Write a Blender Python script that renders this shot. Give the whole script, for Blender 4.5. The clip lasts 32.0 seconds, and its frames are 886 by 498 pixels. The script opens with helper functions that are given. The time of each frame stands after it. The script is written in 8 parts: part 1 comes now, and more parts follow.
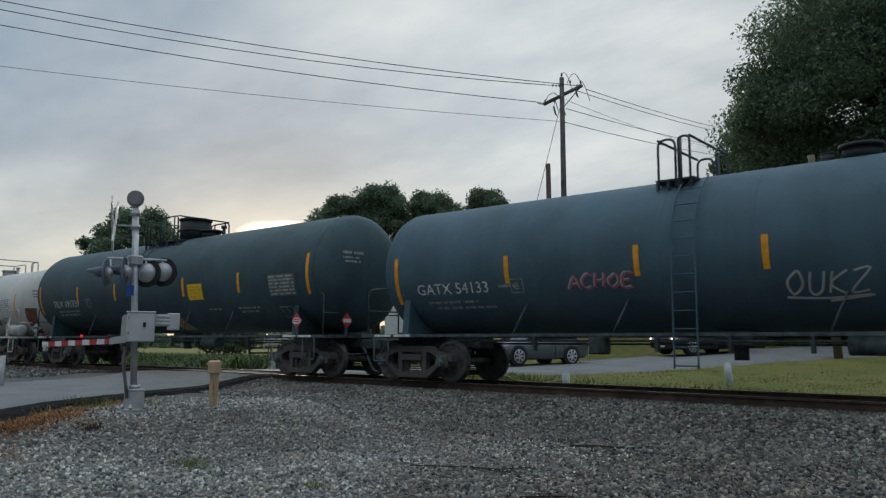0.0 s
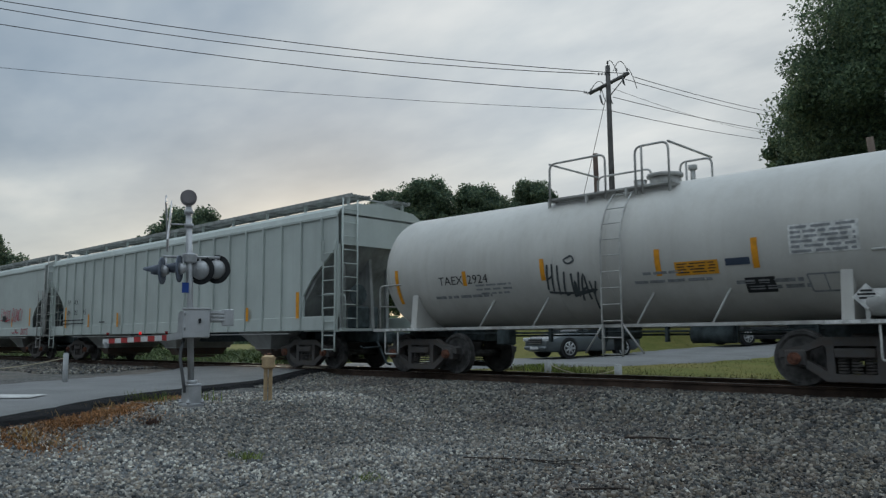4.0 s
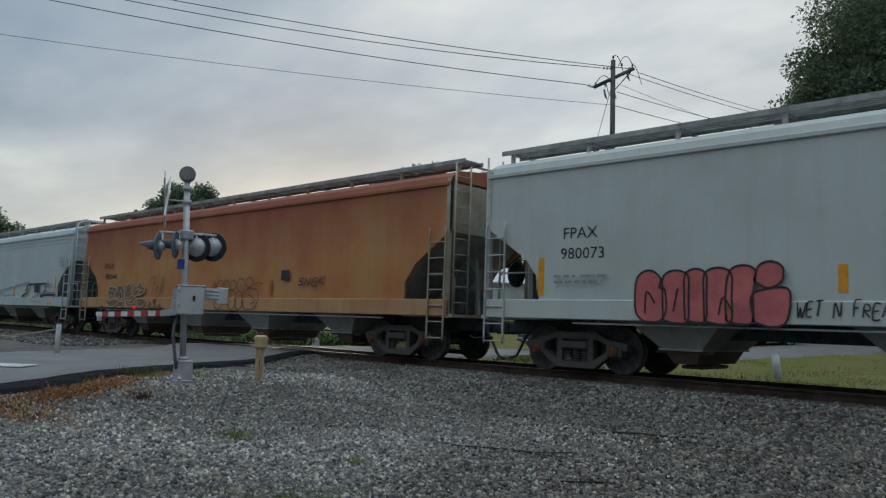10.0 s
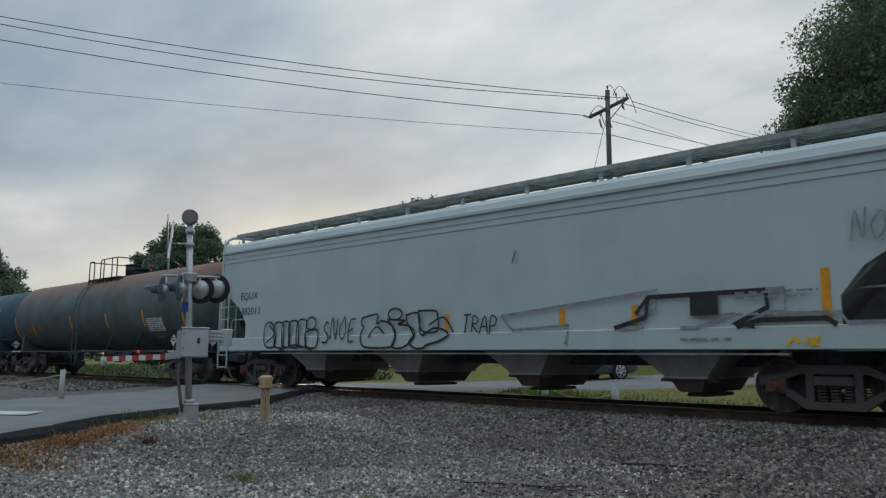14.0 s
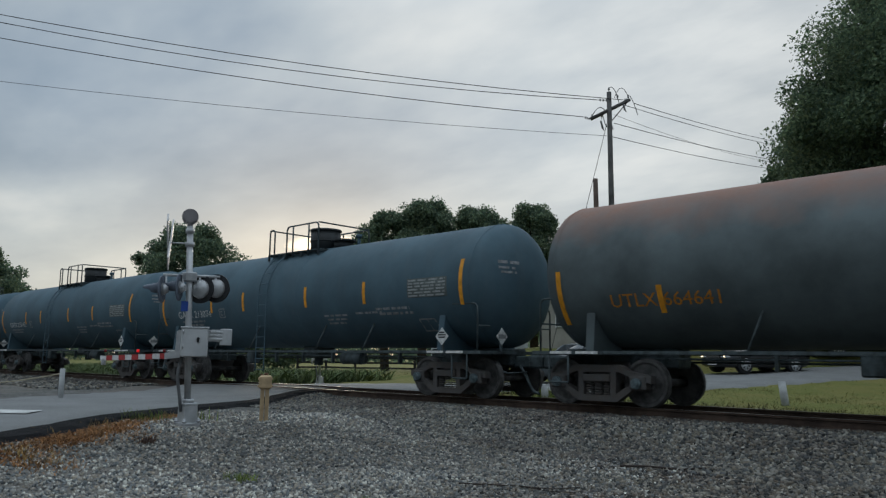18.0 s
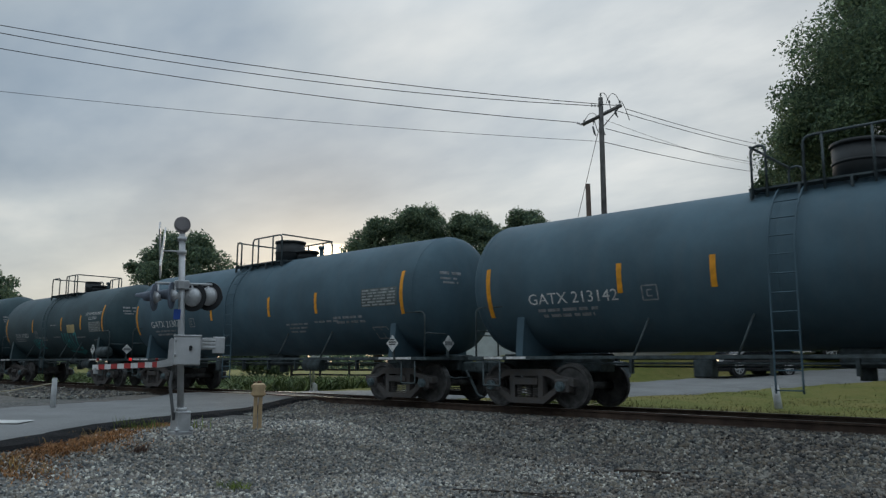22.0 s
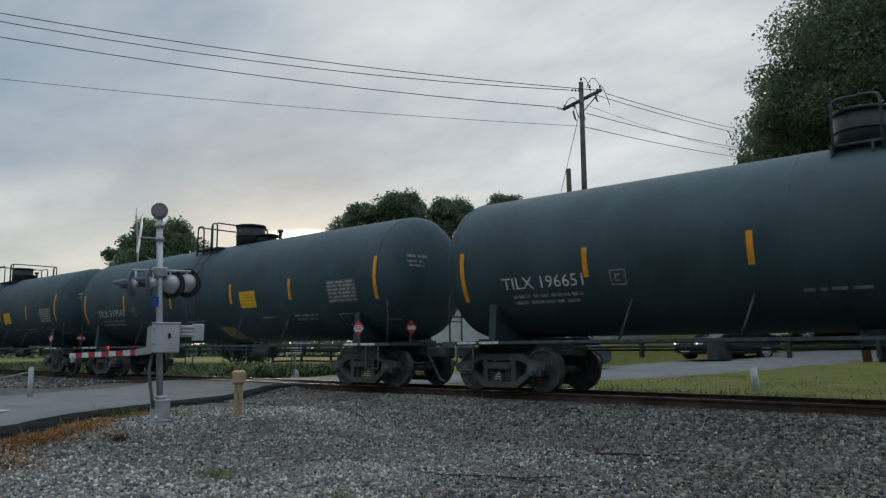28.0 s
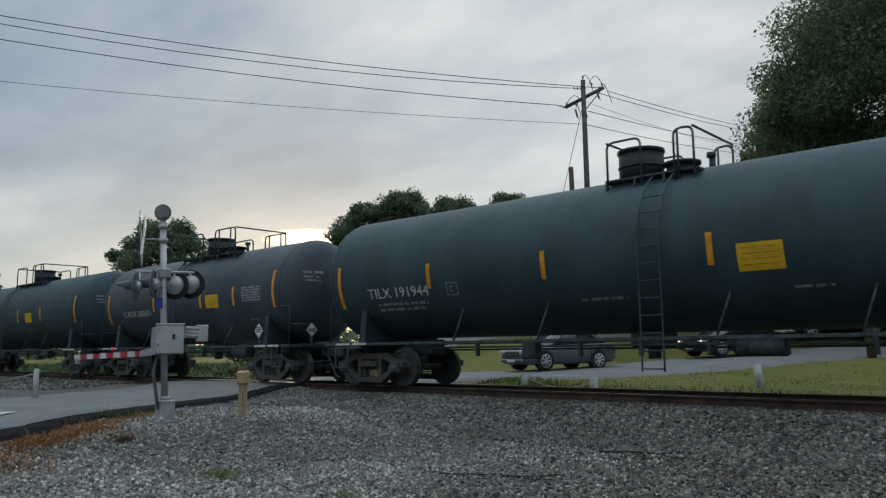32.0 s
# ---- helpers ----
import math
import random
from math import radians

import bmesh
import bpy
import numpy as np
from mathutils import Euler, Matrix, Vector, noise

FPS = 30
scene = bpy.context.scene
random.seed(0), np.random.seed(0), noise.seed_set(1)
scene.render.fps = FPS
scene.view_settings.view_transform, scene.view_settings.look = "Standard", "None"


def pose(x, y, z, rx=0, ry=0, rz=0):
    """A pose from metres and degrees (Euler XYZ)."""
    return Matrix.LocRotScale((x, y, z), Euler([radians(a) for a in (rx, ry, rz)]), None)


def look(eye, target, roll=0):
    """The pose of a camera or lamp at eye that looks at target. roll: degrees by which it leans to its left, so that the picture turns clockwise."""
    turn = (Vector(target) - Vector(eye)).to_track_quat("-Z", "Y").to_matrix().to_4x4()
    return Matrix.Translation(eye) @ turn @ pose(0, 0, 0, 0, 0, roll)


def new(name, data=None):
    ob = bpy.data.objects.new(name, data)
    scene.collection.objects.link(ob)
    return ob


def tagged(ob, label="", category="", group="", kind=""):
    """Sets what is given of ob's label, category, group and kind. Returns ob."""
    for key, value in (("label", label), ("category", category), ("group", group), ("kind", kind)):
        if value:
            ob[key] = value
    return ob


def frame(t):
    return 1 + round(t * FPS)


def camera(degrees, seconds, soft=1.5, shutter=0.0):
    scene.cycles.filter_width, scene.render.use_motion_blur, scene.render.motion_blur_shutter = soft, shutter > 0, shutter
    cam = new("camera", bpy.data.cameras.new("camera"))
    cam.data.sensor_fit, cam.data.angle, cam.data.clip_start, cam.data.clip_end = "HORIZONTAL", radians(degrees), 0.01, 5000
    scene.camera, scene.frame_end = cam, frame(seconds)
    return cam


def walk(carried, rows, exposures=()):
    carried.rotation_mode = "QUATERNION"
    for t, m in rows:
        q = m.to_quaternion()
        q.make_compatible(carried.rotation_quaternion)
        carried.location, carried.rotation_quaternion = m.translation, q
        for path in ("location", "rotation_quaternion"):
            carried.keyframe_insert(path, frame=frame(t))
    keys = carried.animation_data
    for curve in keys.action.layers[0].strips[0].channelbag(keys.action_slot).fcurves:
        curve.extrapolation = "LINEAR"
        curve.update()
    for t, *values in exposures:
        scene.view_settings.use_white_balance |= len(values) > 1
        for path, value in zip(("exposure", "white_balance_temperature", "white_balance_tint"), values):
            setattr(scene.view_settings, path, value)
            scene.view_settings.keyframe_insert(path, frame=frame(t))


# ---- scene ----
# seconds, eye, yaw to the left, pitch up, lean
PATH = [
    (0, (0.000, 0.041, 0.863), 39.86, 7.00, 0.24),
    (0.5, (-0.015, 0.051, 0.853), 39.98, 6.99, -0.12),
    (1, (-0.008, 0.058, 0.856), 40.24, 6.62, -0.67),
    (1.5, (0.001, 0.066, 0.865), 40.85, 6.35, -1.18),
    (2, (0.011, 0.079, 0.874), 40.82, 6.10, -1.44),
    (2.5, (-0.006, 0.063, 0.861), 40.78, 6.39, -1.05),
    (3, (-0.017, 0.061, 0.856), 41.94, 6.32, -0.90),
    (3.5, (-0.021, 0.052, 0.861), 42.60, 6.31, -0.76),
    (4, (-0.042, 0.046, 0.847), 43.38, 6.54, -0.46),
    (4.5, (-0.061, 0.040, 0.848), 43.91, 6.20, -0.19),
    (6.5, (-0.056, 0.036, 0.855), 43.62, 6.15, 0.51),
    (7, (-0.051, 0.030, 0.854), 43.43, 5.94, 1.20),
    (7.5, (-0.049, 0.036, 0.852), 43.34, 5.86, 1.40),
    (8, (-0.032, 0.022, 0.856), 43.07, 6.29, 1.73),
    (8.5, (-0.050, 0.010, 0.844), 42.89, 6.93, 2.12),
    (9, (-0.060, 0.013, 0.845), 43.00, 7.04, 2.65),
    (9.5, (-0.043, 0.032, 0.856), 43.70, 6.53, 2.29),
    (10, (-0.035, 0.044, 0.854), 43.14, 5.61, 2.04),
    (10.5, (-0.048, 0.055, 0.848), 42.73, 5.28, 2.13),
    (11, (-0.052, 0.046, 0.858), 42.65, 6.74, 2.44),
    (11.5, (-0.025, -0.001, 0.874), 42.25, 7.83, 2.45),
    (12, (0.003, -0.015, 0.870), 42.12, 8.14, 1.87),
    (12.5, (-0.002, -0.009, 0.894), 42.79, 8.40, 1.49),
    (13, (0.003, -0.022, 0.889), 44.00, 8.47, 0.99),
    (13.5, (0.004, -0.030, 0.902), 43.73, 8.34, 0.51),
    (14, (-0.002, -0.022, 0.893), 43.25, 8.01, 0.34),
    (14.5, (-0.001, -0.011, 0.890), 43.14, 7.93, 0.27),
    (16.5, (-0.002, -0.010, 0.889), 43.33, 8.38, 0.59),
    (17, (0.004, -0.017, 0.890), 43.33, 8.30, 0.60),
    (17.5, (0.007, -0.011, 0.887), 43.25, 8.15, 0.60),
    (18, (0.000, -0.006, 0.893), 43.32, 8.08, 0.67),
    (18.5, (-0.015, -0.018, 0.893), 43.49, 8.08, 0.58),
    (19, (-0.013, -0.013, 0.888), 43.66, 7.88, 0.62),
    (19.5, (-0.014, -0.004, 0.895), 43.77, 7.74, 0.50),
    (20, (-0.005, -0.000, 0.894), 43.59, 7.94, 0.38),
    (20.5, (0.006, -0.015, 0.888), 43.57, 8.21, 0.26),
    (21, (0.001, -0.002, 0.885), 43.52, 8.38, 0.34),
    (21.5, (0.002, -0.012, 0.894), 43.10, 8.52, 0.40),
    (22, (0.023, -0.003, 0.889), 42.85, 8.55, 0.19),
    (22.5, (0.008, -0.015, 0.892), 42.49, 8.50, -0.09),
    (23, (0.029, -0.011, 0.893), 42.45, 8.35, -0.28),
    (23.5, (0.011, -0.007, 0.893), 42.50, 8.16, -0.06),
    (24, (-0.007, -0.006, 0.889), 42.40, 7.94, -0.02),
    (24.5, (0.018, -0.003, 0.895), 42.17, 7.77, -0.21),
    (25, (0.019, 0.000, 0.890), 41.57, 7.73, -0.25),
    (25.5, (0.018, 0.006, 0.889), 41.09, 7.61, -0.29),
    (27.5, (-0.008, 0.021, 0.894), 41.65, 7.50, -0.24),
    (28, (-0.011, 0.038, 0.891), 41.43, 7.47, -0.31),
    (28.5, (-0.017, 0.016, 0.904), 42.13, 7.54, -0.29),
    (29, (-0.000, 0.000, 0.903), 42.10, 7.47, -0.34),
    (29.5, (-0.012, 0.010, 0.897), 42.19, 7.07, -0.41),
    (30, (-0.008, 0.023, 0.888), 42.20, 7.10, -0.58),
    (30.5, (0.003, -0.002, 0.901), 42.21, 7.33, -0.55),
    (31, (0.008, 0.021, 0.895), 42.06, 7.34, -0.68),
    (31.5, (0.020, 0.001, 0.902), 41.86, 7.38, -0.63),
    (32, (0.004, 0.029, 0.896), 41.67, 7.39, -0.69),
]


def held(eye, yaw, pitch, lean):
    y, p = radians(yaw), radians(pitch)
    ahead = Vector((-math.sin(y) * math.cos(p), math.cos(y) * math.cos(p), math.sin(p)))
    return look(eye, Vector(eye) + ahead, lean)


cam = camera(60.0, 32.0, 1.3, 0.08)
walk(cam, [(t, held(e, y, p, r)) for t, e, y, p, r in PATH])

# ---- light ----
SUN_DIR = Vector((-0.781, 0.608, 0.142)).normalized()
world = bpy.data.worlds.new("overcast_evening")
scene.world = world
world.use_nodes = True


class Nodes:
    """Short-hand for building node trees."""

    def __init__(self, tree):
        self.t = tree
        tree.nodes.clear()

    def add(self, kind, **kw):
        n = self.t.nodes.new(kind)
        for k, v in kw.items():
            if k in n.inputs:
                n.inputs[k].default_value = v
        return n

    def link(self, a, b):
        self.t.links.new(a, b)

    def math(self, op, a, b=None, c=None, clamp=False):
        n = self.t.nodes.new("ShaderNodeMath")
        n.operation, n.use_clamp = op, clamp
        for i, v in enumerate((a, b, c)):
            if v is None:
                continue
            if isinstance(v, (int, float)):
                n.inputs[i].default_value = v
            else:
                self.link(v, n.inputs[i])
        return n.outputs[0]

    def mix(self, fac, a, b, blend="MIX"):
        n = self.t.nodes.new("ShaderNodeMix")
        n.data_type, n.blend_type = "RGBA", blend
        for i, v in ((0, fac), (6, a), (7, b)):
            if isinstance(v, (int, float)):
                n.inputs[i].default_value = v
            elif isinstance(v, (tuple, list)):
                n.inputs[i].default_value = (*v[:3], 1)
            else:
                self.link(v, n.inputs[i])
        return n.outputs[2]

    def ramp(self, fac, stops):
        n = self.t.nodes.new("ShaderNodeValToRGB")
        e = n.color_ramp.elements
        while len(e) < len(stops):
            e.new(0.5)
        for el, (pos, col) in zip(e, stops):
            el.position = pos
            el.color = (*col, 1) if isinstance(col, tuple) else (col, col, col, 1)
        self.link(fac, n.inputs[0])
        return n.outputs[0]

    def noise(self, vec, scale, detail=4.0, rough=0.55, lac=2.0):
        n = self.add("ShaderNodeTexNoise", Scale=scale, Detail=detail, Roughness=rough, Lacunarity=lac)
        if vec is not None:
            self.link(vec, n.inputs["Vector"])
        return n.outputs["Fac"]


def build_sky():
    n = Nodes(world.node_tree)
    out = n.add("ShaderNodeOutputWorld")
    bg = n.add("ShaderNodeBackground", Strength=1.04)
    n.link(bg.outputs[0], out.inputs[0])
    tc = n.add("ShaderNodeTexCoord")
    sep = n.add("ShaderNodeSeparateXYZ")
    n.link(tc.outputs["Generated"], sep.inputs[0])
    x, y, z = sep.outputs
    up = n.math("MAXIMUM", z, 0.0)
    den = n.math("ADD", up, 0.16)
    px, py = n.math("DIVIDE", x, den), n.math("DIVIDE", y, den)
    comb = n.add("ShaderNodeCombineXYZ")
    n.link(px, comb.inputs[0])
    n.link(py, comb.inputs[1])
    mapping = n.add("ShaderNodeMapping")
    mapping.inputs["Location"].default_value = (3.7, 1.2, 0.0)
    mapping.inputs["Rotation"].default_value = (0, 0, radians(35))
    mapping.inputs["Scale"].default_value = (0.75, 1.25, 1.0)
    n.link(comb.outputs[0], mapping.inputs[0])
    big = n.noise(mapping.outputs[0], 0.85, 5.0, 0.5)
    small = n.noise(mapping.outputs[0], 2.6, 5.0, 0.55)
    cl = n.math("ADD", n.math("MULTIPLY", big, 0.8), n.math("MULTIPLY", small, 0.2))
    clouds = n.ramp(cl, [(0.36, (0.20, 0.278, 0.368)), (0.45, (0.286, 0.36, 0.44)), (0.54, (0.395, 0.463, 0.52)), (0.66, (0.585, 0.625, 0.645))])
    # an overcast sky is brightest overhead
    high = n.math("MULTIPLY_ADD", n.ramp(up, [(0.42, 0.0), (0.95, 1.0)]), 1.5, 1.0)
    hc = n.add("ShaderNodeCombineColor")
    for i in range(3):
        n.link(high, hc.inputs[i])
    clouds = n.mix(1.0, clouds, hc.outputs[0], "MULTIPLY")
    # low cloud darkens away from the hidden sun; towards it the cloud thins and turns warm near the horizon
    dot = n.add("ShaderNodeVectorMath")
    dot.operation = "DOT_PRODUCT"
    dot.inputs[1].default_value = SUN_DIR
    n.link(tc.outputs["Generated"], dot.inputs[0])
    d = n.math("MAXIMUM", dot.outputs["Value"], 0.0)
    away = n.ramp(d, [(0.80, 1.0), (0.94, 0.0)])
    haze_low = n.math("SUBTRACT", 1.0, n.math("DIVIDE", up, 0.52), clamp=True)
    dim = n.math("SUBTRACT", 1.0, n.math("MULTIPLY", n.math("MULTIPLY", away, haze_low), 0.78))
    dc = n.add("ShaderNodeCombineColor")
    for i in range(3):
        n.link(dim, dc.inputs[i])
    clouds = n.mix(1.0, clouds, dc.outputs[0], "MULTIPLY")
    low = n.math("SUBTRACT", 1.0, n.math("DIVIDE", up, 0.30), clamp=True)
    low2 = n.math("MULTIPLY", n.math("POWER", low, 1.5), n.math("POWER", d, 5.0))
    warm = n.mix(n.math("MULTIPLY", low2, 0.8), clouds, (0.60, 0.58, 0.48))
    # a thin place high in the cloud, and a small bright gap just over the horizon where the sun stands
    thin = n.add("ShaderNodeVectorMath")
    thin.operation = "DOT_PRODUCT"
    thin.inputs[1].default_value = Vector((-0.349, 0.847, 0.40)).normalized()
    n.link(tc.outputs["Generated"], thin.inputs[0])
    th = n.math("POWER", n.math("MAXIMUM", thin.outputs["Value"], 0.0), 18.0)
    warm = n.mix(n.math("MULTIPLY", th, n.math("MULTIPLY_ADD", small, 0.85, 0.03)), warm, (0.90, 0.91, 0.88))
    off = n.add("ShaderNodeVectorMath")
    off.operation = "SUBTRACT"
    off.inputs[1].default_value = SUN_DIR
    n.link(tc.outputs["Generated"], off.inputs[0])
    flat = n.add("ShaderNodeVectorMath")
    flat.operation = "MULTIPLY"
    flat.inputs[1].default_value = (1.0, 1.0, 3.3)
    n.link(off.outputs[0], flat.inputs[0])
    ln = n.add("ShaderNodeVectorMath")
    ln.operation = "LENGTH"
    n.link(flat.outputs[0], ln.inputs[0])
    near = n.math("ADD", ln.outputs["Value"], n.math("MULTIPLY_ADD", small, 0.08, -0.04))
    core = n.ramp(near, [(0.012, 1.0), (0.05, 0.0)])
    halo = n.ramp(near, [(0.0, 0.22), (0.20, 0.0)])
    glow = n.mix(1.0, warm, n.mix(core, (0, 0, 0), (2.2, 1.75, 1.15)), "ADD")
    glow = n.mix(1.0, glow, n.mix(halo, (0, 0, 0), (0.55, 0.44, 0.28)), "ADD")
    sky = n.add("ShaderNodeTexSky")
    sky.sky_type, sky.sun_disc = "NISHITA", False
    sky.sun_elevation = math.asin(SUN_DIR.z)
    sky.sun_rotation = math.atan2(SUN_DIR.x, SUN_DIR.y)
    haze = n.mix(0.008, glow, sky.outputs[0])
    n.link(haze, bg.inputs["Color"])


build_sky()
sun = new("sun", bpy.data.lights.new("sun", "SUN"))
sun.data.energy, sun.data.angle, sun.data.color = 0.6, radians(14), (1.0, 0.86, 0.68)
sun.matrix_world = look(SUN_DIR * 200, (0, 0, 0))

# ---- materials ----
MATS = {}


def paint(name, base, rough=0.6, metal=0.0, vary=0.15, scale=2.0, grain=0.08, bump=0.0, bump_scale=60.0, other=None, streak=0.0,
          streak_col=(0.09, 0.05, 0.03), coords="Object", spec=0.4, random_tint=0.0, lamp=0.0):
    """A surface with a base colour, blotches towards a second colour, fine grain, vertical streaks and relief."""
    if name in MATS:
        return MATS[name]
    m = bpy.data.materials.new(name)
    MATS[name] = m
    m.use_nodes = True
    n = Nodes(m.node_tree)
    out = n.add("ShaderNodeOutputMaterial")
    b = n.add("ShaderNodeBsdfPrincipled", Roughness=rough, Metallic=metal)
    b.inputs["Specular IOR Level"].default_value = spec
    n.link(b.outputs[0], out.inputs[0])
    tc = n.add("ShaderNodeTexCoord")
    v = tc.outputs[coords]
    big = n.noise(v, scale, 5.0, 0.6)
    fine = n.noise(v, scale * 22, 3.0, 0.6)
    dark = tuple(c * (1 - 2 * vary) for c in base) if other is None else other
    fac = n.ramp(big, [(0.35, 0.0), (0.65, 1.0)])
    col = n.mix(fac, dark, tuple(min(1, c * (1 + 0.5 * vary)) for c in base) if other is None else base)
    g = n.math("MULTIPLY_ADD", fine, 2 * grain, 1 - grain)
    gc = n.add("ShaderNodeCombineColor")
    for i in range(3):
        n.link(g, gc.inputs[i])
    col = n.mix(1.0, col, gc.outputs[0], "MULTIPLY")
    if random_tint:
        oi = n.add("ShaderNodeObjectInfo")
        geo = n.add("ShaderNodeNewGeometry")
        rnd = n.math("FRACT", n.math("ADD", oi.outputs["Random"], geo.outputs["Random Per Island"]))
        lo, hi = 1 - random_tint, 1 + random_tint
        tint = n.ramp(rnd, [(0.0, (lo * 0.9, lo, lo * 1.12)), (0.35, (0.72, 0.78, 0.84)), (0.6, (1.12, 0.98, 0.82)), (0.8, (1.22, 1.22, 1.2)), (1.0, (hi * 1.3, hi * 1.28, hi * 1.2))])
        col = n.mix(1.0, col, tint, "MULTIPLY")
    if streak:
        mp = n.add("ShaderNodeMapping")
        mp.inputs["Scale"].default_value = (3.0, 3.0, 0.18)
        n.link(v, mp.inputs[0])
        s = n.noise(mp.outputs[0], 1.3, 6.0, 0.65)
        col = n.mix(n.math("MULTIPLY", n.ramp(s, [(0.45, 0.0), (0.72, 1.0)]), streak), col, streak_col)
    n.link(col, b.inputs["Base Color"])
    rr = n.math("MULTIPLY_ADD", fine, 0.25, rough - 0.12, clamp=True)
    n.link(rr, b.inputs["Roughness"])
    if bump:
        bp = n.add("ShaderNodeBump", Strength=bump, Distance=0.02)
        n.link(n.noise(v, bump_scale, 4.0, 0.6), bp.inputs["Height"])
        n.link(bp.outputs[0], b.inputs["Normal"])
    if lamp:
        b.inputs["Emission Color"].default_value = (*base, 1)
        b.inputs["Emission Strength"].default_value = lamp
    return m


def glass(name, tint=(0.05, 0.06, 0.07)):
    if name in MATS:
        return MATS[name]
    return paint(name, tint, 0.06, 0.0, 0.05, 3.0, 0.02, spec=0.9)


# ---- mesh helpers ----
def box(bm, x0, x1, y0, y1, z0, z1, bevel=0.0):
    vs = [bm.verts.new((x, y, z)) for x in (x0, x1) for y in (y0, y1) for z in (z0, z1)]
    fs = [bm.faces.new([vs[i] for i in q]) for q in ((0, 1, 3, 2), (4, 6, 7, 5), (0, 4, 5, 1), (2, 3, 7, 6), (0, 2, 6, 4), (1, 5, 7, 3))]
    if bevel:
        es = {e for f in fs for e in f.edges}
        bmesh.ops.bevel(bm, geom=list(es), offset=bevel, segments=1, affect="EDGES")


def cyl(bm, p0, p1, r, seg=10, r2=None, caps=True):
    p0, p1 = Vector(p0), Vector(p1)
    ax = (p1 - p0).normalized()
    side = ax.orthogonal().normalized()
    up = ax.cross(side)
    r2 = r if r2 is None else r2
    rings = []
    for p, rad in ((p0, r), (p1, r2)):
        rings.append([bm.verts.new(p + rad * (math.cos(a) * side + math.sin(a) * up)) for a in [2 * math.pi * i / seg for i in range(seg)]])
    for i in range(seg):
        j = (i + 1) % seg
        f = bm.faces.new((rings[0][i], rings[0][j], rings[1][j], rings[1][i]))
        f.smooth = True
    if caps:
        bm.faces.new(rings[0][::-1])
        bm.faces.new(rings[1])


def tube(bm, pts, r, seg=6):
    """One unbroken tube along the points."""
    pts = [Vector(p) for p in pts]
    pts = [p for i, p in enumerate(pts) if i == 0 or (p - pts[i - 1]).length > 1e-5]
    side, rings = None, []
    for i, p in enumerate(pts):
        ax = (pts[min(i + 1, len(pts) - 1)] - pts[max(i - 1, 0)]).normalized()
        side = ax.orthogonal().normalized() if side is None else (side - ax * side.dot(ax)).normalized()
        up = ax.cross(side)
        rings.append([bm.verts.new(p + r * (math.cos(a) * side + math.sin(a) * up)) for a in [2 * math.pi * k / seg for k in range(seg)]])
    for a, b in zip(rings, rings[1:]):
        for k in range(seg):
            q = (k + 1) % seg
            bm.faces.new((a[k], a[q], b[q], b[k])).smooth = True
    bm.faces.new(rings[0][::-1])
    bm.faces.new(rings[-1])


def arc_pts(pts, rad=0.12, n=4):
    """A polyline with its inner corners rounded."""
    out = [Vector(pts[0])]
    for a, b, c in zip(pts, pts[1:], pts[2:]):
        a, b, c = Vector(a), Vector(b), Vector(c)
        u, v = (a - b), (c - b)
        k = min(rad, u.length * 0.45, v.length * 0.45)
        s, e = b + u.normalized() * k, b + v.normalized() * k
        for i in range(n + 1):
            t = i / n
            out.append((1 - t) ** 2 * s + 2 * t * (1 - t) * b + t * t * e)
    out.append(Vector(pts[-1]))
    return out


def lathe_x(bm, profile, seg=40, cy=0.0, cz=0.0):
    """Turns (x, radius) pairs round a line along x."""
    rings = []
    for x, r in profile:
        if r < 1e-4:
            rings.append([bm.verts.new((x, cy, cz))])
        else:
            rings.append([bm.verts.new((x, cy + r * math.sin(a), cz + r * math.cos(a))) for a in [2 * math.pi * i / seg for i in range(seg)]])
    for p, q in zip(rings, rings[1:]):
        for i in range(seg):
            j = (i + 1) % seg
            if len(p) == 1:
                f = bm.faces.new((p[0], q[j], q[i]))
            elif len(q) == 1:
                f = bm.faces.new((p[i], p[j], q[0]))
            else:
                f = bm.faces.new((p[i], p[j], q[j], q[i]))
            f.smooth = True


def prism_y(bm, poly, y0, y1):
    """A polygon of (x, z) pushed along y."""
    a = [bm.verts.new((x, y0, z)) for x, z in poly]
    b = [bm.verts.new((x, y1, z)) for x, z in poly]
    bm.faces.new(a)
    bm.faces.new(b[::-1])
    for i in range(len(poly)):
        j = (i + 1) % len(poly)
        bm.faces.new((a[j], a[i], b[i], b[j]))


def prism_x(bm, poly, x0, x1, smooth=False):
    """A polygon of (y, z) pushed along x."""
    a = [bm.verts.new((x0, y, z)) for y, z in poly]
    b = [bm.verts.new((x1, y, z)) for y, z in poly]
    bm.faces.new(a)
    bm.faces.new(b[::-1])
    for i in range(len(poly)):
        j = (i + 1) % len(poly)
        f = bm.faces.new((a[j], a[i], b[i], b[j]))
        f.smooth = smooth


def frustum(bm, lo, hi, z0, z1):
    """A tapering box: lo and hi are x0, x1, y0, y1 at z0 and z1."""
    v = [bm.verts.new((x, y, z)) for (x0, x1, y0, y1), z in ((lo, z0), (hi, z1)) for x, y in ((x0, y0), (x1, y0), (x1, y1), (x0, y1))]
    bm.faces.new((v[3], v[2], v[1], v[0]))
    bm.faces.new(v[4:])
    for i in range(4):
        j = (i + 1) % 4
        bm.faces.new((v[i], v[j], v[4 + j], v[4 + i]))


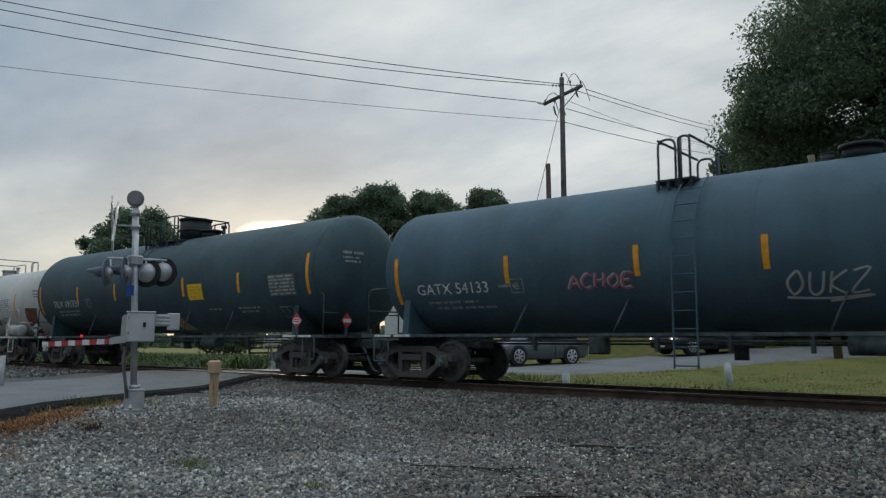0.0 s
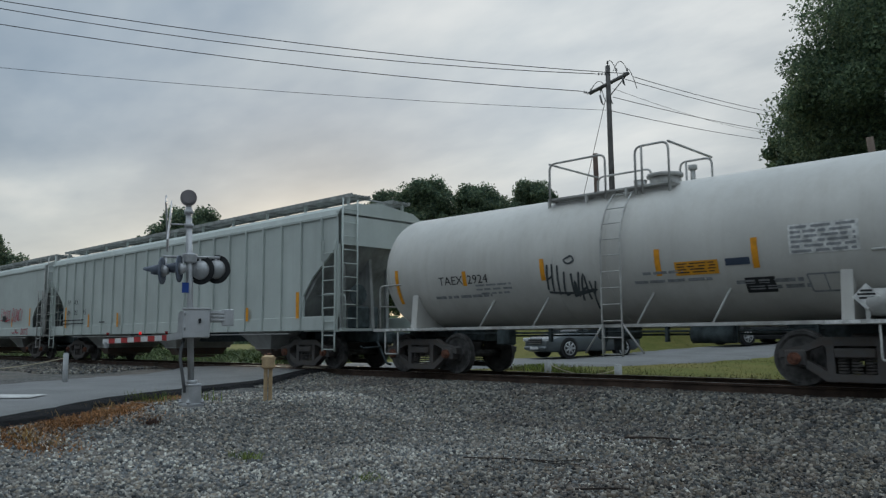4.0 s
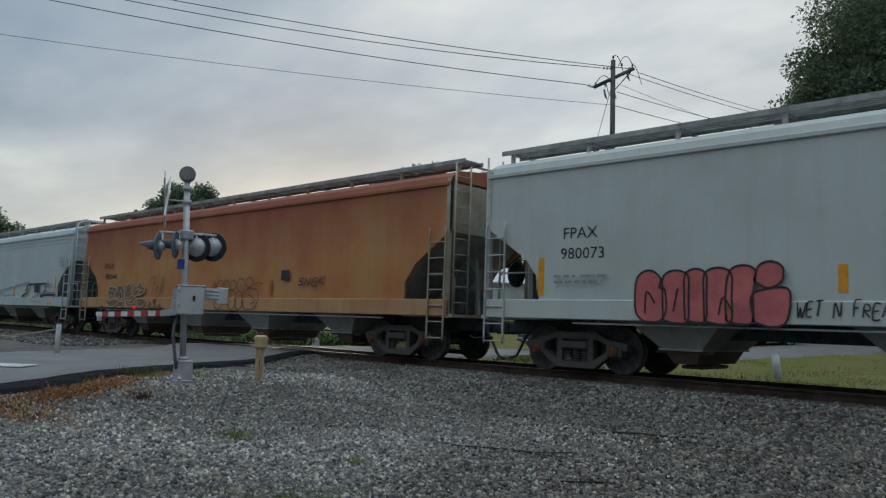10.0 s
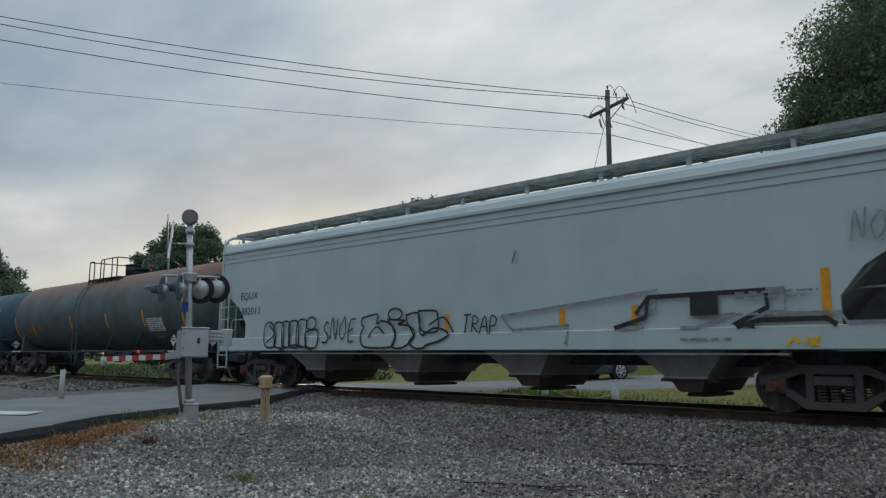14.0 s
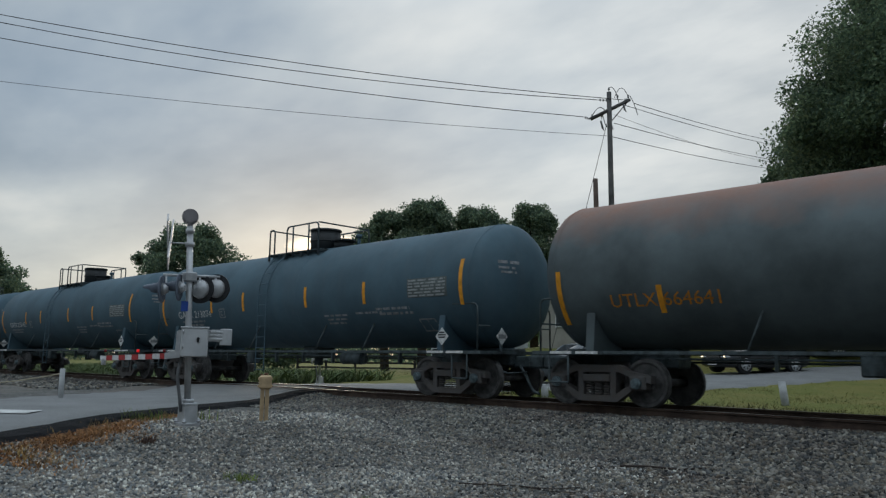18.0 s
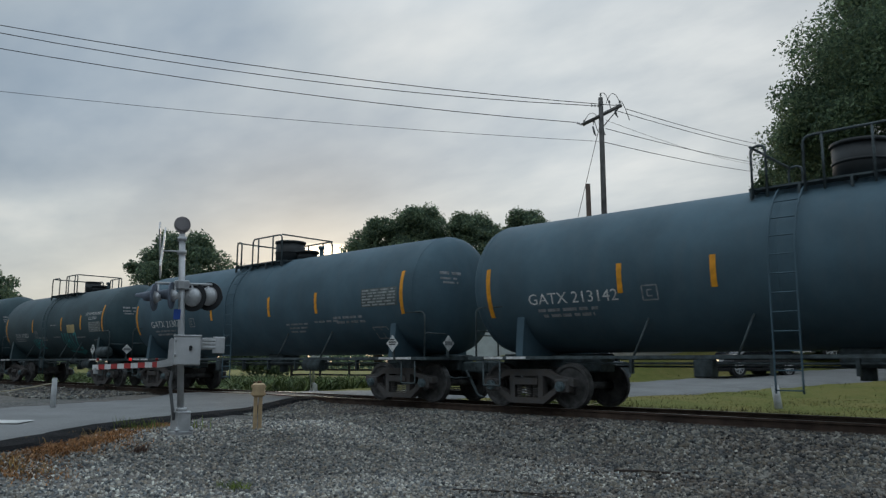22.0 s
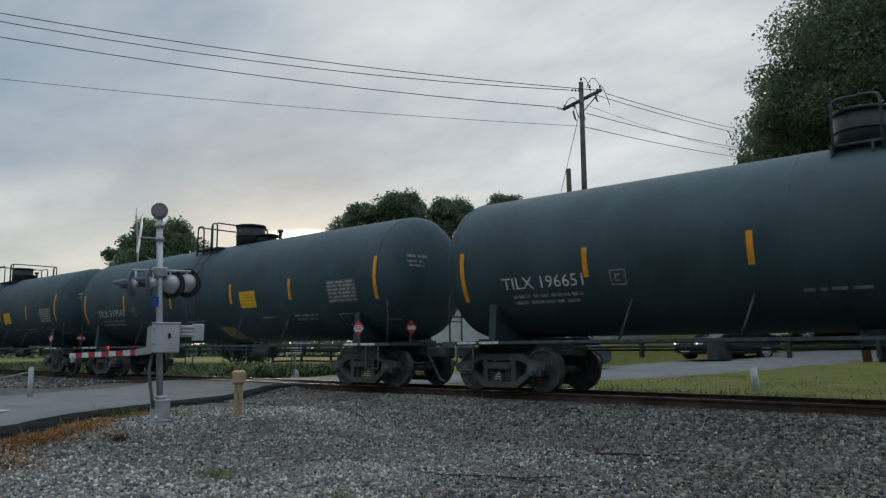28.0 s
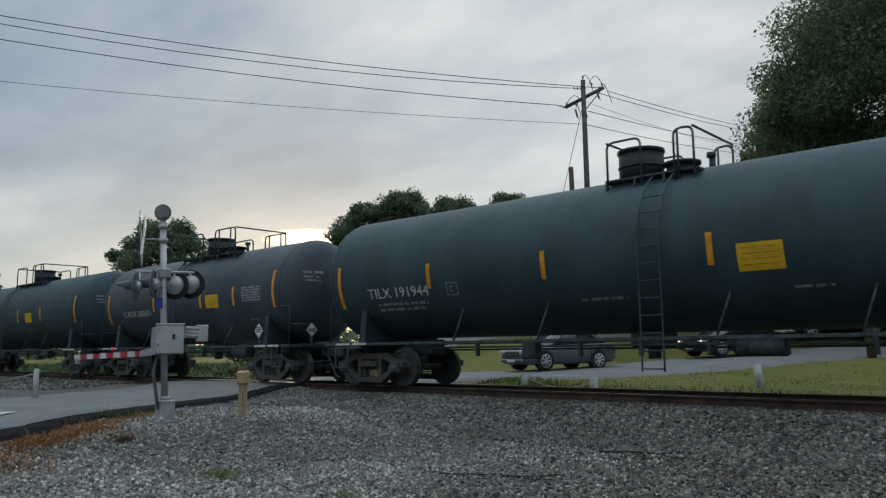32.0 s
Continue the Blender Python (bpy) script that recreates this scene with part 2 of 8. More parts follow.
def finish(bm, name, material):
    bmesh.ops.recalc_face_normals(bm, faces=bm.faces)
    me = bpy.data.meshes.new(name)
    bm.to_mesh(me)
    bm.free()
    for m in material if isinstance(material, (list, tuple)) else (material,):
        me.materials.append(m)
    return me


def part(name, bm, material, parent=None, label="", at=None):
    """One mesh object under a thing or a part."""
    ob = new(name, bm if isinstance(bm, bpy.types.Mesh) else finish(bm, name, material))
    ob.parent = parent
    if at is not None:
        ob.matrix_basis = at
    if label:
        tagged(ob, label)
    return ob


def thing(name, label, category, at=None, group="", kind=""):
    ob = tagged(new(name), label, category, group, kind)
    if at is not None:
        ob.matrix_basis = at
    return ob


def mesh_from(name, verts, faces, material, smooth=False):
    me = bpy.data.meshes.new(name)
    me.from_pydata(verts, [], faces)
    me.materials.append(material)
    if smooth:
        me.polygons.foreach_set("use_smooth", [True] * len(me.polygons))
    return me


CACHE = {}


def cached(key, maker, material):
    if key not in CACHE:
        bm = bmesh.new()
        maker(bm)
        CACHE[key] = finish(bm, key, material)
    return CACHE[key]


def letters(text, size, bend=None):
    """Flat lettering as vertices and faces: x along the line from 0, z up; bend maps (x, z) to a place."""
    cu = bpy.data.curves.new("lettering", "FONT")
    cu.body, cu.size, cu.resolution_u = text, size, 2
    ob = bpy.data.objects.new("lettering", cu)
    scene.collection.objects.link(ob)
    bpy.context.view_layer.update()
    me = bpy.data.meshes.new_from_object(ob.evaluated_get(bpy.context.evaluated_depsgraph_get()))
    vs = [(v.co.x, v.co.y) for v in me.vertices]
    fs = [tuple(p.vertices) for p in me.polygons]
    bpy.data.objects.remove(ob)
    bpy.data.curves.remove(cu)
    bpy.data.meshes.remove(me)
    return vs, fs

# ---- the train ----
TRACK_Y = 14.2
SPEEDS = [(0, 7.55), (3.5, 7.6), (9, 7.6), (13, 7.66), (18.5, 7.78), (22.5, 7.9), (28.5, 8.05), (32, 8.12)]


def rolled(t):
    """Metres that the train has gone at t seconds."""
    ts = np.arange(0, t + 1e-6, 0.05)
    vs = np.interp(ts, *zip(*SPEEDS))
    return float(((vs[1:] + vs[:-1]) / 2 * 0.05).sum()) if len(ts) > 1 else 0.0


ROLLED = [(0.5 * i, rolled(0.5 * i)) for i in range(65)]
WHEEL_R = 0.457
TRAIN, WHEELSETS = [], []

M_STEEL = paint("dark_cast_steel", (0.098, 0.095, 0.094), 0.75, 0.1, 0.3, 6.0, 0.15, 0.5, 90, other=(0.095, 0.08, 0.072))
M_WHEEL = paint("wheel_steel", (0.108, 0.104, 0.102), 0.65, 0.15, 0.3, 5.0, 0.12, 0.3, 80)
M_RUSTY = paint("rusty_bearing", (0.20, 0.085, 0.055), 0.8, 0.1, 0.3, 14.0, 0.2, 0.4, 90)
M_CAP = paint("blue_bearing_cap", (0.13, 0.175, 0.19), 0.6, 0.1, 0.25, 18.0, 0.1)
M_TREAD = paint("worn_tread", (0.30, 0.29, 0.28), 0.35, 0.9, 0.1, 9.0, 0.06)
M_YELLOW = paint("reflective_yellow", (0.80, 0.335, 0.02), 0.45, 0.0, 0.12, 7.0, 0.06)
M_PLACARD_Y = paint("placard_yellow", (0.80, 0.47, 0.02), 0.5, 0.0, 0.08, 5.0, 0.05)
M_WHITE = paint("stencil_white", (0.74, 0.74, 0.72), 0.6, 0.0, 0.2, 9.0, 0.1)
M_DIM = paint("faded_stencil", (0.30, 0.31, 0.315), 0.65, 0.0, 0.25, 9.0, 0.1)
M_INK = paint("stencil_black", (0.03, 0.03, 0.033), 0.6, 0.0, 0.2, 9.0, 0.1)
M_GREYINK = paint("stencil_grey", (0.30, 0.31, 0.32), 0.6, 0.0, 0.2, 9.0, 0.1)
M_ORANGE_INK = paint("stencil_orange", (0.55, 0.21, 0.02), 0.6, 0.0, 0.2, 9.0, 0.1)
M_RED = paint("placard_red", (0.55, 0.045, 0.05), 0.5, 0.0, 0.1, 9.0, 0.05)
M_TANK_BLUE = paint("blue_black_tank", (0.072, 0.124, 0.155), 0.62, 0.0, 0.12, 0.8, 0.08, 0.05, 30, spec=0.22, streak=0.2, streak_col=(0.12, 0.14, 0.15))
M_TANK_BLACK = paint("black_tank", (0.043, 0.078, 0.090), 0.52, 0.0, 0.15, 0.8, 0.08, 0.04, 30, spec=0.28, streak=0.22, streak_col=(0.075, 0.105, 0.115))
M_TANK_DULL = paint("dull_black_tank", (0.056, 0.078, 0.097), 0.5, 0.0, 0.2, 0.8, 0.08, 0.05, 30, streak=0.30, streak_col=(0.075, 0.06, 0.05))
M_TANK_WHITE = paint("white_tank", (0.57, 0.56, 0.525), 0.5, 0.0, 0.06, 0.7, 0.05, 0.04, 30, streak=0.30, streak_col=(0.38, 0.355, 0.31))
M_GRIME = paint("dark_gear", (0.072, 0.094, 0.100), 0.65, 0.05, 0.3, 5.0, 0.12, 0.2, 60)
M_GEAR_WHITE = paint("white_gear", (0.50, 0.50, 0.48), 0.6, 0.0, 0.15, 4.0, 0.08, streak=0.35)
M_HOP_GREY = paint("grey_white_hopper", (0.50, 0.545, 0.515), 0.55, 0.0, 0.06, 0.6, 0.05, 0.03, 20, streak=0.30, streak_col=(0.36, 0.38, 0.36))
M_HOP_PALE = paint("pale_blue_hopper", (0.475, 0.545, 0.555), 0.5, 0.0, 0.05, 0.6, 0.04, 0.03, 20, streak=0.18, streak_col=(0.36, 0.38, 0.39))
M_HOP_RUST = paint("rust_orange_hopper", (0.44, 0.165, 0.055), 0.7, 0.0, 0.2, 0.75, 0.12, 0.12, 40, other=(0.47, 0.25, 0.10), streak=0.32, streak_col=(0.31, 0.10, 0.05))
M_HOP_SILL = paint("rusty_cream_sill", (0.46, 0.29, 0.15), 0.7, 0.0, 0.2, 1.1, 0.12, 0.08, 40, other=(0.43, 0.22, 0.10), streak=0.35, streak_col=(0.24, 0.10, 0.05))
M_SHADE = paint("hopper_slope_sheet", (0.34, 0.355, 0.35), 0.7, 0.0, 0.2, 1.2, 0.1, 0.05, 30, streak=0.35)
M_BAY = paint("grey_bay_sheet", (0.36, 0.365, 0.355), 0.7, 0.0, 0.12, 1.2, 0.1, 0.05, 30, streak=0.35, streak_col=(0.17, 0.15, 0.13))
M_PANEL = paint("dark_print_field", (0.115, 0.135, 0.13), 0.6, 0.0, 0.2, 3.0, 0.1)
M_END = paint("dirty_cream_end", (0.40, 0.385, 0.32), 0.7, 0.0, 0.15, 1.5, 0.12, 0.06, 40, other=(0.30, 0.24, 0.17), streak=0.4, streak_col=(0.20, 0.14, 0.09))
M_OUTLET = paint("rusty_outlet", (0.15, 0.085, 0.065), 0.8, 0.1, 0.3, 9.0, 0.2, 0.4, 60, other=(0.12, 0.11, 0.10))
M_DOME = paint("sooty_black", (0.022, 0.026, 0.028), 0.6, 0.0, 0.2, 4.0, 0.1)
M_PRINT = paint("print_grey", (0.36, 0.38, 0.37), 0.6, 0.0, 0.2, 9.0, 0.1)
M_WALKWAY = paint("weathered_walkway", (0.34, 0.355, 0.34), 0.75, 0.0, 0.2, 3.0, 0.12, 0.2, 60)


def rusty_tank():
    """Grey-black paint that has rusted along the top."""
    m = paint("rust_topped_tank", (0.105, 0.132, 0.138), 0.6, 0.0, 0.2, 0.8, 0.08, 0.06, 30)
    n = m.node_tree
    b = next(x for x in n.nodes if x.type == "BSDF_PRINCIPLED")
    col = b.inputs["Base Color"].links[0].from_socket
    tc = n.nodes.new("ShaderNodeTexCoord")
    sep = n.nodes.new("ShaderNodeSeparateXYZ")
    n.links.new(tc.outputs["Object"], sep.inputs[0])
    no = n.nodes.new("ShaderNodeTexNoise")
    no.inputs["Scale"].default_value, no.inputs["Detail"].default_value = 1.4, 6
    n.links.new(tc.outputs["Object"], no.inputs["Vector"])
    ad = n.nodes.new("ShaderNodeMath")
    ad.operation = "MULTIPLY_ADD"
    ad.inputs[1].default_value, ad.inputs[2].default_value = 1.1, -0.55
    n.links.new(no.outputs["Fac"], ad.inputs[0])
    su = n.nodes.new("ShaderNodeMath")
    su.operation = "ADD"
    n.links.new(sep.outputs["Z"], su.inputs[0])
    n.links.new(ad.outputs[0], su.inputs[1])
    mr = n.nodes.new("ShaderNodeMapRange")
    mr.inputs["From Min"].default_value, mr.inputs["From Max"].default_value = 3.1, 4.0
    n.links.new(su.outputs[0], mr.inputs["Value"])
    mx = n.nodes.new("ShaderNodeMix")
    mx.data_type = "RGBA"
    mx.inputs[7].default_value = (0.21, 0.10, 0.065, 1)
    n.links.new(mr.outputs[0], mx.inputs[0])
    n.links.new(col, mx.inputs[6])
    n.links.new(mx.outputs[2], b.inputs["Base Color"])
    return m


M_TANK_RUST = rusty_tank()


def rust_bleed(m, z0, z1, tone, scale):
    """Mixes a second rust tone in above a ragged height."""
    n = m.node_tree
    b = next(x for x in n.nodes if x.type == "BSDF_PRINCIPLED")
    col = b.inputs["Base Color"].links[0].from_socket
    tc = n.nodes.new("ShaderNodeTexCoord")
    sep = n.nodes.new("ShaderNodeSeparateXYZ")
    n.links.new(tc.outputs["Object"], sep.inputs[0])
    mp = n.nodes.new("ShaderNodeMapping")
    mp.inputs["Scale"].default_value = (1.0, 1.0, 0.35)
    n.links.new(tc.outputs["Object"], mp.inputs[0])
    no = n.nodes.new("ShaderNodeTexNoise")
    no.inputs["Scale"].default_value, no.inputs["Detail"].default_value = scale, 7
    n.links.new(mp.outputs[0], no.inputs["Vector"])
    ad = n.nodes.new("ShaderNodeMath")
    ad.operation = "MULTIPLY_ADD"
    ad.inputs[1].default_value = 3.2
    n.links.new(no.outputs["Fac"], ad.inputs[0])
    n.links.new(sep.outputs["Z"], ad.inputs[2])
    mr = n.nodes.new("ShaderNodeMapRange")
    mr.inputs["From Min"].default_value, mr.inputs["From Max"].default_value = z0 + 1.6, z1 + 1.6
    n.links.new(ad.outputs[0], mr.inputs["Value"])
    mx = n.nodes.new("ShaderNodeMix")
    mx.data_type = "RGBA"
    mx.inputs[7].default_value = (*tone, 1)
    n.links.new(mr.outputs[0], mx.inputs[0])
    n.links.new(col, mx.inputs[6])
    n.links.new(mx.outputs[2], b.inputs["Base Color"])


rust_bleed(M_HOP_RUST, 2.6, 4.2, (0.28, 0.085, 0.05), 0.55)


def on_tank(r, cz, off=0.008):
    return lambda x, z: (x, -math.sqrt(max(0.0, (r + off) ** 2 - (z - cz) ** 2)), z)


def on_side(y=-1.5, off=0.008):
    return lambda x, z: (x, y - off, z)


def patch(name, x0, x1, z0, z1, surf, material, parent, label="", nz=4, nx=1, lean=0.0):
    vs, fs = [], []
    for i in range(nx + 1):
        for j in range(nz + 1):
            z = z0 + (z1 - z0) * j / nz
            vs.append(surf(x0 + (x1 - x0) * i / nx + lean * (z - z0), z))
    for i in range(nx):
        for j in range(nz):
            a = i * (nz + 1) + j
            fs.append((a, a + nz + 1, a + nz + 2, a + 1))
    return part(name, mesh_from(name, vs, fs, material), None, parent, label)


def written(text, x, z, size, surf, material, parent, name="reporting_mark", label="", squeeze=1.0):
    vs, fs = letters(text, size)
    w = max(v[0] for v in vs)
    me = mesh_from(name, [surf(x + (a - w / 2) * squeeze, z + b) for a, b in vs], fs, material)
    return part(name, me, None, parent, label)


def stencil(rows, surf, material, parent, name="stencil_block", label="", seed=1):
    """Rows of small unreadable print as broken bars: x0, x1, z, height."""
    rnd = random.Random(seed)
    vs, fs = [], []
    for x0, x1, z, h in rows:
        x = x0
        while x < x1:
            w = min(rnd.uniform(0.10, 0.34), x1 - x)
            k = len(vs)
            vs += [surf(x, z), surf(x + w, z), surf(x + w, z + h), surf(x, z + h)]
            fs.append((k, k + 1, k + 2, k + 3))
            x += w + rnd.uniform(0.03, 0.08)
    ob = part(name, mesh_from(name, vs, fs, material), None, parent, label)
    ob["kind"] = "stuff"
    return ob


def smooth_line(pts, n=5):
    """A flowing line through the points."""
    out = []
    P = [pts[0]] + list(pts) + [pts[-1]]
    for a, b, c, d in zip(P, P[1:], P[2:], P[3:]):
        for i in range(n):
            t = i / n
            out.append(tuple(0.5 * (2 * b[k] + (c[k] - a[k]) * t + (2 * a[k] - 5 * b[k] + 4 * c[k] - d[k]) * t * t + (3 * b[k] - a[k] - 3 * c[k] + d[k]) * t ** 3) for k in (0, 1)))
    out.append(tuple(pts[-1]))
    return out


def ribbon(vs, fs, pts, width, surf):
    k0 = len(vs)
    for i, p in enumerate(pts):
        q0, q1 = pts[max(0, i - 1)], pts[min(len(pts) - 1, i + 1)]
        dx, dz = q1[0] - q0[0], q1[1] - q0[1]
        d = math.hypot(dx, dz) or 1.0
        nx, nz = -dz / d * width / 2, dx / d * width / 2
        vs += [surf(p[0] + nx, p[1] + nz), surf(p[0] - nx, p[1] - nz)]
    for i in range(len(pts) - 1):
        k = k0 + 2 * i
        fs.append((k, k + 1, k + 3, k + 2))


def scrawl(name, x0, x1, z0, z1, count, width, surf, material, parent, label, seed, slant=0.2, tail=True):
    """A quick sprayed tag: a row of looping strokes with an underline."""
    rnd = random.Random(seed)
    vs, fs = [], []
    step = (x1 - x0) / count
    h = z1 - z0
    for i in range(count):
        cx = x0 + (i + 0.5) * step
        pts = []
        for j in range(rnd.randint(4, 6)):
            zz = z0 + h * rnd.choice((0.02, 0.15, 0.5, 0.85, 1.0))
            pts.append((cx + rnd.uniform(-0.55, 0.55) * step + slant * (zz - z0), zz))
        ribbon(vs, fs, smooth_line(pts, 5), width * rnd.uniform(0.8, 1.2), surf)
    if tail:
        ribbon(vs, fs, smooth_line([(x0 + 0.1 * step, z0 - 0.12 * h), (x0 + step * count * 0.4, z0 - 0.24 * h), (x1, z0 - 0.06 * h), (x0 + step * count * 0.5, z0 - 0.3 * h)]), width, surf)
    return part(name, mesh_from(name, vs, fs, material), None, parent, label)


PEN = {
    "A": [[(0, 0), (0.45, 1), (0.9, 0)], [(0.15, 0.4), (0.8, 0.42)]], "B": [[(0.1, 0), (0.1, 1), (0.6, 0.9), (0.55, 0.6), (0.15, 0.52)], [(0.15, 0.52), (0.75, 0.4), (0.65, 0.05), (0.1, 0)]],
    "C": [[(0.8, 0.85), (0.4, 1), (0.05, 0.55), (0.3, 0.03), (0.8, 0.15)]], "D": [[(0.1, 0), (0.1, 1), (0.75, 0.7), (0.7, 0.2), (0.1, 0)]], "E": [[(0.8, 1), (0.15, 0.95), (0.1, 0.05), (0.8, 0)], [(0.12, 0.5), (0.65, 0.55)]],
    "F": [[(0.8, 1), (0.15, 0.95), (0.1, 0)], [(0.12, 0.5), (0.6, 0.55)]], "H": [[(0.1, 1), (0.05, 0)], [(0.75, 1), (0.7, 0)], [(0.05, 0.45), (0.72, 0.55)]], "I": [[(0.4, 1), (0.35, 0)]],
    "K": [[(0.1, 1), (0.08, 0)], [(0.75, 1), (0.1, 0.45), (0.8, 0)]], "L": [[(0.15, 1), (0.08, 0.03), (0.75, 0.05)]], "M": [[(0, 0), (0.15, 1), (0.45, 0.35), (0.75, 1), (0.9, 0)]], "N": [[(0.05, 0), (0.1, 1), (0.7, 0.05), (0.75, 1)]],
    "O": [[(0.45, 1), (0.05, 0.55), (0.35, 0.02), (0.8, 0.4), (0.6, 0.95), (0.4, 1)]], "P": [[(0.1, 0), (0.12, 1), (0.75, 0.85), (0.6, 0.5), (0.12, 0.45)]], "R": [[(0.1, 0), (0.12, 1), (0.7, 0.85), (0.6, 0.52), (0.12, 0.48), (0.8, 0)]],
    "S": [[(0.75, 0.9), (0.3, 1), (0.15, 0.65), (0.7, 0.4), (0.6, 0.05), (0.1, 0.08)]], "T": [[(0, 0.97), (0.85, 1)], [(0.42, 1), (0.38, 0)]], "U": [[(0.1, 1), (0.1, 0.2), (0.4, 0), (0.7, 0.25), (0.75, 1)]], "V": [[(0.05, 1), (0.4, 0), (0.85, 1)]],
    "W": [[(0, 1), (0.2, 0), (0.45, 0.65), (0.65, 0), (0.95, 1)]], "Y": [[(0.05, 1), (0.4, 0.5), (0.8, 1)], [(0.4, 0.5), (0.3, -0.1)]], "Z": [[(0.05, 0.95), (0.8, 1), (0.05, 0.03), (0.85, 0.05)]],
    "0": [[(0.4, 1), (0.08, 0.5), (0.4, 0), (0.72, 0.5), (0.4, 1)]], "1": [[(0.2, 0.8), (0.45, 1), (0.4, 0)]], "2": [[(0.1, 0.8), (0.45, 1), (0.7, 0.7), (0.05, 0.02), (0.8, 0.05)]], "8": [[(0.4, 0.5), (0.1, 0.8), (0.45, 1), (0.7, 0.78), (0.4, 0.5), (0.08, 0.2), (0.4, 0), (0.75, 0.22), (0.4, 0.5)]],
    "~": [[(-0.4, 0.1), (0.2, -0.12), (0.9, 0.12), (0.3, -0.05)]], " ": []}


def tag(text, x0, x1, z0, z1, width, surf, material, parent, label, slant=0.15, wild=0.06, seed=1, under=False, rise=0.0):
    """Hand-sprayed letters, each a flowing line of its own."""
    rnd = random.Random(seed)
    vs, fs = [], []
    step = (x1 - x0) / len(text)
    for i, ch in enumerate(text):
        dz, k = rnd.uniform(-wild, wild) * (z1 - z0), rnd.uniform(0.9, 1.1)
        for run in PEN[ch]:
            pts = [(x0 + i * step + (u * 0.98 + rnd.uniform(-wild, wild) * 0.5) * step + slant * v * (z1 - z0), z0 + dz + rise * i + (v * k + rnd.uniform(-wild, wild) * 0.5) * (z1 - z0)) for u, v in run]
            ribbon(vs, fs, smooth_line(pts, 4), width * rnd.uniform(0.85, 1.15), surf)
    if under:
        h = z1 - z0
        ribbon(vs, fs, smooth_line([(x0, z0 - 0.12 * h), ((x0 + x1) / 2, z0 - 0.2 * h), (x1, z0 - 0.1 * h), ((x0 + x1) / 2, z0 - 0.32 * h)]), width, surf)
    ob = part("graffiti", mesh_from("graffiti", vs, fs, material), None, parent, label)
    ob["kind"] = "stuff"
    return ob


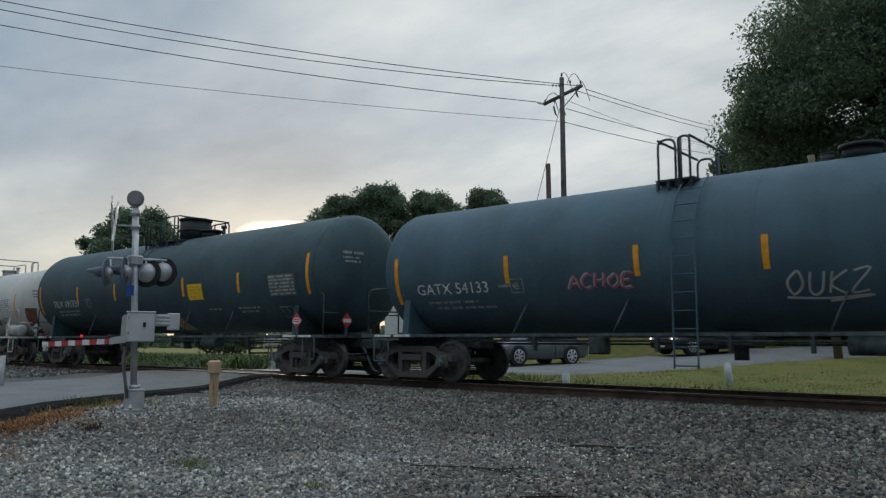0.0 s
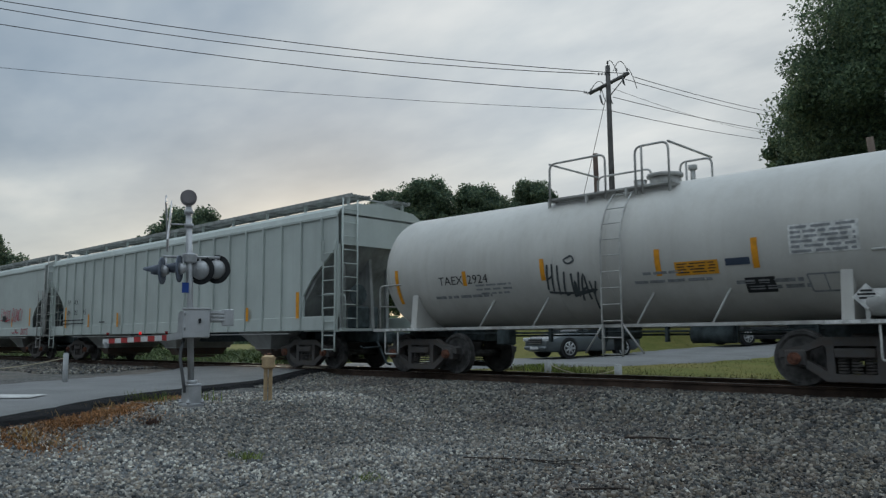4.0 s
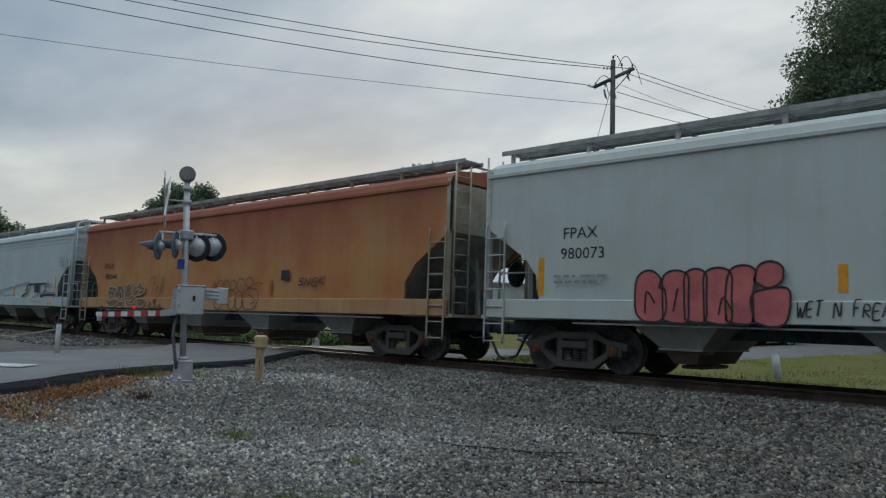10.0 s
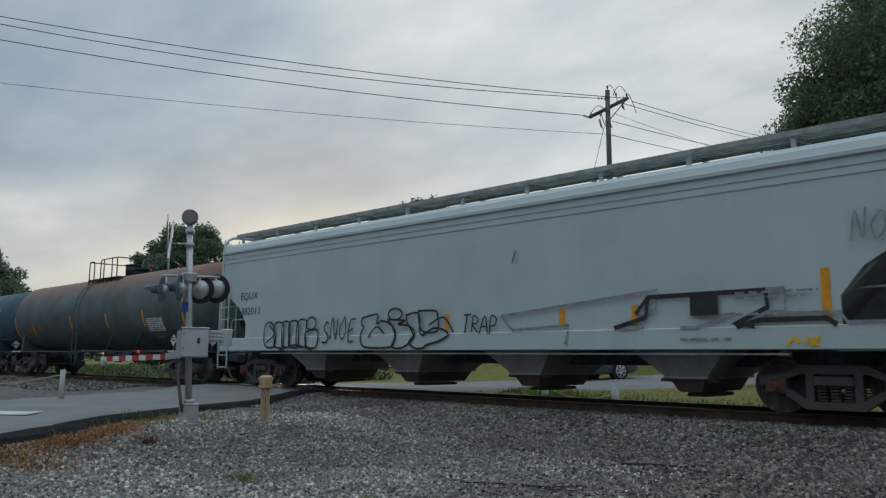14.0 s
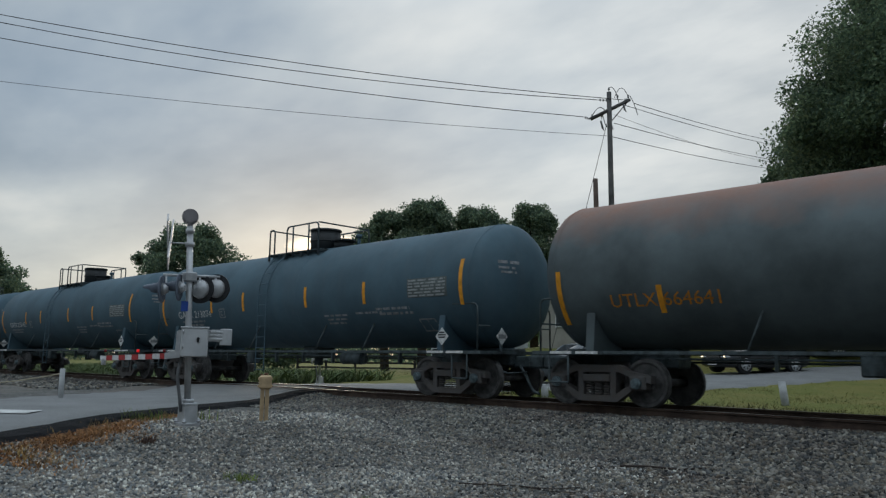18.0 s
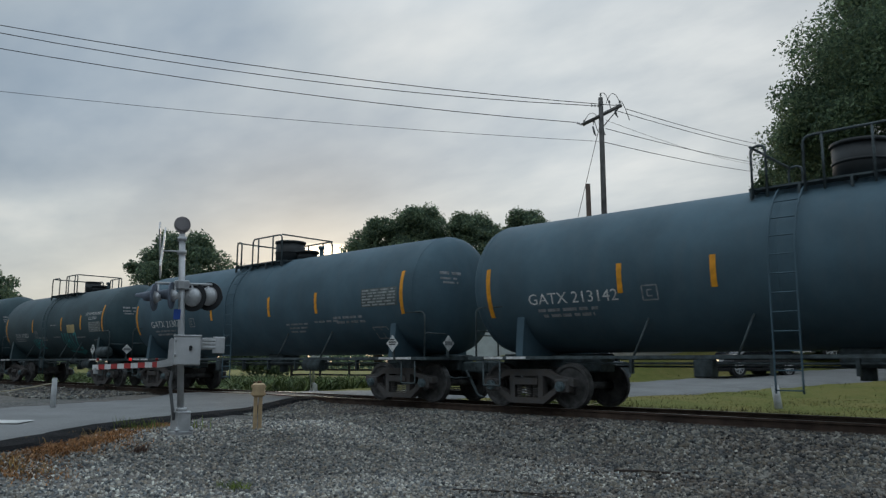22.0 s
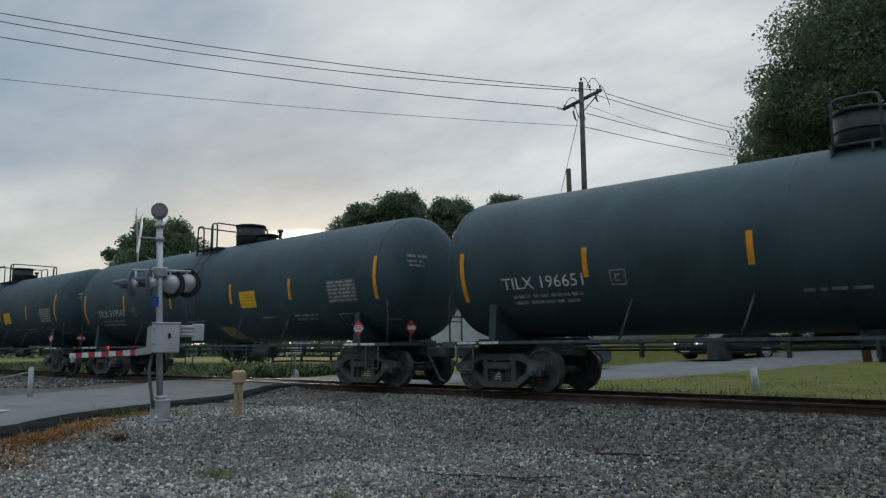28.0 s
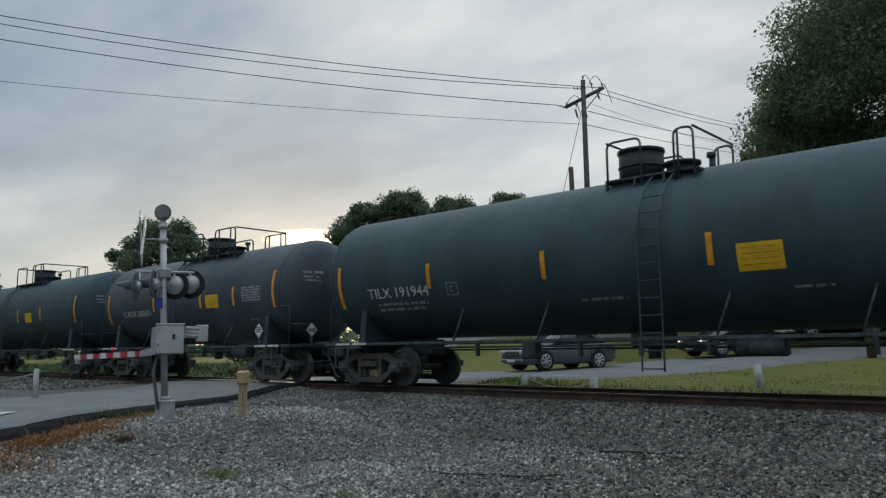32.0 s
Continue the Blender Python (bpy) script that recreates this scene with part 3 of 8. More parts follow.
# -- trucks --
def make_truck(parent, x, caps=M_CAP, spin_key=None):
    """A two-axle freight truck with cast side frames."""
    at = pose(x, 0, 0)
    truck = part("truck", cached("truck_bolster", lambda bm: (box(bm, -0.2, 0.2, -1.0, 1.0, 0.42, 0.72, 0.03), box(bm, -0.28, 0.28, -0.3, 0.3, 0.7, 0.86, 0.03)), M_STEEL), None, parent, "", at)

    def frame_side(bm):
        ys = (-0.09, 0.09)
        # top member, lower member and columns as separate solids leave real windows
        prism_y(bm, [(-1.16, 0.60), (-0.70, 0.68), (-0.5, 0.80), (0.5, 0.80), (0.70, 0.68), (1.16, 0.60), (1.16, 0.46), (0.80, 0.54), (0.5, 0.66), (-0.5, 0.66), (-0.80, 0.54), (-1.16, 0.46)], *ys)
        prism_y(bm, [(-1.0, 0.50), (-0.84, 0.50), (-0.36, 0.22), (0.36, 0.22), (0.84, 0.50), (1.0, 0.50), (0.44, 0.10), (-0.44, 0.10)], *ys)
        for s in (-1, 1):
            prism_y(bm, [(s * 0.30, 0.20), (s * 0.42, 0.20), (s * 0.42, 0.70), (s * 0.30, 0.70)], *ys)
            box(bm, *sorted((s * 0.72, s * 1.06)), -0.13, 0.13, 0.33, 0.6, 0.03)

    def springs(bm):
        for sx in (-0.2, 0.0, 0.2):
            for k in range(5):
                cyl(bm, (sx, 0, 0.23 + 0.05 * k), (sx, 0, 0.26 + 0.05 * k), 0.085, 8)
        box(bm, -0.3, 0.3, -0.14, 0.14, 0.47, 0.62, 0.02)

    def wheelset(bm):
        for s in (-1, 1):
            y = s * 0.75
            prof = [(0.0, 0.13), (0.02, 0.40), (0.0, 0.42), (0.0, 0.475), (0.03, 0.478), (0.05, 0.462), (0.135, 0.452), (0.135, 0.40), (0.105, 0.36), (0.09, 0.18), (0.14, 0.16), (0.14, 0.0)]
            seg = 28
            rings = []
            for d, r in prof:
                yy = y - s * 0.07 + s * d
                if r < 1e-4:
                    rings.append([bm.verts.new((0, yy, 0))])
                else:
                    rings.append([bm.verts.new((r * math.sin(a), yy, r * math.cos(a))) for a in [2 * math.pi * i / seg for i in range(seg)]])
            for p, q in zip(rings, rings[1:]):
                for i in range(seg):
                    j = (i + 1) % seg
                    bm.faces.new((p[i], p[j], q[j], q[i]) if len(q) > 1 else (p[i], p[j], q[0]))
        cyl(bm, (0, -0.95, 0), (0, 0.95, 0), 0.08, 10)

    def cap(bm):
        cyl(bm, (0, -0.06, 0), (0, 0.06, 0), 0.10, 14)
        cyl(bm, (0, -0.08, 0), (0, -0.06, 0), 0.075, 14)
        for k in range(3):
            a = 2.1 * k
            cyl(bm, (0.05 * math.cos(a), -0.095, 0.05 * math.sin(a)), (0.05 * math.cos(a), -0.08, 0.05 * math.sin(a)), 0.016, 6)

    for s in (-1, 1):
        part("side_frame", cached("truck_side_frame", frame_side, M_STEEL), None, truck, "", pose(0, s * 1.02, 0))
        part("spring_nest", cached("truck_springs", springs, M_STEEL), None, truck, "", pose(0, s * 1.02, 0))["kind"] = "stuff"
        ws = part("wheelset", cached("truck_wheelset", wheelset, M_WHEEL), None, truck, "", pose(s * 0.889, 0, WHEEL_R))
        WHEELSETS.append((ws, s * 0.889, spin_key))
        for e in (-1, 1):
            part("bearing_cap", cached("bearing_cap_" + caps.name, cap, caps), None, truck, "", pose(s * 0.889, e * 1.16, WHEEL_R, 0, 0, 0 if e < 0 else 180))
    return truck


def make_coupler(parent, x, s, material=M_GRIME):
    def maker(bm):
        box(bm, -0.25, 0.35, -0.13, 0.13, 0.70, 0.96, 0.03)
        box(bm, 0.25, 0.62, -0.2, 0.12, 0.68, 0.98, 0.05)
        tube(bm, arc_pts([(0.15, -0.35, 0.74), (0.30, -0.36, 0.55), (0.50, -0.34, 0.18), (0.66, -0.32, 0.14)], 0.12), 0.032)
        tube(bm, [(0.1, -0.9, 0.62), (0.3, -0.95, 0.58), (0.3, -0.3, 0.6)], 0.018)
    part("coupler", cached("coupler_gear", maker, material), None, parent, "", pose(x, 0, 0, 0, 0, 0 if s > 0 else 180))


def hand_rail(parent, pts, r, material, name="handrail", rad=0.15):
    bm = bmesh.new()
    tube(bm, arc_pts(pts, rad), r)
    return part(name, bm, material, parent)


def ladder(parent, x0, x1, z0, z1, step, surf_y, material, name="ladder", r=0.016):
    """Two stiles and rungs; surf_y gives y at a height."""
    lad = thing_part(name, parent)
    n = max(2, int((z1 - z0) / 0.15))
    for x in (x0, x1):
        bm = bmesh.new()
        tube(bm, [(x, surf_y(z0 + (z1 - z0) * i / n), z0 + (z1 - z0) * i / n) for i in range(n + 1)], r * 1.5, 4)
        part("stile", bm, material, lad)
    z = z0 + 0.05
    while z < z1:
        bm = bmesh.new()
        cyl(bm, (x0, surf_y(z), z), (x1, surf_y(z), z), r, 6)
        part("rung", bm, material, lad)
        z += step
    return lad


def thing_part(name, parent):
    ob = new(name)
    ob.parent = parent
    return ob


def diamond(parent, x, z, y, material, size=0.2):
    bm = bmesh.new()
    prism_y(bm, [(x - size, z), (x, z - size), (x + size, z), (x, z + size)], y - 0.012, y)
    p = part("placard", bm, material, parent, "diamond hazard placard")
    if material is M_RED:
        bm = bmesh.new()
        prism_y(bm, [(x - size * 0.9, z - 0.02), (x - size * 0.5, z - size * 0.42), (x + size * 0.5, z - size * 0.42), (x + size * 0.9, z - 0.02), (x + size * 0.5, z + size * 0.42), (x - size * 0.5, z + size * 0.42)], y - 0.015, y - 0.0125)
        part("white_field", bm, M_WHITE, p)
    bm = bmesh.new()
    for dz, w in ((-0.035, 0.5), (0.02, 0.62), (0.075, 0.42)):
        box(bm, x - size * w, x + size * w, y - 0.016, y - 0.013, z + dz, z + dz + 0.03)
    part("print", bm, M_INK if material is M_WHITE else M_RED, p)
    return p


def make_tank_car(uc, length, r, cz, shell, skin, label, marks, bars, ink=M_WHITE, gear=M_GRIME, caps=M_CAP, dome=0.85, dome_x=0.0, top=(-0.65, 0.45, 1.15, 2.28),
                  ladder_x=-0.4, panel=None, yellow=None, diamonds=(), fine=(), tan=False):
    """A tank car: uc is its middle along the train at the start, shell the half length of the straight barrel."""
    car = thing("tank_car", label, "tank car", pose(uc, TRACK_Y, 0), "freight train")
    TRAIN.append((car, uc))
    hd = 0.62
    prof = [(-shell - hd * math.sin(a), r * math.cos(a)) for a in [math.pi / 2 * i / 7 for i in range(7, 0, -1)]]
    prof = [(x, max(q, 0.0) if q > 0.01 else 0.0) for x, q in prof]
    body = prof + [(-shell, r), (-shell * 0.5, r), (0, r), (shell * 0.5, r), (shell, r)] + [(-x, q) for x, q in reversed(prof)]
    bm = bmesh.new()
    lathe_x(bm, body, 48, 0, cz)
    tank = part("tank", bm, skin, car)
    for xs in (-shell, -shell * 0.12, shell * 0.1, shell):
        bm = bmesh.new()
        lathe_x(bm, [(xs - 0.02, r), (xs - 0.015, r + 0.006), (xs + 0.015, r + 0.006), (xs + 0.02, r)], 48, 0, cz)
        part("weld_seam", bm, skin, tank)
    surf = on_tank(r, cz)
    ty = lambda z: -math.sqrt(max(0.0, (r + 0.09) ** 2 - (z - cz) ** 2)) if z > cz else -(r + 0.09)
    zs = 1.06
    # running boards, stub sills and braces
    half = length / 2
    for s in (-1, 1):
        bm = bmesh.new()
        box(bm, -half + 2.2, half - 2.2, s * 1.40 - 0.03, s * 1.40 + 0.03, zs - 0.06, zs)
        part("side_rail", bm, gear, car)
        bm = bmesh.new()
        box(bm, *sorted((s * (half - 3.3), s * (half - 0.75))), -0.28, 0.28, 0.74, 1.12, 0.03)
        part("draft_sill", bm, M_GRIME, car)
        bm = bmesh.new()
        x0, x1 = sorted((s * (half - 2.35), s * (half - 0.7)))
        box(bm, x0, x1, -1.45, 1.45, zs - 0.07, zs)
        part("end_platform", bm, gear, car)
        bm = bmesh.new()
        xc = s * (half - 2.0)
        prism_x(bm, [(-1.35, 1.0), (1.35, 1.0), (1.25, cz - 0.55), (0.9, cz - 1.05), (0, cz - r - 0.02), (-0.9, cz - 1.05), (-1.25, cz - 0.55)], xc - 0.09, xc + 0.09)
        part("saddle", bm, skin, car)
        xr = s * (half - 0.85)
        hand_rail(car, [(xr - s * 0.0, -1.36, zs), (xr, -1.36, zs + 1.05), (xr - s * 0.75, -1.36, zs + 1.05)], 0.02, gear)
        hand_rail(car, [(xr, 1.36, zs), (xr, 1.36, zs + 1.05), (xr - s * 0.75, 1.36, zs + 1.05)], 0.02, gear)
        hand_rail(car, [(xr, -1.36, zs + 0.55), (xr, 1.36, zs + 0.55)], 0.018, gear)
        hand_rail(car, [(xr - s * 0.25, -1.42, zs - 0.05), (xr - s * 0.25, -1.42, 0.45), (xr - s * 0.7, -1.42, 0.45), (xr - s * 0.7, -1.42, zs - 0.05)], 0.02, gear, "stirrup", 0.04)
        make_coupler(car, s * (half - 0.6), s)
        make_truck(car, s * (half - 2.0), caps, car)
        for k in (0.28, 0.62):
            xb = s * k * (half - 2.5)
            bm = bmesh.new()
            tube(bm, [(xb, -1.38, zs), (xb + 0.22, -r * 0.80, cz - r * 0.58)], 0.022)
            part("brace", bm, gear, car)
    # underside gear
    bm = bmesh.new()
    box(bm, -0.35, 0.35, -0.35, 0.35, cz - r - 0.28, cz - r + 0.06, 0.05)
    cyl(bm, (0, 0, cz - r - 0.5), (0, 0, cz - r - 0.2), 0.13, 10)
    part("bottom_outlet", bm, M_GRIME, car)
    bm = bmesh.new()
    for y, z in ((-0.55, 0.92), (0.5, 0.86)):
        cyl(bm, (-half + 2.6, y, z), (half - 2.6, y, z), 0.022, 6)
    for k in range(-3, 4):
        box(bm, k * 1.35 - 0.03, k * 1.35 + 0.03, -0.6, -0.5, 0.72, 1.05)
    part("brake_rod", bm, M_GRIME, car)
    bm = bmesh.new()
    cyl(bm, (1.9, -0.6, 0.86), (2.7, -0.6, 0.86), 0.17, 12)
    part("air_reservoir", bm, M_GRIME, car)
    bm = bmesh.new()
    box(bm, -2.7, -2.35, -0.75, -0.45, 0.66, 1.0, 0.03)
    part("control_valve", bm, M_GRIME, car)
    # platform, dome and rails on top
    zt = cz + r
    l0, l1, r0, r1 = top
    px0, px1 = l0 - 0.08, r1 + 0.05
    deck = thing_part("walkway", car)
    for y0, y1 in ((-0.88, -0.5), (0.5, 0.88)):
        for k in range(5):
            yy = y0 + (y1 - y0) * k / 4
            bm = bmesh.new()
            box(bm, px0, px1, yy - 0.038, yy + 0.038, zt - 0.15, zt - 0.115)
            part("slat", bm, gear, deck)
    for k in range(4):
        xx = px0 + 0.05 + (px1 - px0 - 0.1) * k / 3
        bm = bmesh.new()
        prism_x(bm, [(-0.97, zt - 0.15), (0.97, zt - 0.15), (0.97, zt - 0.32), (0.93, zt - 0.32), (0.90, zt - 0.19), (-0.90, zt - 0.19), (-0.93, zt - 0.32), (-0.97, zt - 0.32)], xx - 0.018, xx + 0.018)
        part("bearer", bm, gear, deck)
    bm = bmesh.new()
    cyl(bm, (dome_x, 0, zt - 0.1), (dome_x, 0, zt + dome * 0.60), dome * 0.5, 24)
    cyl(bm, (dome_x, 0, zt + dome * 0.60), (dome_x, 0, zt + dome * 0.67), dome * 0.53, 24)
    cyl(bm, (dome_x, 0, zt + dome * 0.25), (dome_x, 0, zt + dome * 0.30), dome * 0.52, 24)
    housing = part("dome_housing", bm, M_DOME if gear is M_GRIME else gear, car)
    bm = bmesh.new()
    xm = dome_x + dome * 0.5 + 0.42
    cyl(bm, (xm, 0, zt - 0.05), (xm, 0, zt + 0.16), 0.30, 18)
    cyl(bm, (xm, 0, zt + 0.16), (xm, 0, zt + 0.22), 0.36, 18)
    part("manway", bm, M_DOME if gear is M_GRIME else gear, car)
    bm = bmesh.new()
    cyl(bm, (xm + 0.55, 0.1, zt - 0.05), (xm + 0.55, 0.1, zt + 0.25), 0.05, 10)
    cyl(bm, (xm + 0.55, 0.1, zt + 0.25), (xm + 0.55, 0.1, zt + 0.34), 0.09, 10)
    part("relief_valve", bm, skin if gear is M_GRIME else gear, car)
    zr = zt + 0.62
    for y in (-0.95, 0.95):
        hand_rail(car, [(l0, y, zt - 0.3), (l0, y, zr), (l1, y, zr), (l1, y, zt - 0.3)], 0.024, gear, "top_rail")
        hand_rail(car, [(r0, y, zt - 0.3), (r0, y, zr + 0.02), (r1, y, zr + 0.02), (r1, y, zt - 0.3)], 0.024, gear, "top_rail")
        hand_rail(car, [(r0 + (r1 - r0) * 0.2, y, zt - 0.3), (r0 + (r1 - r0) * 0.2, y, zr + 0.02)], 0.024, gear, "top_rail")
        if r1 - r0 > 0.9:
            hand_rail(car, [((r0 + r1) / 2 + 0.3, y, zt - 0.3), ((r0 + r1) / 2 + 0.3, y, zr + 0.02)], 0.024, gear, "top_rail")
    for x, zz in ((l0, zr), (r1, zr + 0.02)):
        hand_rail(car, [(x, -0.95, zz), (x, 0.95, zz)], 0.024, gear, "top_rail")
    ladder(car, ladder_x - 0.21, ladder_x + 0.21, 0.45, zt - 0.12, 0.31, ty, skin if gear is M_GRIME else gear, r=0.012)
    # reflectors, lettering and placards on both flanks
    for x, z0, z1 in bars:
        patch("reflector_strip", x - 0.055, x + 0.055, z0, z1, surf, M_YELLOW, car, "yellow reflective strip", 6)
    for k, (text, x, z, size) in enumerate(marks):
        wider = (1.08, 1.12) if k == 0 or ink is M_INK else (1.0, 0.86)
        written(text, x, z, size * wider[0], surf, ink, car, "reporting_mark", "stencilled reporting mark", wider[1])
    if fine:
        stencil(fine, surf, M_DIM if ink is M_WHITE else M_GREYINK, car, "stencil_block", "small worn stencil print", int(abs(uc)))
    if panel:
        x0, x1, z0, z1 = panel
        p = thing_part("data_panel", car)
        patch("panel_field", x0, x1, z0, z1, on_tank(r, cz, 0.005), M_PANEL if ink is M_WHITE else M_WHITE, p, "", 5)
        for k in range(6):
            z = z0 + (z1 - z0) * (k + 0.3) / 6.2
            stencil([(x0 + 0.04, x1 - 0.05, z, (z1 - z0) * 0.085)], on_tank(r, cz, 0.010), M_PRINT if ink is M_WHITE else M_GREYINK, p, "print", "", k)
    if yellow:
        patch("notice_plate", *yellow, surf, M_PLACARD_Y, car, "yellow notice plate", 4)
        x0, x1, z0, z1 = yellow
        stencil([(x0 + 0.08, x1 - 0.08, z0 + (z1 - z0) * k, 0.013) for k in (0.2, 0.4, 0.6, 0.8)], on_tank(r, cz, 0.012), M_ORANGE_INK, car, "print", "", 3)
    for s in (-1, 1):
        x0, x1 = sorted((s * (half - 2.3), s * (half - 1.15)))
        bm = bmesh.new()
        for k in range(2):
            box(bm, x0 + 0.6 * k, x0 + 0.6 * k + 0.5, -1.466, -1.452, zs - 0.058, zs - 0.006)
        part("sill_strip", bm, M_WHITE, car, "white strip on the end platform edge")["kind"] = "stuff"
    if panel:
        fx = panel[0] + 0.25
        line = [(fx, 1.53), (fx + 0.5, 1.53), (fx + 0.46, 1.80), (fx - 0.04, 1.80), (fx, 1.53)]
        vs, fs = [], []
        for p, q in zip(line, line[1:]):
            ribbon(vs, fs, [p, q], 0.028, surf)
        ribbon(vs, fs, [(fx + 0.25, 1.53), (fx + 0.22, 1.80)], 0.02, surf)
        part("stencil_frame", mesh_from("stencil_frame", vs, fs, M_DIM if ink is M_WHITE else M_GREYINK), None, car, "outlined empty stencil frame")
    if marks and ink is M_WHITE:
        xm = marks[0][1] + 1.55
        zm = marks[0][2] - 0.03
        vs, fs = [], []
        for p, q in (((0, 0), (0.3, 0)), ((0.3, 0), (0.3, 0.26)), ((0.3, 0.26), (0, 0.26)), ((0, 0.26), (0, 0)), ((0.1, 0.07), (0.2, 0.07)), ((0.1, 0.07), (0.1, 0.18)), ((0.1, 0.18), (0.2, 0.18))):
            ribbon(vs, fs, [(xm + p[0], zm + p[1]), (xm + q[0], zm + q[1])], 0.026, surf)
        part("stencil_frame", mesh_from("stencil_frame", vs, fs, M_DIM if ink is M_WHITE else M_GREYINK), None, car, "small boxed letter stencil")
    head = lambda a, z: (shell + 0.62 * math.sqrt(max(0.0, 1 - (a * a + (z - cz) ** 2) / (r * r))) + 0.012, a, z)
    stencil([(-0.95, -0.35, cz + 0.42, 0.07), (-0.95, -0.45, cz + 0.30, 0.05), (-0.9, -0.45, cz + 0.20, 0.05)], head, M_DIM if ink is M_WHITE else M_GREYINK, car, "stencil_block", "small stencil on the tank head", 5)
    if tan:
        patch("notice_plate", 0.8, 1.52, 1.24, 1.6, surf, paint("faded_tan_plate", (0.38, 0.33, 0.14), 0.7, 0.0, 0.25, 5.0), car, "faded tan notice low on the tank", 3, 1, -0.4)
    for x, z, material in diamonds:
        diamond(car, x, z, -1.43, material)
        bm = bmesh.new()
        box(bm, x - 0.03, x + 0.03, -1.42, -1.38, zs, z)
        part("placard_post", bm, gear, car)
        # its twin on the end of the car
        xe, q = half - 0.66, 0.19
        bm = bmesh.new()
        prism_x(bm, [(-0.75 - q, z), (-0.75, z - q), (-0.75 + q, z), (-0.75, z + q)], xe, xe + 0.012)
        twin = part("placard", bm, material, car, "diamond hazard placard")
        bm = bmesh.new()
        prism_x(bm, [(-0.75 - q * 0.7, z - q * 0.25), (-0.75 + q * 0.7, z - q * 0.25), (-0.75 + q * 0.7, z + q * 0.25), (-0.75 - q * 0.7, z + q * 0.25)], xe + 0.0125, xe + 0.015)
        part("white_field", bm, M_WHITE if material is M_RED else M_DIM, twin)
        bm = bmesh.new()
        box(bm, xe - 0.04, xe, -0.78, -0.72, zs - 0.02, z)
        part("placard_post", bm, gear, car)
    return car


def end_bars(xe, xs, z=2.5):
    """Long strips near the heads and short ones between."""
    return [(-xe, z - 0.62, z + 0.42), (xe, z - 0.42, z + 0.62)] + [(x, z - 0.28, z + 0.28) for x in xs]


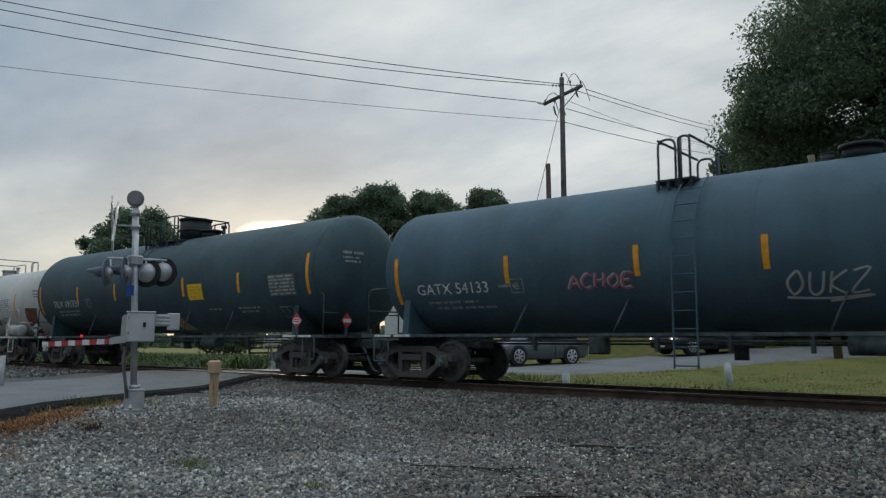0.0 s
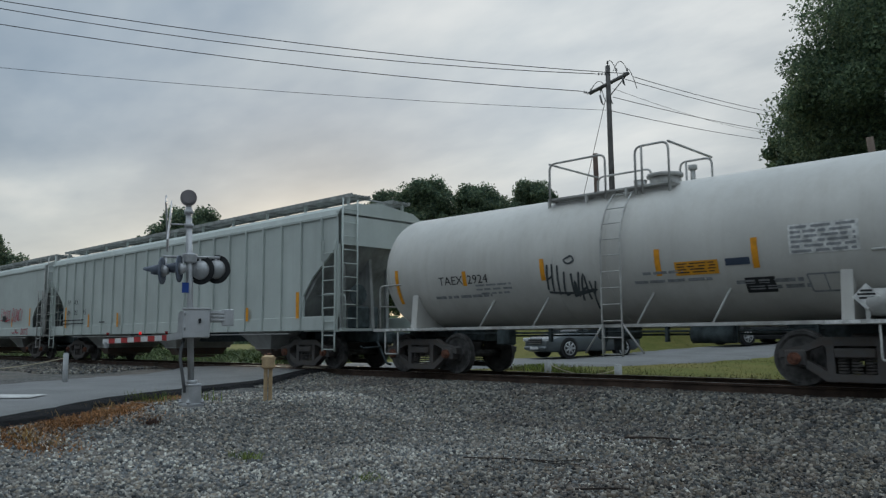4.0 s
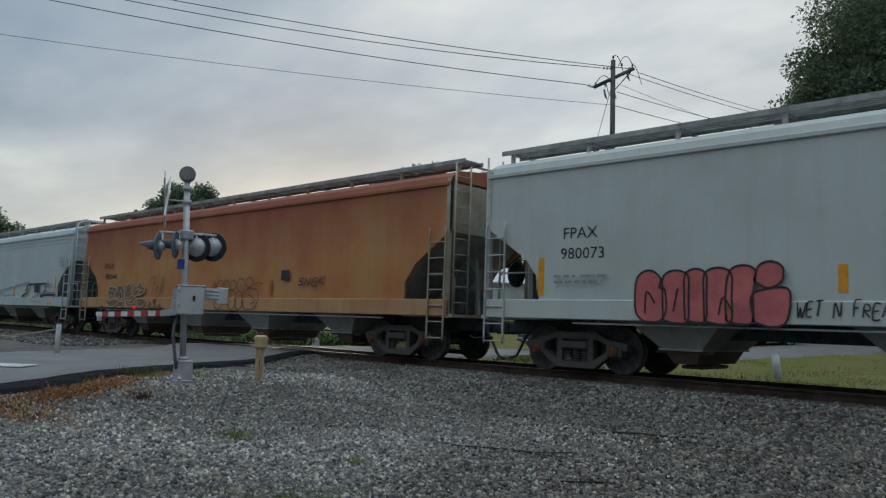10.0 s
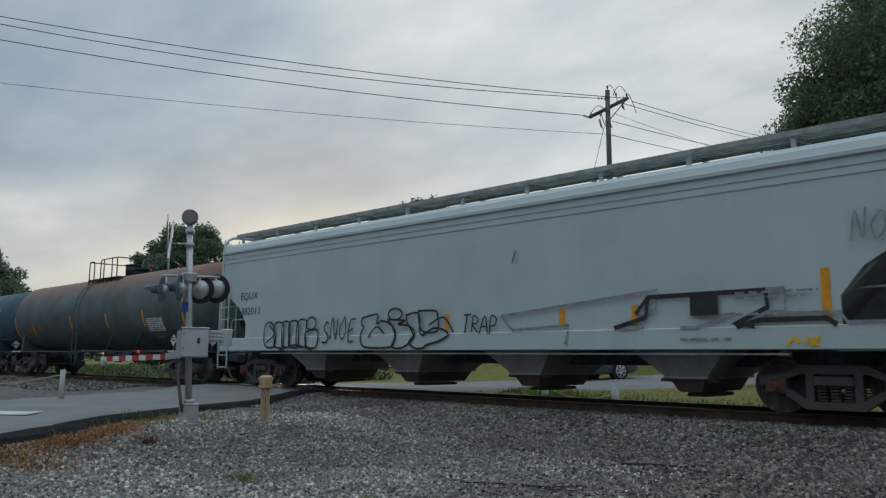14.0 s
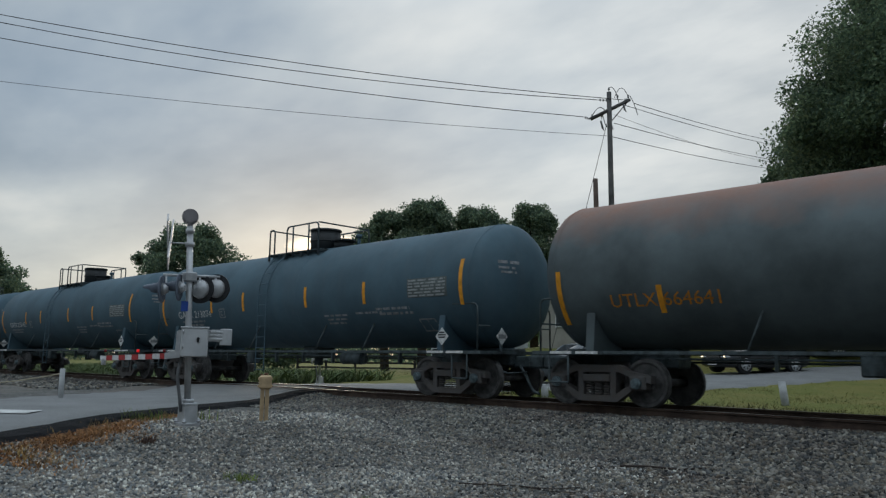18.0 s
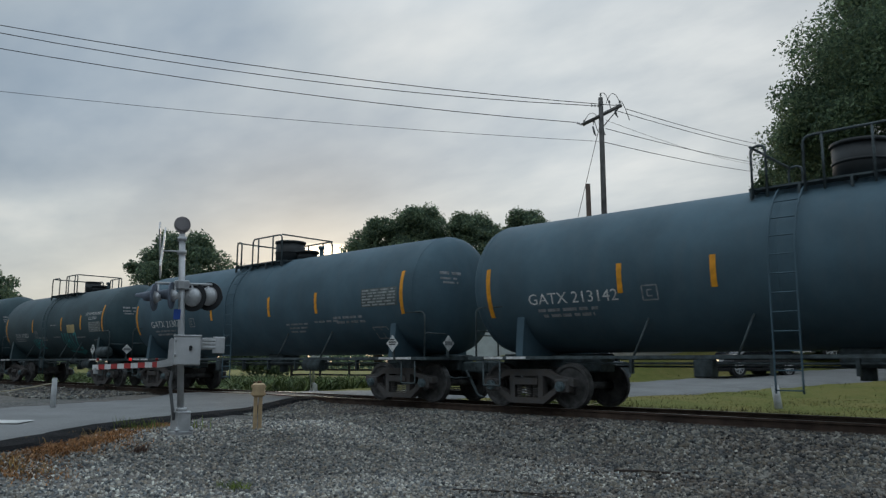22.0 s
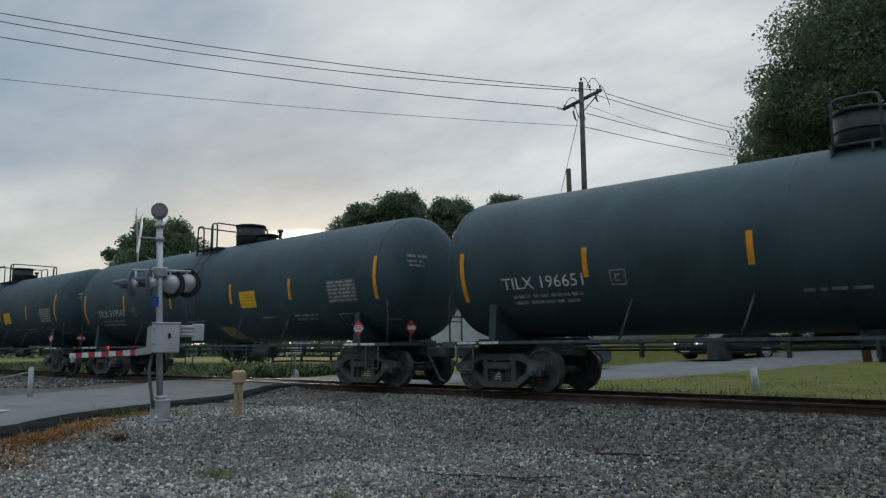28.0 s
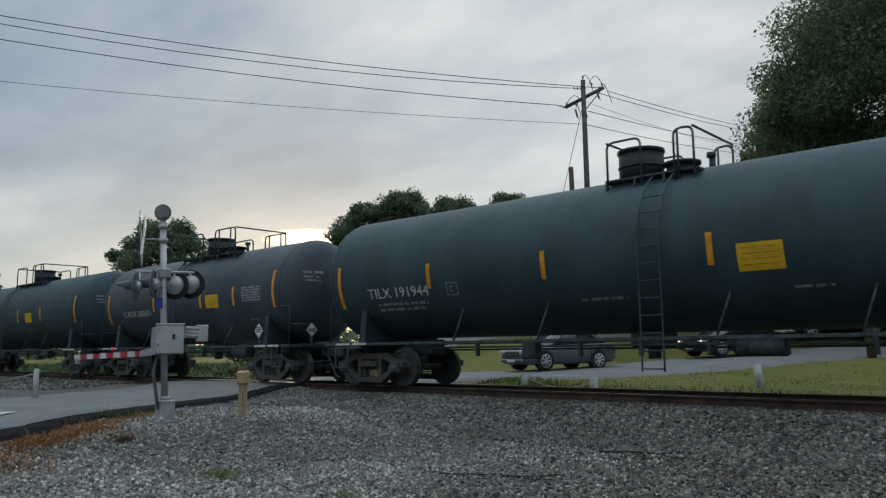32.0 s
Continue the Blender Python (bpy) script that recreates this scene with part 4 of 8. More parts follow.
def make_hopper(uc, half, label, skin, sill, ribbed, marks, bars, bays, cut, gear, roof_z=4.52, dark=M_SHADE, truck_x=7.9, end=None):
    """A covered hopper car: half is the half length of its body."""
    car = thing("hopper_car", label, "hopper car", pose(uc, TRACK_Y, 0), "freight train")
    TRAIN.append((car, uc))
    eave = roof_z - 0.44
    cx, c1, c2 = cut
    side = [(-half, eave), (-half, c1), (-half + cx * 0.75, c2), (-half + cx, c2 - 0.45), (-half + cx, 1.36), (half - cx, 1.36), (half - cx, c2 - 0.45), (half - cx * 0.75, c2), (half, c1), (half, eave)]
    for s in (-1, 1):
        bm = bmesh.new()
        prism_y(bm, side[::-1], s * 1.5 - 0.03, s * 1.5 + 0.03)
        sheet = part("side_sheet", bm, skin, car)
        if ribbed and s < 0:
            for k in range(int(half * 2 / 0.92)):
                x = -half + 0.62 + k * 0.92
                z0 = 1.36 if abs(x) < half - cx else c2 + (c1 - c2) * (abs(x) - half + cx) / cx
                bm = bmesh.new()
                box(bm, x - 0.035, x + 0.035, -1.60, -1.53, z0 if abs(x) > half - cx else 1.07, eave, 0.008)
                part("rib", bm, skin, sheet)
        bm = bmesh.new()
        y1 = 1.53 if not ribbed else 1.505
        box(bm, -half, half, s * y1 - 0.045, s * y1 + 0.045, 1.04, 1.42, 0.015)
        part("side_sill", bm, sill, car)
        bm = bmesh.new()
        box(bm, -half + 2.2, half - 2.2, s * 1.46 - 0.05, s * 1.46 + 0.05, 0.955, 0.985)
        part("sill_flange", bm, M_BAY, car)
        bm = bmesh.new()
        box(bm, -half, half, s * 1.545 - 0.03, s * 1.545 + 0.03, eave - 0.07, eave + 0.02, 0.012)
        part("eave_rail", bm, skin, car)
        # end posts, ladders and platforms
        e = half * s
        bm = bmesh.new()
        prism_y(bm, [(-half + 0.12, c1 + 0.15), (half - 0.12, c1 + 0.15), (half - 2.15, 1.1), (-half + 2.15, 1.1)], -1.44, 1.44) if s < 0 else box(bm, -half + 3.0, half - 3.0, -0.3, 0.3, 0.75, 1.1)
        part("slope_sheet" if s < 0 else "centre_sill", bm, dark if s < 0 else M_GRIME, car)
        bm = bmesh.new()
        box(bm, *sorted((e - s * 0.06, e)), -1.5, 1.5, c1, eave + 0.05)
        part("end_sheet", bm, end or skin, car)
        bm = bmesh.new()
        box(bm, *sorted((e - s * 1.5, e + s * 0.12)), -1.5, 1.5, 1.02, 1.09)
        part("end_platform", bm, gear, car)
        for y in (-1.5, 1.5):
            bm = bmesh.new()
            box(bm, *sorted((e - s * 0.1, e)), y - 0.05, y + 0.05, 1.0, eave + 0.1)
            part("corner_post", bm, gear, car)
        xl = sorted((e - s * 0.05, e - s * 0.55))
        ladder(car, xl[0], xl[1], 0.5, c1 + 0.1, 0.36, lambda z: -1.6, gear)
        lad = thing_part("end_ladder", car)
        for k in range(9):
            bm = bmesh.new()
            cyl(bm, (e + s * 0.08, -1.45, 1.35 + 0.36 * k), (e + s * 0.08, -0.95, 1.35 + 0.36 * k), 0.016, 6)
            part("rung", bm, gear, lad)
        for y in (-1.45, -0.95):
            bm = bmesh.new()
            cyl(bm, (e + s * 0.08, y, 1.1), (e + s * 0.08, y, roof_z), 0.022, 6)
            part("stile", bm, gear, lad)
        hand_rail(car, [(e - s * 0.1, -1.2, 1.05), (e - s * 0.1, -1.2, 2.0), (e - s * 1.3, -1.2, 2.0)], 0.02, gear)
        bm = bmesh.new()
        box(bm, *sorted((e - s * 0.9, e - s * 0.45)), -0.5, 0.3, 1.1, 1.7, 0.05)
        cyl(bm, (e - s * 0.2, -0.7, 2.0), (e - s * 0.15, -0.7, 2.0), 0.28, 16)
        part("brake_gear", bm, M_GRIME, car)
        bm = bmesh.new()
        prism_y(bm, [(e - s * 0.35, 1.09), (e - s * 2.1, 1.09), (e - s * 0.5, c1 - 0.1)], -0.05, 0.05)
        part("centre_web", bm, dark, car)
        for y in (-0.8, 0.8):
            bm = bmesh.new()
            box(bm, *sorted((e - s * 0.75, e - s * 0.65)), y - 0.05, y + 0.05, 1.09, c1 - 0.2)
            part("end_strut", bm, dark, car)
        bm = bmesh.new()
        box(bm, *sorted((e - s * 2.6, e + s * 0.2)), -0.3, 0.3, 0.72, 1.02, 0.03)
        part("draft_sill", bm, M_GRIME, car)
        make_coupler(car, e + s * 0.05, s)
        make_truck(car, s * truck_x, M_RUSTY, car)
    # roof
    bm = bmesh.new()
    prism_x(bm, [(-1.53, eave), (-1.47, eave + 0.16), (-1.2, eave + 0.30), (0, roof_z), (1.2, eave + 0.30), (1.47, eave + 0.16), (1.53, eave)], -half, half)
    roof = part("roof", bm, skin, car)
    n = 5
    for k in range(n):
        bm = bmesh.new()
        x0 = -half + 0.6 + k * (2 * half - 1.2) / n
        box(bm, x0 + 0.08, x0 + (2 * half - 1.2) / n - 0.08, -0.32, 0.32, roof_z - 0.03, roof_z + 0.09, 0.02)
        part("hatch_cover", bm, skin, roof)
    zw = roof_z + 0.16
    for y0, y1 in ((-1.02, -0.5), (0.5, 1.02)):
        walkway = thing_part("roof_walkway", car)
        for k in range(5):
            y = y0 + (y1 - y0) * k / 4
            bm = bmesh.new()
            box(bm, -half + 0.05, half - 0.05, y - 0.035, y + 0.035, zw - 0.02, zw + 0.02)
            part("slat", bm, M_WALKWAY, walkway)
        for y in (y0 - 0.06, y1 + 0.06):
            bm = bmesh.new()
            box(bm, -half, half, y - 0.014, y + 0.014, zw - 0.07, zw + 0.03)
            part("edge_strip", bm, M_WALKWAY, walkway)
    for k in range(11):
        x = -half + 0.25 + k * (2 * half - 0.5) / 10
        for s in (-1, 1):
            bm = bmesh.new()
            box(bm, x - 0.04, x + 0.04, s * 1.0 - 0.03, s * 1.0 + 0.03, eave + 0.28, zw)
            part("walkway_post", bm, gear, car)
        bm = bmesh.new()
        box(bm, x - 0.03, x + 0.03, -1.0, 1.0, zw - 0.06, zw - 0.02)
        part("walkway_bearer", bm, M_WALKWAY, car)
    # discharge bays
    for x in bays:
        bm = bmesh.new()
        frustum(bm, (x - 0.38, x + 0.38, -1.02, 1.02), (x - 0.95, x + 0.95, -1.40, 1.40), 0.55, 1.10)
        box(bm, x - 0.42, x + 0.42, -1.06, 1.06, 0.53, 0.57)
        bay = part("discharge_bay", bm, M_BAY, car)
        bm = bmesh.new()
        frustum(bm, (x - 0.22, x + 0.22, -0.85, 0.85), (x - 0.34, x + 0.34, -0.98, 0.98), 0.29, 0.53)
        cyl(bm, (x - 0.55, -0.88, 0.50), (x + 0.55, -0.88, 0.50), 0.03, 8)
        box(bm, x - 0.2, x + 0.2, -0.6, 0.6, 0.2, 0.27, 0.02)
        part("outlet_gate", bm, M_OUTLET, bay)
    surf = on_side(-1.53 if not ribbed else -1.605)
    for x, z0, z1 in bars:
        patch("reflector_strip", x - 0.07, x + 0.07, z0, z1, surf, M_YELLOW, car, "yellow reflective strip", 1)
    for text, x, z, size in marks:
        written(text, x, z, size * 1.12, surf, M_INK, car, "reporting_mark", "stencilled reporting mark", 1.08)
    return car


def shapes(name, x0, x1, z0, z1, outlines, surf_at, fill, edge, parent, label, width=0.06, strokes=()):
    """Sprayed letters from hand-drawn outlines in a unit box: filled, then outlined."""
    vs, fs, ev, ef = [], [], [], []
    tr = lambda p: (x0 + (x1 - x0) * p[0], z0 + (z1 - z0) * p[1])
    for i, o in enumerate(outlines):
        loop = smooth_line([tr(p) for p in (*o, o[0])], 4)
        sf, se = surf_at(0.006 + 0.002 * i), surf_at(0.013 + 0.002 * i)
        if fill:
            cx, cz_ = sum(p[0] for p in loop) / len(loop), sum(p[1] for p in loop) / len(loop)
            k0, n = len(vs), len(loop)
            vs.append(sf(cx, cz_))
            vs += [sf(*p) for p in loop]
            fs += [(k0, k0 + 1 + j, k0 + 1 + (j + 1) % n) for j in range(n)]
        ribbon(ev, ef, loop + loop[1:2], width, se)
    for o in strokes:
        ribbon(ev, ef, smooth_line([tr(p) for p in o], 4), width * 0.85, surf_at(0.02))
    if not fill:
        ob = part(name, mesh_from(name, ev, ef, edge), None, parent, label)
        ob["kind"] = "stuff"
        return ob
    ob = part(name, mesh_from(name, vs, fs, fill), None, parent, label)
    part("outline", mesh_from("outline", ev, ef, edge), None, ob, "dark sprayed outline strokes")
    return ob


def build_train():
    tilx = dict(length=18.1, r=1.55, cz=2.70, shell=7.95, skin=M_TANK_BLACK, panel=(6.15, 7.25, 2.08, 2.64), yellow=(2.3, 3.05, 2.1, 2.56),
                diamonds=((7.27, 1.42, M_RED),), bars=end_bars(7.68, (-4.65, -1.55, 1.85, 4.8), 2.52), top=(-0.35, 0.37, 1.04, 1.42), dome_x=-0.1, dome=0.9, ladder_x=0.78,
                fine=[(-6.45, -4.8, 1.92, 0.06), (-6.45, -4.9, 1.80, 0.06), (-0.85, 0.15, 1.77, 0.05), (3.1, 3.7, 1.79, 0.04), (4.55, 5.5, 1.79, 0.05), (4.6, 5.4, 1.69, 0.05)])
    gatx = dict(length=16.4, r=1.46, cz=2.60, shell=7.15, skin=M_TANK_BLUE, panel=(5.2, 6.5, 2.3, 2.75), bars=end_bars(6.92, (-3.75, -1.93, 1.18, 3.62), 2.5),
                diamonds=((6.35, 1.38, M_WHITE),), ladder_x=-0.75, top=(-1.37, -1.12, -0.5, 1.02), dome=0.9, dome_x=0.14,
                fine=[(-5.7, -4.3, 1.95, 0.06), (-5.6, -4.4, 1.84, 0.06), (1.9, 2.9, 1.95, 0.045), (2.0, 2.8, 1.85, 0.045), (2.0, 2.7, 1.75, 0.045), (3.2, 4.2, 1.98, 0.05), (4.0, 5.2, 2.05, 0.06), (4.1, 5.3, 1.93, 0.06)])
    c = make_tank_car(-4.8, 18.0, 1.45, 2.53, 7.4, M_TANK_BLUE, "dark blue-grey tank car with sprayed tags and white lettering", [("GATX 54133", -5.65, 1.92, 0.30)],
                      end_bars(7.2, (-4.15, -1.31, 0.93, 4.4), 2.35), ladder_x=-0.4, top=(-1.05, -0.72, -0.66, -0.45), dome_x=1.6, dome=0.22, fine=[(-6.4, -5.0, 1.72, 0.05), (-6.2, -4.6, 1.60, 0.05), (-4.4, -3.9, 2.0, 0.05)])
    tag("ACHOE", -2.78, -1.40, 1.92, 2.17, 0.026, on_tank(1.45, 2.53, 0.012), paint("white_spray", (0.50, 0.50, 0.50), 0.6), c, "white edge of a sprayed tag", seed=4)
    tag("ACHOE", -2.75, -1.36, 1.89, 2.15, 0.034, on_tank(1.45, 2.53, 0.016), paint("pink_spray", (0.46, 0.13, 0.17), 0.6), c, "faded red sprayed tag", seed=4)
    tag("OUKZ", 1.15, 2.40, 1.66, 2.02, 0.036, on_tank(1.45, 2.53, 0.012), paint("white_spray", (0.50, 0.50, 0.50), 0.6), c, "thin white sprayed tag", 0.2, 0.05, 9, True)
    make_tank_car(-22.75, label="black tank car with a yellow notice plate and red placards", marks=[("TILX 191739", -5.7, 2.1, 0.31)], **{**tilx, "bars": end_bars(7.75, (-4.73, -2.06, 2.06, 4.83), 2.5), "top": (-1.22, -1.0, -0.37, 0.68), "dome_x": 0.18, "dome": 1.0, "ladder_x": -0.6, "tan": True})
    # the white tank car
    r, cz = 1.40, 2.45
    c = make_tank_car(-38.7, 13.5, r, cz, 5.5, M_TANK_WHITE, "dirty white tank car with a black tag and rust-stained end", [("TAEX", -3.52, 2.02, 0.25), ("2924", -2.72, 2.02, 0.25)],
                      [(-5.27, 1.65, 2.45), (-3.09, 1.98, 2.3), (-0.94, 1.98, 2.42), (1.63, 1.92, 2.4), (3.4, 1.95, 2.45), (5.45, 1.75, 2.75)], ink=M_INK, gear=M_GEAR_WHITE, caps=M_RUSTY, dome=0.26,
                      dome_x=0.6, top=(-1.0, 0.35, 1.02, 1.72), ladder_x=0.72, panel=(3.95, 5.0, 2.12, 2.6), yellow=None, diamonds=((5.05, 1.4, M_WHITE),),
                      fine=[(-2.8, -1.8, 1.95, 0.04), (-2.8, -1.8, 1.86, 0.04), (-2.7, -1.9, 1.77, 0.04), (-4.1, -2.4, 1.72, 0.06), (1.3, 2.1, 1.95, 0.05), (1.1, 2.6, 1.8, 0.05), (3.0, 4.1, 1.7, 0.06), (3.2, 4.2, 1.6, 0.06)])
    sf = on_tank(r, cz, 0.012)
    tag("HILWAY", -0.88, 0.26, 1.80, 2.30, 0.045, sf, paint("grey_black_spray", (0.07, 0.08, 0.085), 0.6), c, "black sprayed tag", 0.1, 0.08, 21, True, -0.065)
    tag("O", -0.42, -0.10, 2.28, 2.42, 0.04, sf, paint("grey_black_spray", (0.07, 0.08, 0.085), 0.6), c, "black sprayed ring over the tag")
    for sgn in (-1, 1):
        for x in (0.2, 0.62):
            hand_rail(c, [(0.72 + sgn * 0.21, -1.47, 1.06), (0.72 + sgn * x, -1.45, 0.52)], 0.017, M_GEAR_WHITE, "ladder_brace")
    patch("notice_plate", 1.95, 2.75, 1.9, 2.14, on_tank(r, cz), paint("orange_stencil", (0.76, 0.35, 0.03), 0.5, 0.0, 0.1, 6.0), c, "orange notice stencil", 3)
    stencil([(2.0, 2.7, 1.94 + 0.05 * k, 0.018) for k in range(4)], on_tank(r, cz, 0.013), M_INK, c, "print", "", 12)
    patch("notice_plate", 2.88, 3.3, 2.02, 2.14, on_tank(r, cz), paint("dark_blue_mark", (0.05, 0.07, 0.11), 0.5), c, "dark blue rectangular mark", 2)
    patch("test_panel", 3.15, 3.65, 1.55, 1.8, on_tank(r, cz), M_INK, c, "black test stencil panel", 3)
    bm = bmesh.new()
    lathe_x(bm, [(5.0, 0.0), (5.0, 0.17), (5.06, 0.21), (5.95, 0.21), (6.0, 0.17), (6.0, 0.0)], 18, -1.25, 1.32)
    part("air_reservoir", bm, M_GEAR_WHITE, c, "white cylindrical reservoir")
    for x in (5.3, 5.7):
        bm = bmesh.new()
        lathe_x(bm, [(x, 0.215), (x, 0.225), (x + 0.04, 0.225), (x + 0.04, 0.215)], 18, -1.25, 1.32)
        part("strap", bm, M_GEAR_WHITE, c)
    patch("rust_stain", 5.85, 6.02, 1.2, 2.2, lambda x, z: (x, -math.sqrt(max(0.02, 1 - ((x - 5.5) / 0.62) ** 2)) * math.sqrt(max(0.0, (r + 0.012) ** 2 - (z - cz) ** 2)), z), M_RUSTY, c, "dark rust stain down the tank head", 8, 2)
    # hoppers
    bars = [(-8.45, 1.5, 2.25), (-2.85, 1.55, 1.98), (2.85, 1.55, 1.98), (5.85, 1.5, 1.95), (8.2, 1.5, 2.3)]
    c = make_hopper(-55.9, 9.85, "pale grey ribbed covered hopper car", M_HOP_GREY, M_HOP_GREY, True,
                    [("FP", -7.72, 2.27, 0.27), ("AX", -7.0, 2.27, 0.27), ("89", -7.72, 1.85, 0.27), ("00", -7.0, 1.85, 0.27), ("93", -6.15, 1.85, 0.27)],
                    [(-8.05, 1.35, 2.2), (-5.72, 1.35, 1.85), (-3.09, 1.32, 1.84), (3.05, 1.32, 1.8), (5.7, 1.35, 1.75), (8.19, 1.38, 2.1)], (-5.7, 0.0, 5.7), (1.5, 3.3, 2.45), M_HOP_GREY)
    stencil([(-8.4, -6.2, 1.62, 0.05), (-8.4, -6.2, 1.48, 0.05), (-4.7, -4.2, 1.5, 0.05), (3.0, 3.9, 1.6, 0.05), (3.0, 3.8, 1.5, 0.05)], on_side(-1.605), M_INK, c, "stencil_block", "small stencil print", 4)
    c = make_hopper(-76.6, 9.9, "pale grey covered hopper car sprayed with graffiti", M_HOP_GREY, M_HOP_GREY, False,
                    [("FPAX", -7.55, 2.62, 0.28), ("980073", -7.5, 2.22, 0.28)], bars, (-5.7, -1.9, 1.9, 5.7), (1.4, 2.95, 2.25), M_GEAR_WHITE)
    at = lambda off: on_side(-1.585, off)
    def finger(x, w, lo, hi, lean=0.0):
        return [(x, lo + 0.05), (x - 0.005, (lo + hi) / 2), (x + lean, hi - 0.10), (x + lean + w * 0.5, hi), (x + lean + w, hi - 0.10), (x + w * 1.02, (lo + hi) / 2), (x + w, lo + 0.05), (x + w * 0.5, lo)]
    fingers = [[(0.06, 0.02), (0.0, 0.20), (0.0, 0.72), (0.05, 0.90), (0.12, 0.92), (0.18, 0.78), (0.17, 0.62), (0.21, 0.58), (0.22, 0.22), (0.17, 0.02)],
               finger(0.20, 0.17, 0.0, 0.92), finger(0.35, 0.14, 0.02, 0.94), finger(0.48, 0.17, 0.0, 0.95), finger(0.62, 0.16, 0.01, 0.98, 0.02),
               [(0.79, 0.05), (0.77, 0.42), (0.82, 0.56), (0.98, 0.60), (1.0, 0.35), (0.97, 0.04), (0.88, -0.02)],
               [(0.79, 0.72), (0.82, 0.97), (0.90, 1.03), (0.96, 0.92), (0.95, 0.70), (0.87, 0.60)]]
    shapes("graffiti", -6.3, -3.6, 1.02, 2.02, fingers, at, paint("red_fill", (0.56, 0.15, 0.145), 0.6, vary=0.15), M_INK, c, "red graffiti letters with black outlines", 0.036,
           [[(0.07, 0.15), (0.08, 0.55), (0.14, 0.35)], [(0.27, 0.2), (0.30, 0.6)], [(0.57, 0.15), (0.60, 0.45), (0.66, 0.2)]])
    block = [[(0.02, 0.87), (0.21, 0.96), (0.20, 0.69), (0.26, 0.77), (0.35, 0.69), (0.42, 0.48), (0.41, 0.18), (0.35, 0.02), (0.06, 0.03), (0.0, 0.25), (0.015, 0.48), (0.04, 0.6), (0.015, 0.70)],
             [(0.33, 0.80), (0.54, 0.75), (0.45, 0.66), (0.57, 0.61), (0.64, 0.44), (0.62, 0.25), (0.52, 0.02), (0.39, 0.02), (0.42, 0.35), (0.38, 0.64)],
             [(0.34, 0.92), (0.36, 1.05), (0.42, 1.10), (0.48, 1.05), (0.50, 0.92), (0.46, 0.80), (0.38, 0.80)],
             [(0.68, 1.0), (0.86, 0.98), (0.89, 0.84), (0.89, 0.45), (0.75, 0.42), (0.70, 0.6)],
             [(0.55, 0.90), (0.69, 0.92), (0.71, 0.35), (0.84, 0.51), (0.94, 0.48), (1.0, 0.34), (0.91, 0.18), (0.78, 0.08), (0.73, -0.01), (0.65, -0.01), (0.58, 0.15), (0.63, 0.35), (0.56, 0.7)]]
    shapes("graffiti", -1.66, 1.3, 1.0, 2.22, block, at, paint("cyan_fill", (0.19, 0.48, 0.54), 0.6, vary=0.15), M_INK, c, "light blue graffiti letters with black outlines", 0.05,
           [[(0.03, 0.5), (0.10, 0.6), (0.18, 0.5), (0.17, 0.3)], [(0.25, 0.55), (0.23, 0.4), (0.26, 0.3)], [(0.66, 0.33), (0.70, 0.40), (0.74, 0.33)], [(0.76, 0.43), (0.86, 0.52), (0.97, 0.45)]])
    red = paint("red_spray", (0.46, 0.06, 0.09), 0.6)
    sf = on_side(-1.585, 0.01)
    tag("LOVAL", 3.0, 4.15, 1.88, 2.32, 0.045, sf, red, c, "red sprayed tag", 0.15, 0.1, 31, True)
    tag("TIVIDT", 4.4, 5.75, 1.88, 2.32, 0.045, sf, red, c, "red sprayed tag", 0.15, 0.1, 36, True)
    tag("BUNCI", 5.95, 7.45, 1.74, 2.30, 0.05, sf, red, c, "tall slanting red sprayed letters", 0.25, 0.05, 33)
    tag("DOTS", 7.3, 8.25, 1.12, 1.36, 0.04, sf, red, c, "red sprayed letters on the sill", 0.1, 0.06, 35)
    tag("~V~", 6.2, 7.0, 1.2, 1.4, 0.04, sf, red, c, "red sprayed squiggle along the sill", 0.1, 0.06, 34)
    tag("WET N FREAKY", -3.52, -1.92, 1.17, 1.40, 0.022, sf, M_INK, c, "small black sprayed words", 0.1, 0.1, 3)
    written("POE", 0.85, 2.0, 0.16, on_side(-1.585, 0.03), M_INK, c, "graffiti", "small black sprayed word")
    patch("notice_plate", 4.7, 5.15, 1.75, 2.02, on_side(-1.585, 0.016), M_INK, c, "black stencil panel", 1)
    stencil([(-8.1, -7.6, 1.85, 0.05), (-7.5, -6.9, 1.85, 0.05), (-8.1, -7.0, 1.74, 0.05), (1.6, 2.4, 1.8, 0.05), (1.6, 2.2, 1.7, 0.05), (3.0, 3.8, 1.7, 0.05)], sf, M_GREYINK, c, "stencil_block", "small stencil print", 8)
    c = make_hopper(-97.5, 9.9, "rust-orange covered hopper car with faded graffiti", M_HOP_RUST, M_HOP_SILL, False,
                    [("FPAX", -7.6, 2.50, 0.28), ("980048", -7.4, 2.10, 0.28)], [(-5.85, 1.5, 1.95)], (-5.7, -1.9, 1.9, 5.7), (1.4, 2.95, 2.25), M_END, end=M_END)
    pale = paint("worn_outline", (0.47, 0.41, 0.32), 0.7, vary=0.3, scale=4.0, other=(0.42, 0.33, 0.22))
    dim = paint("worn_dark_spray", (0.19, 0.10, 0.055), 0.7, vary=0.3, scale=4.0)
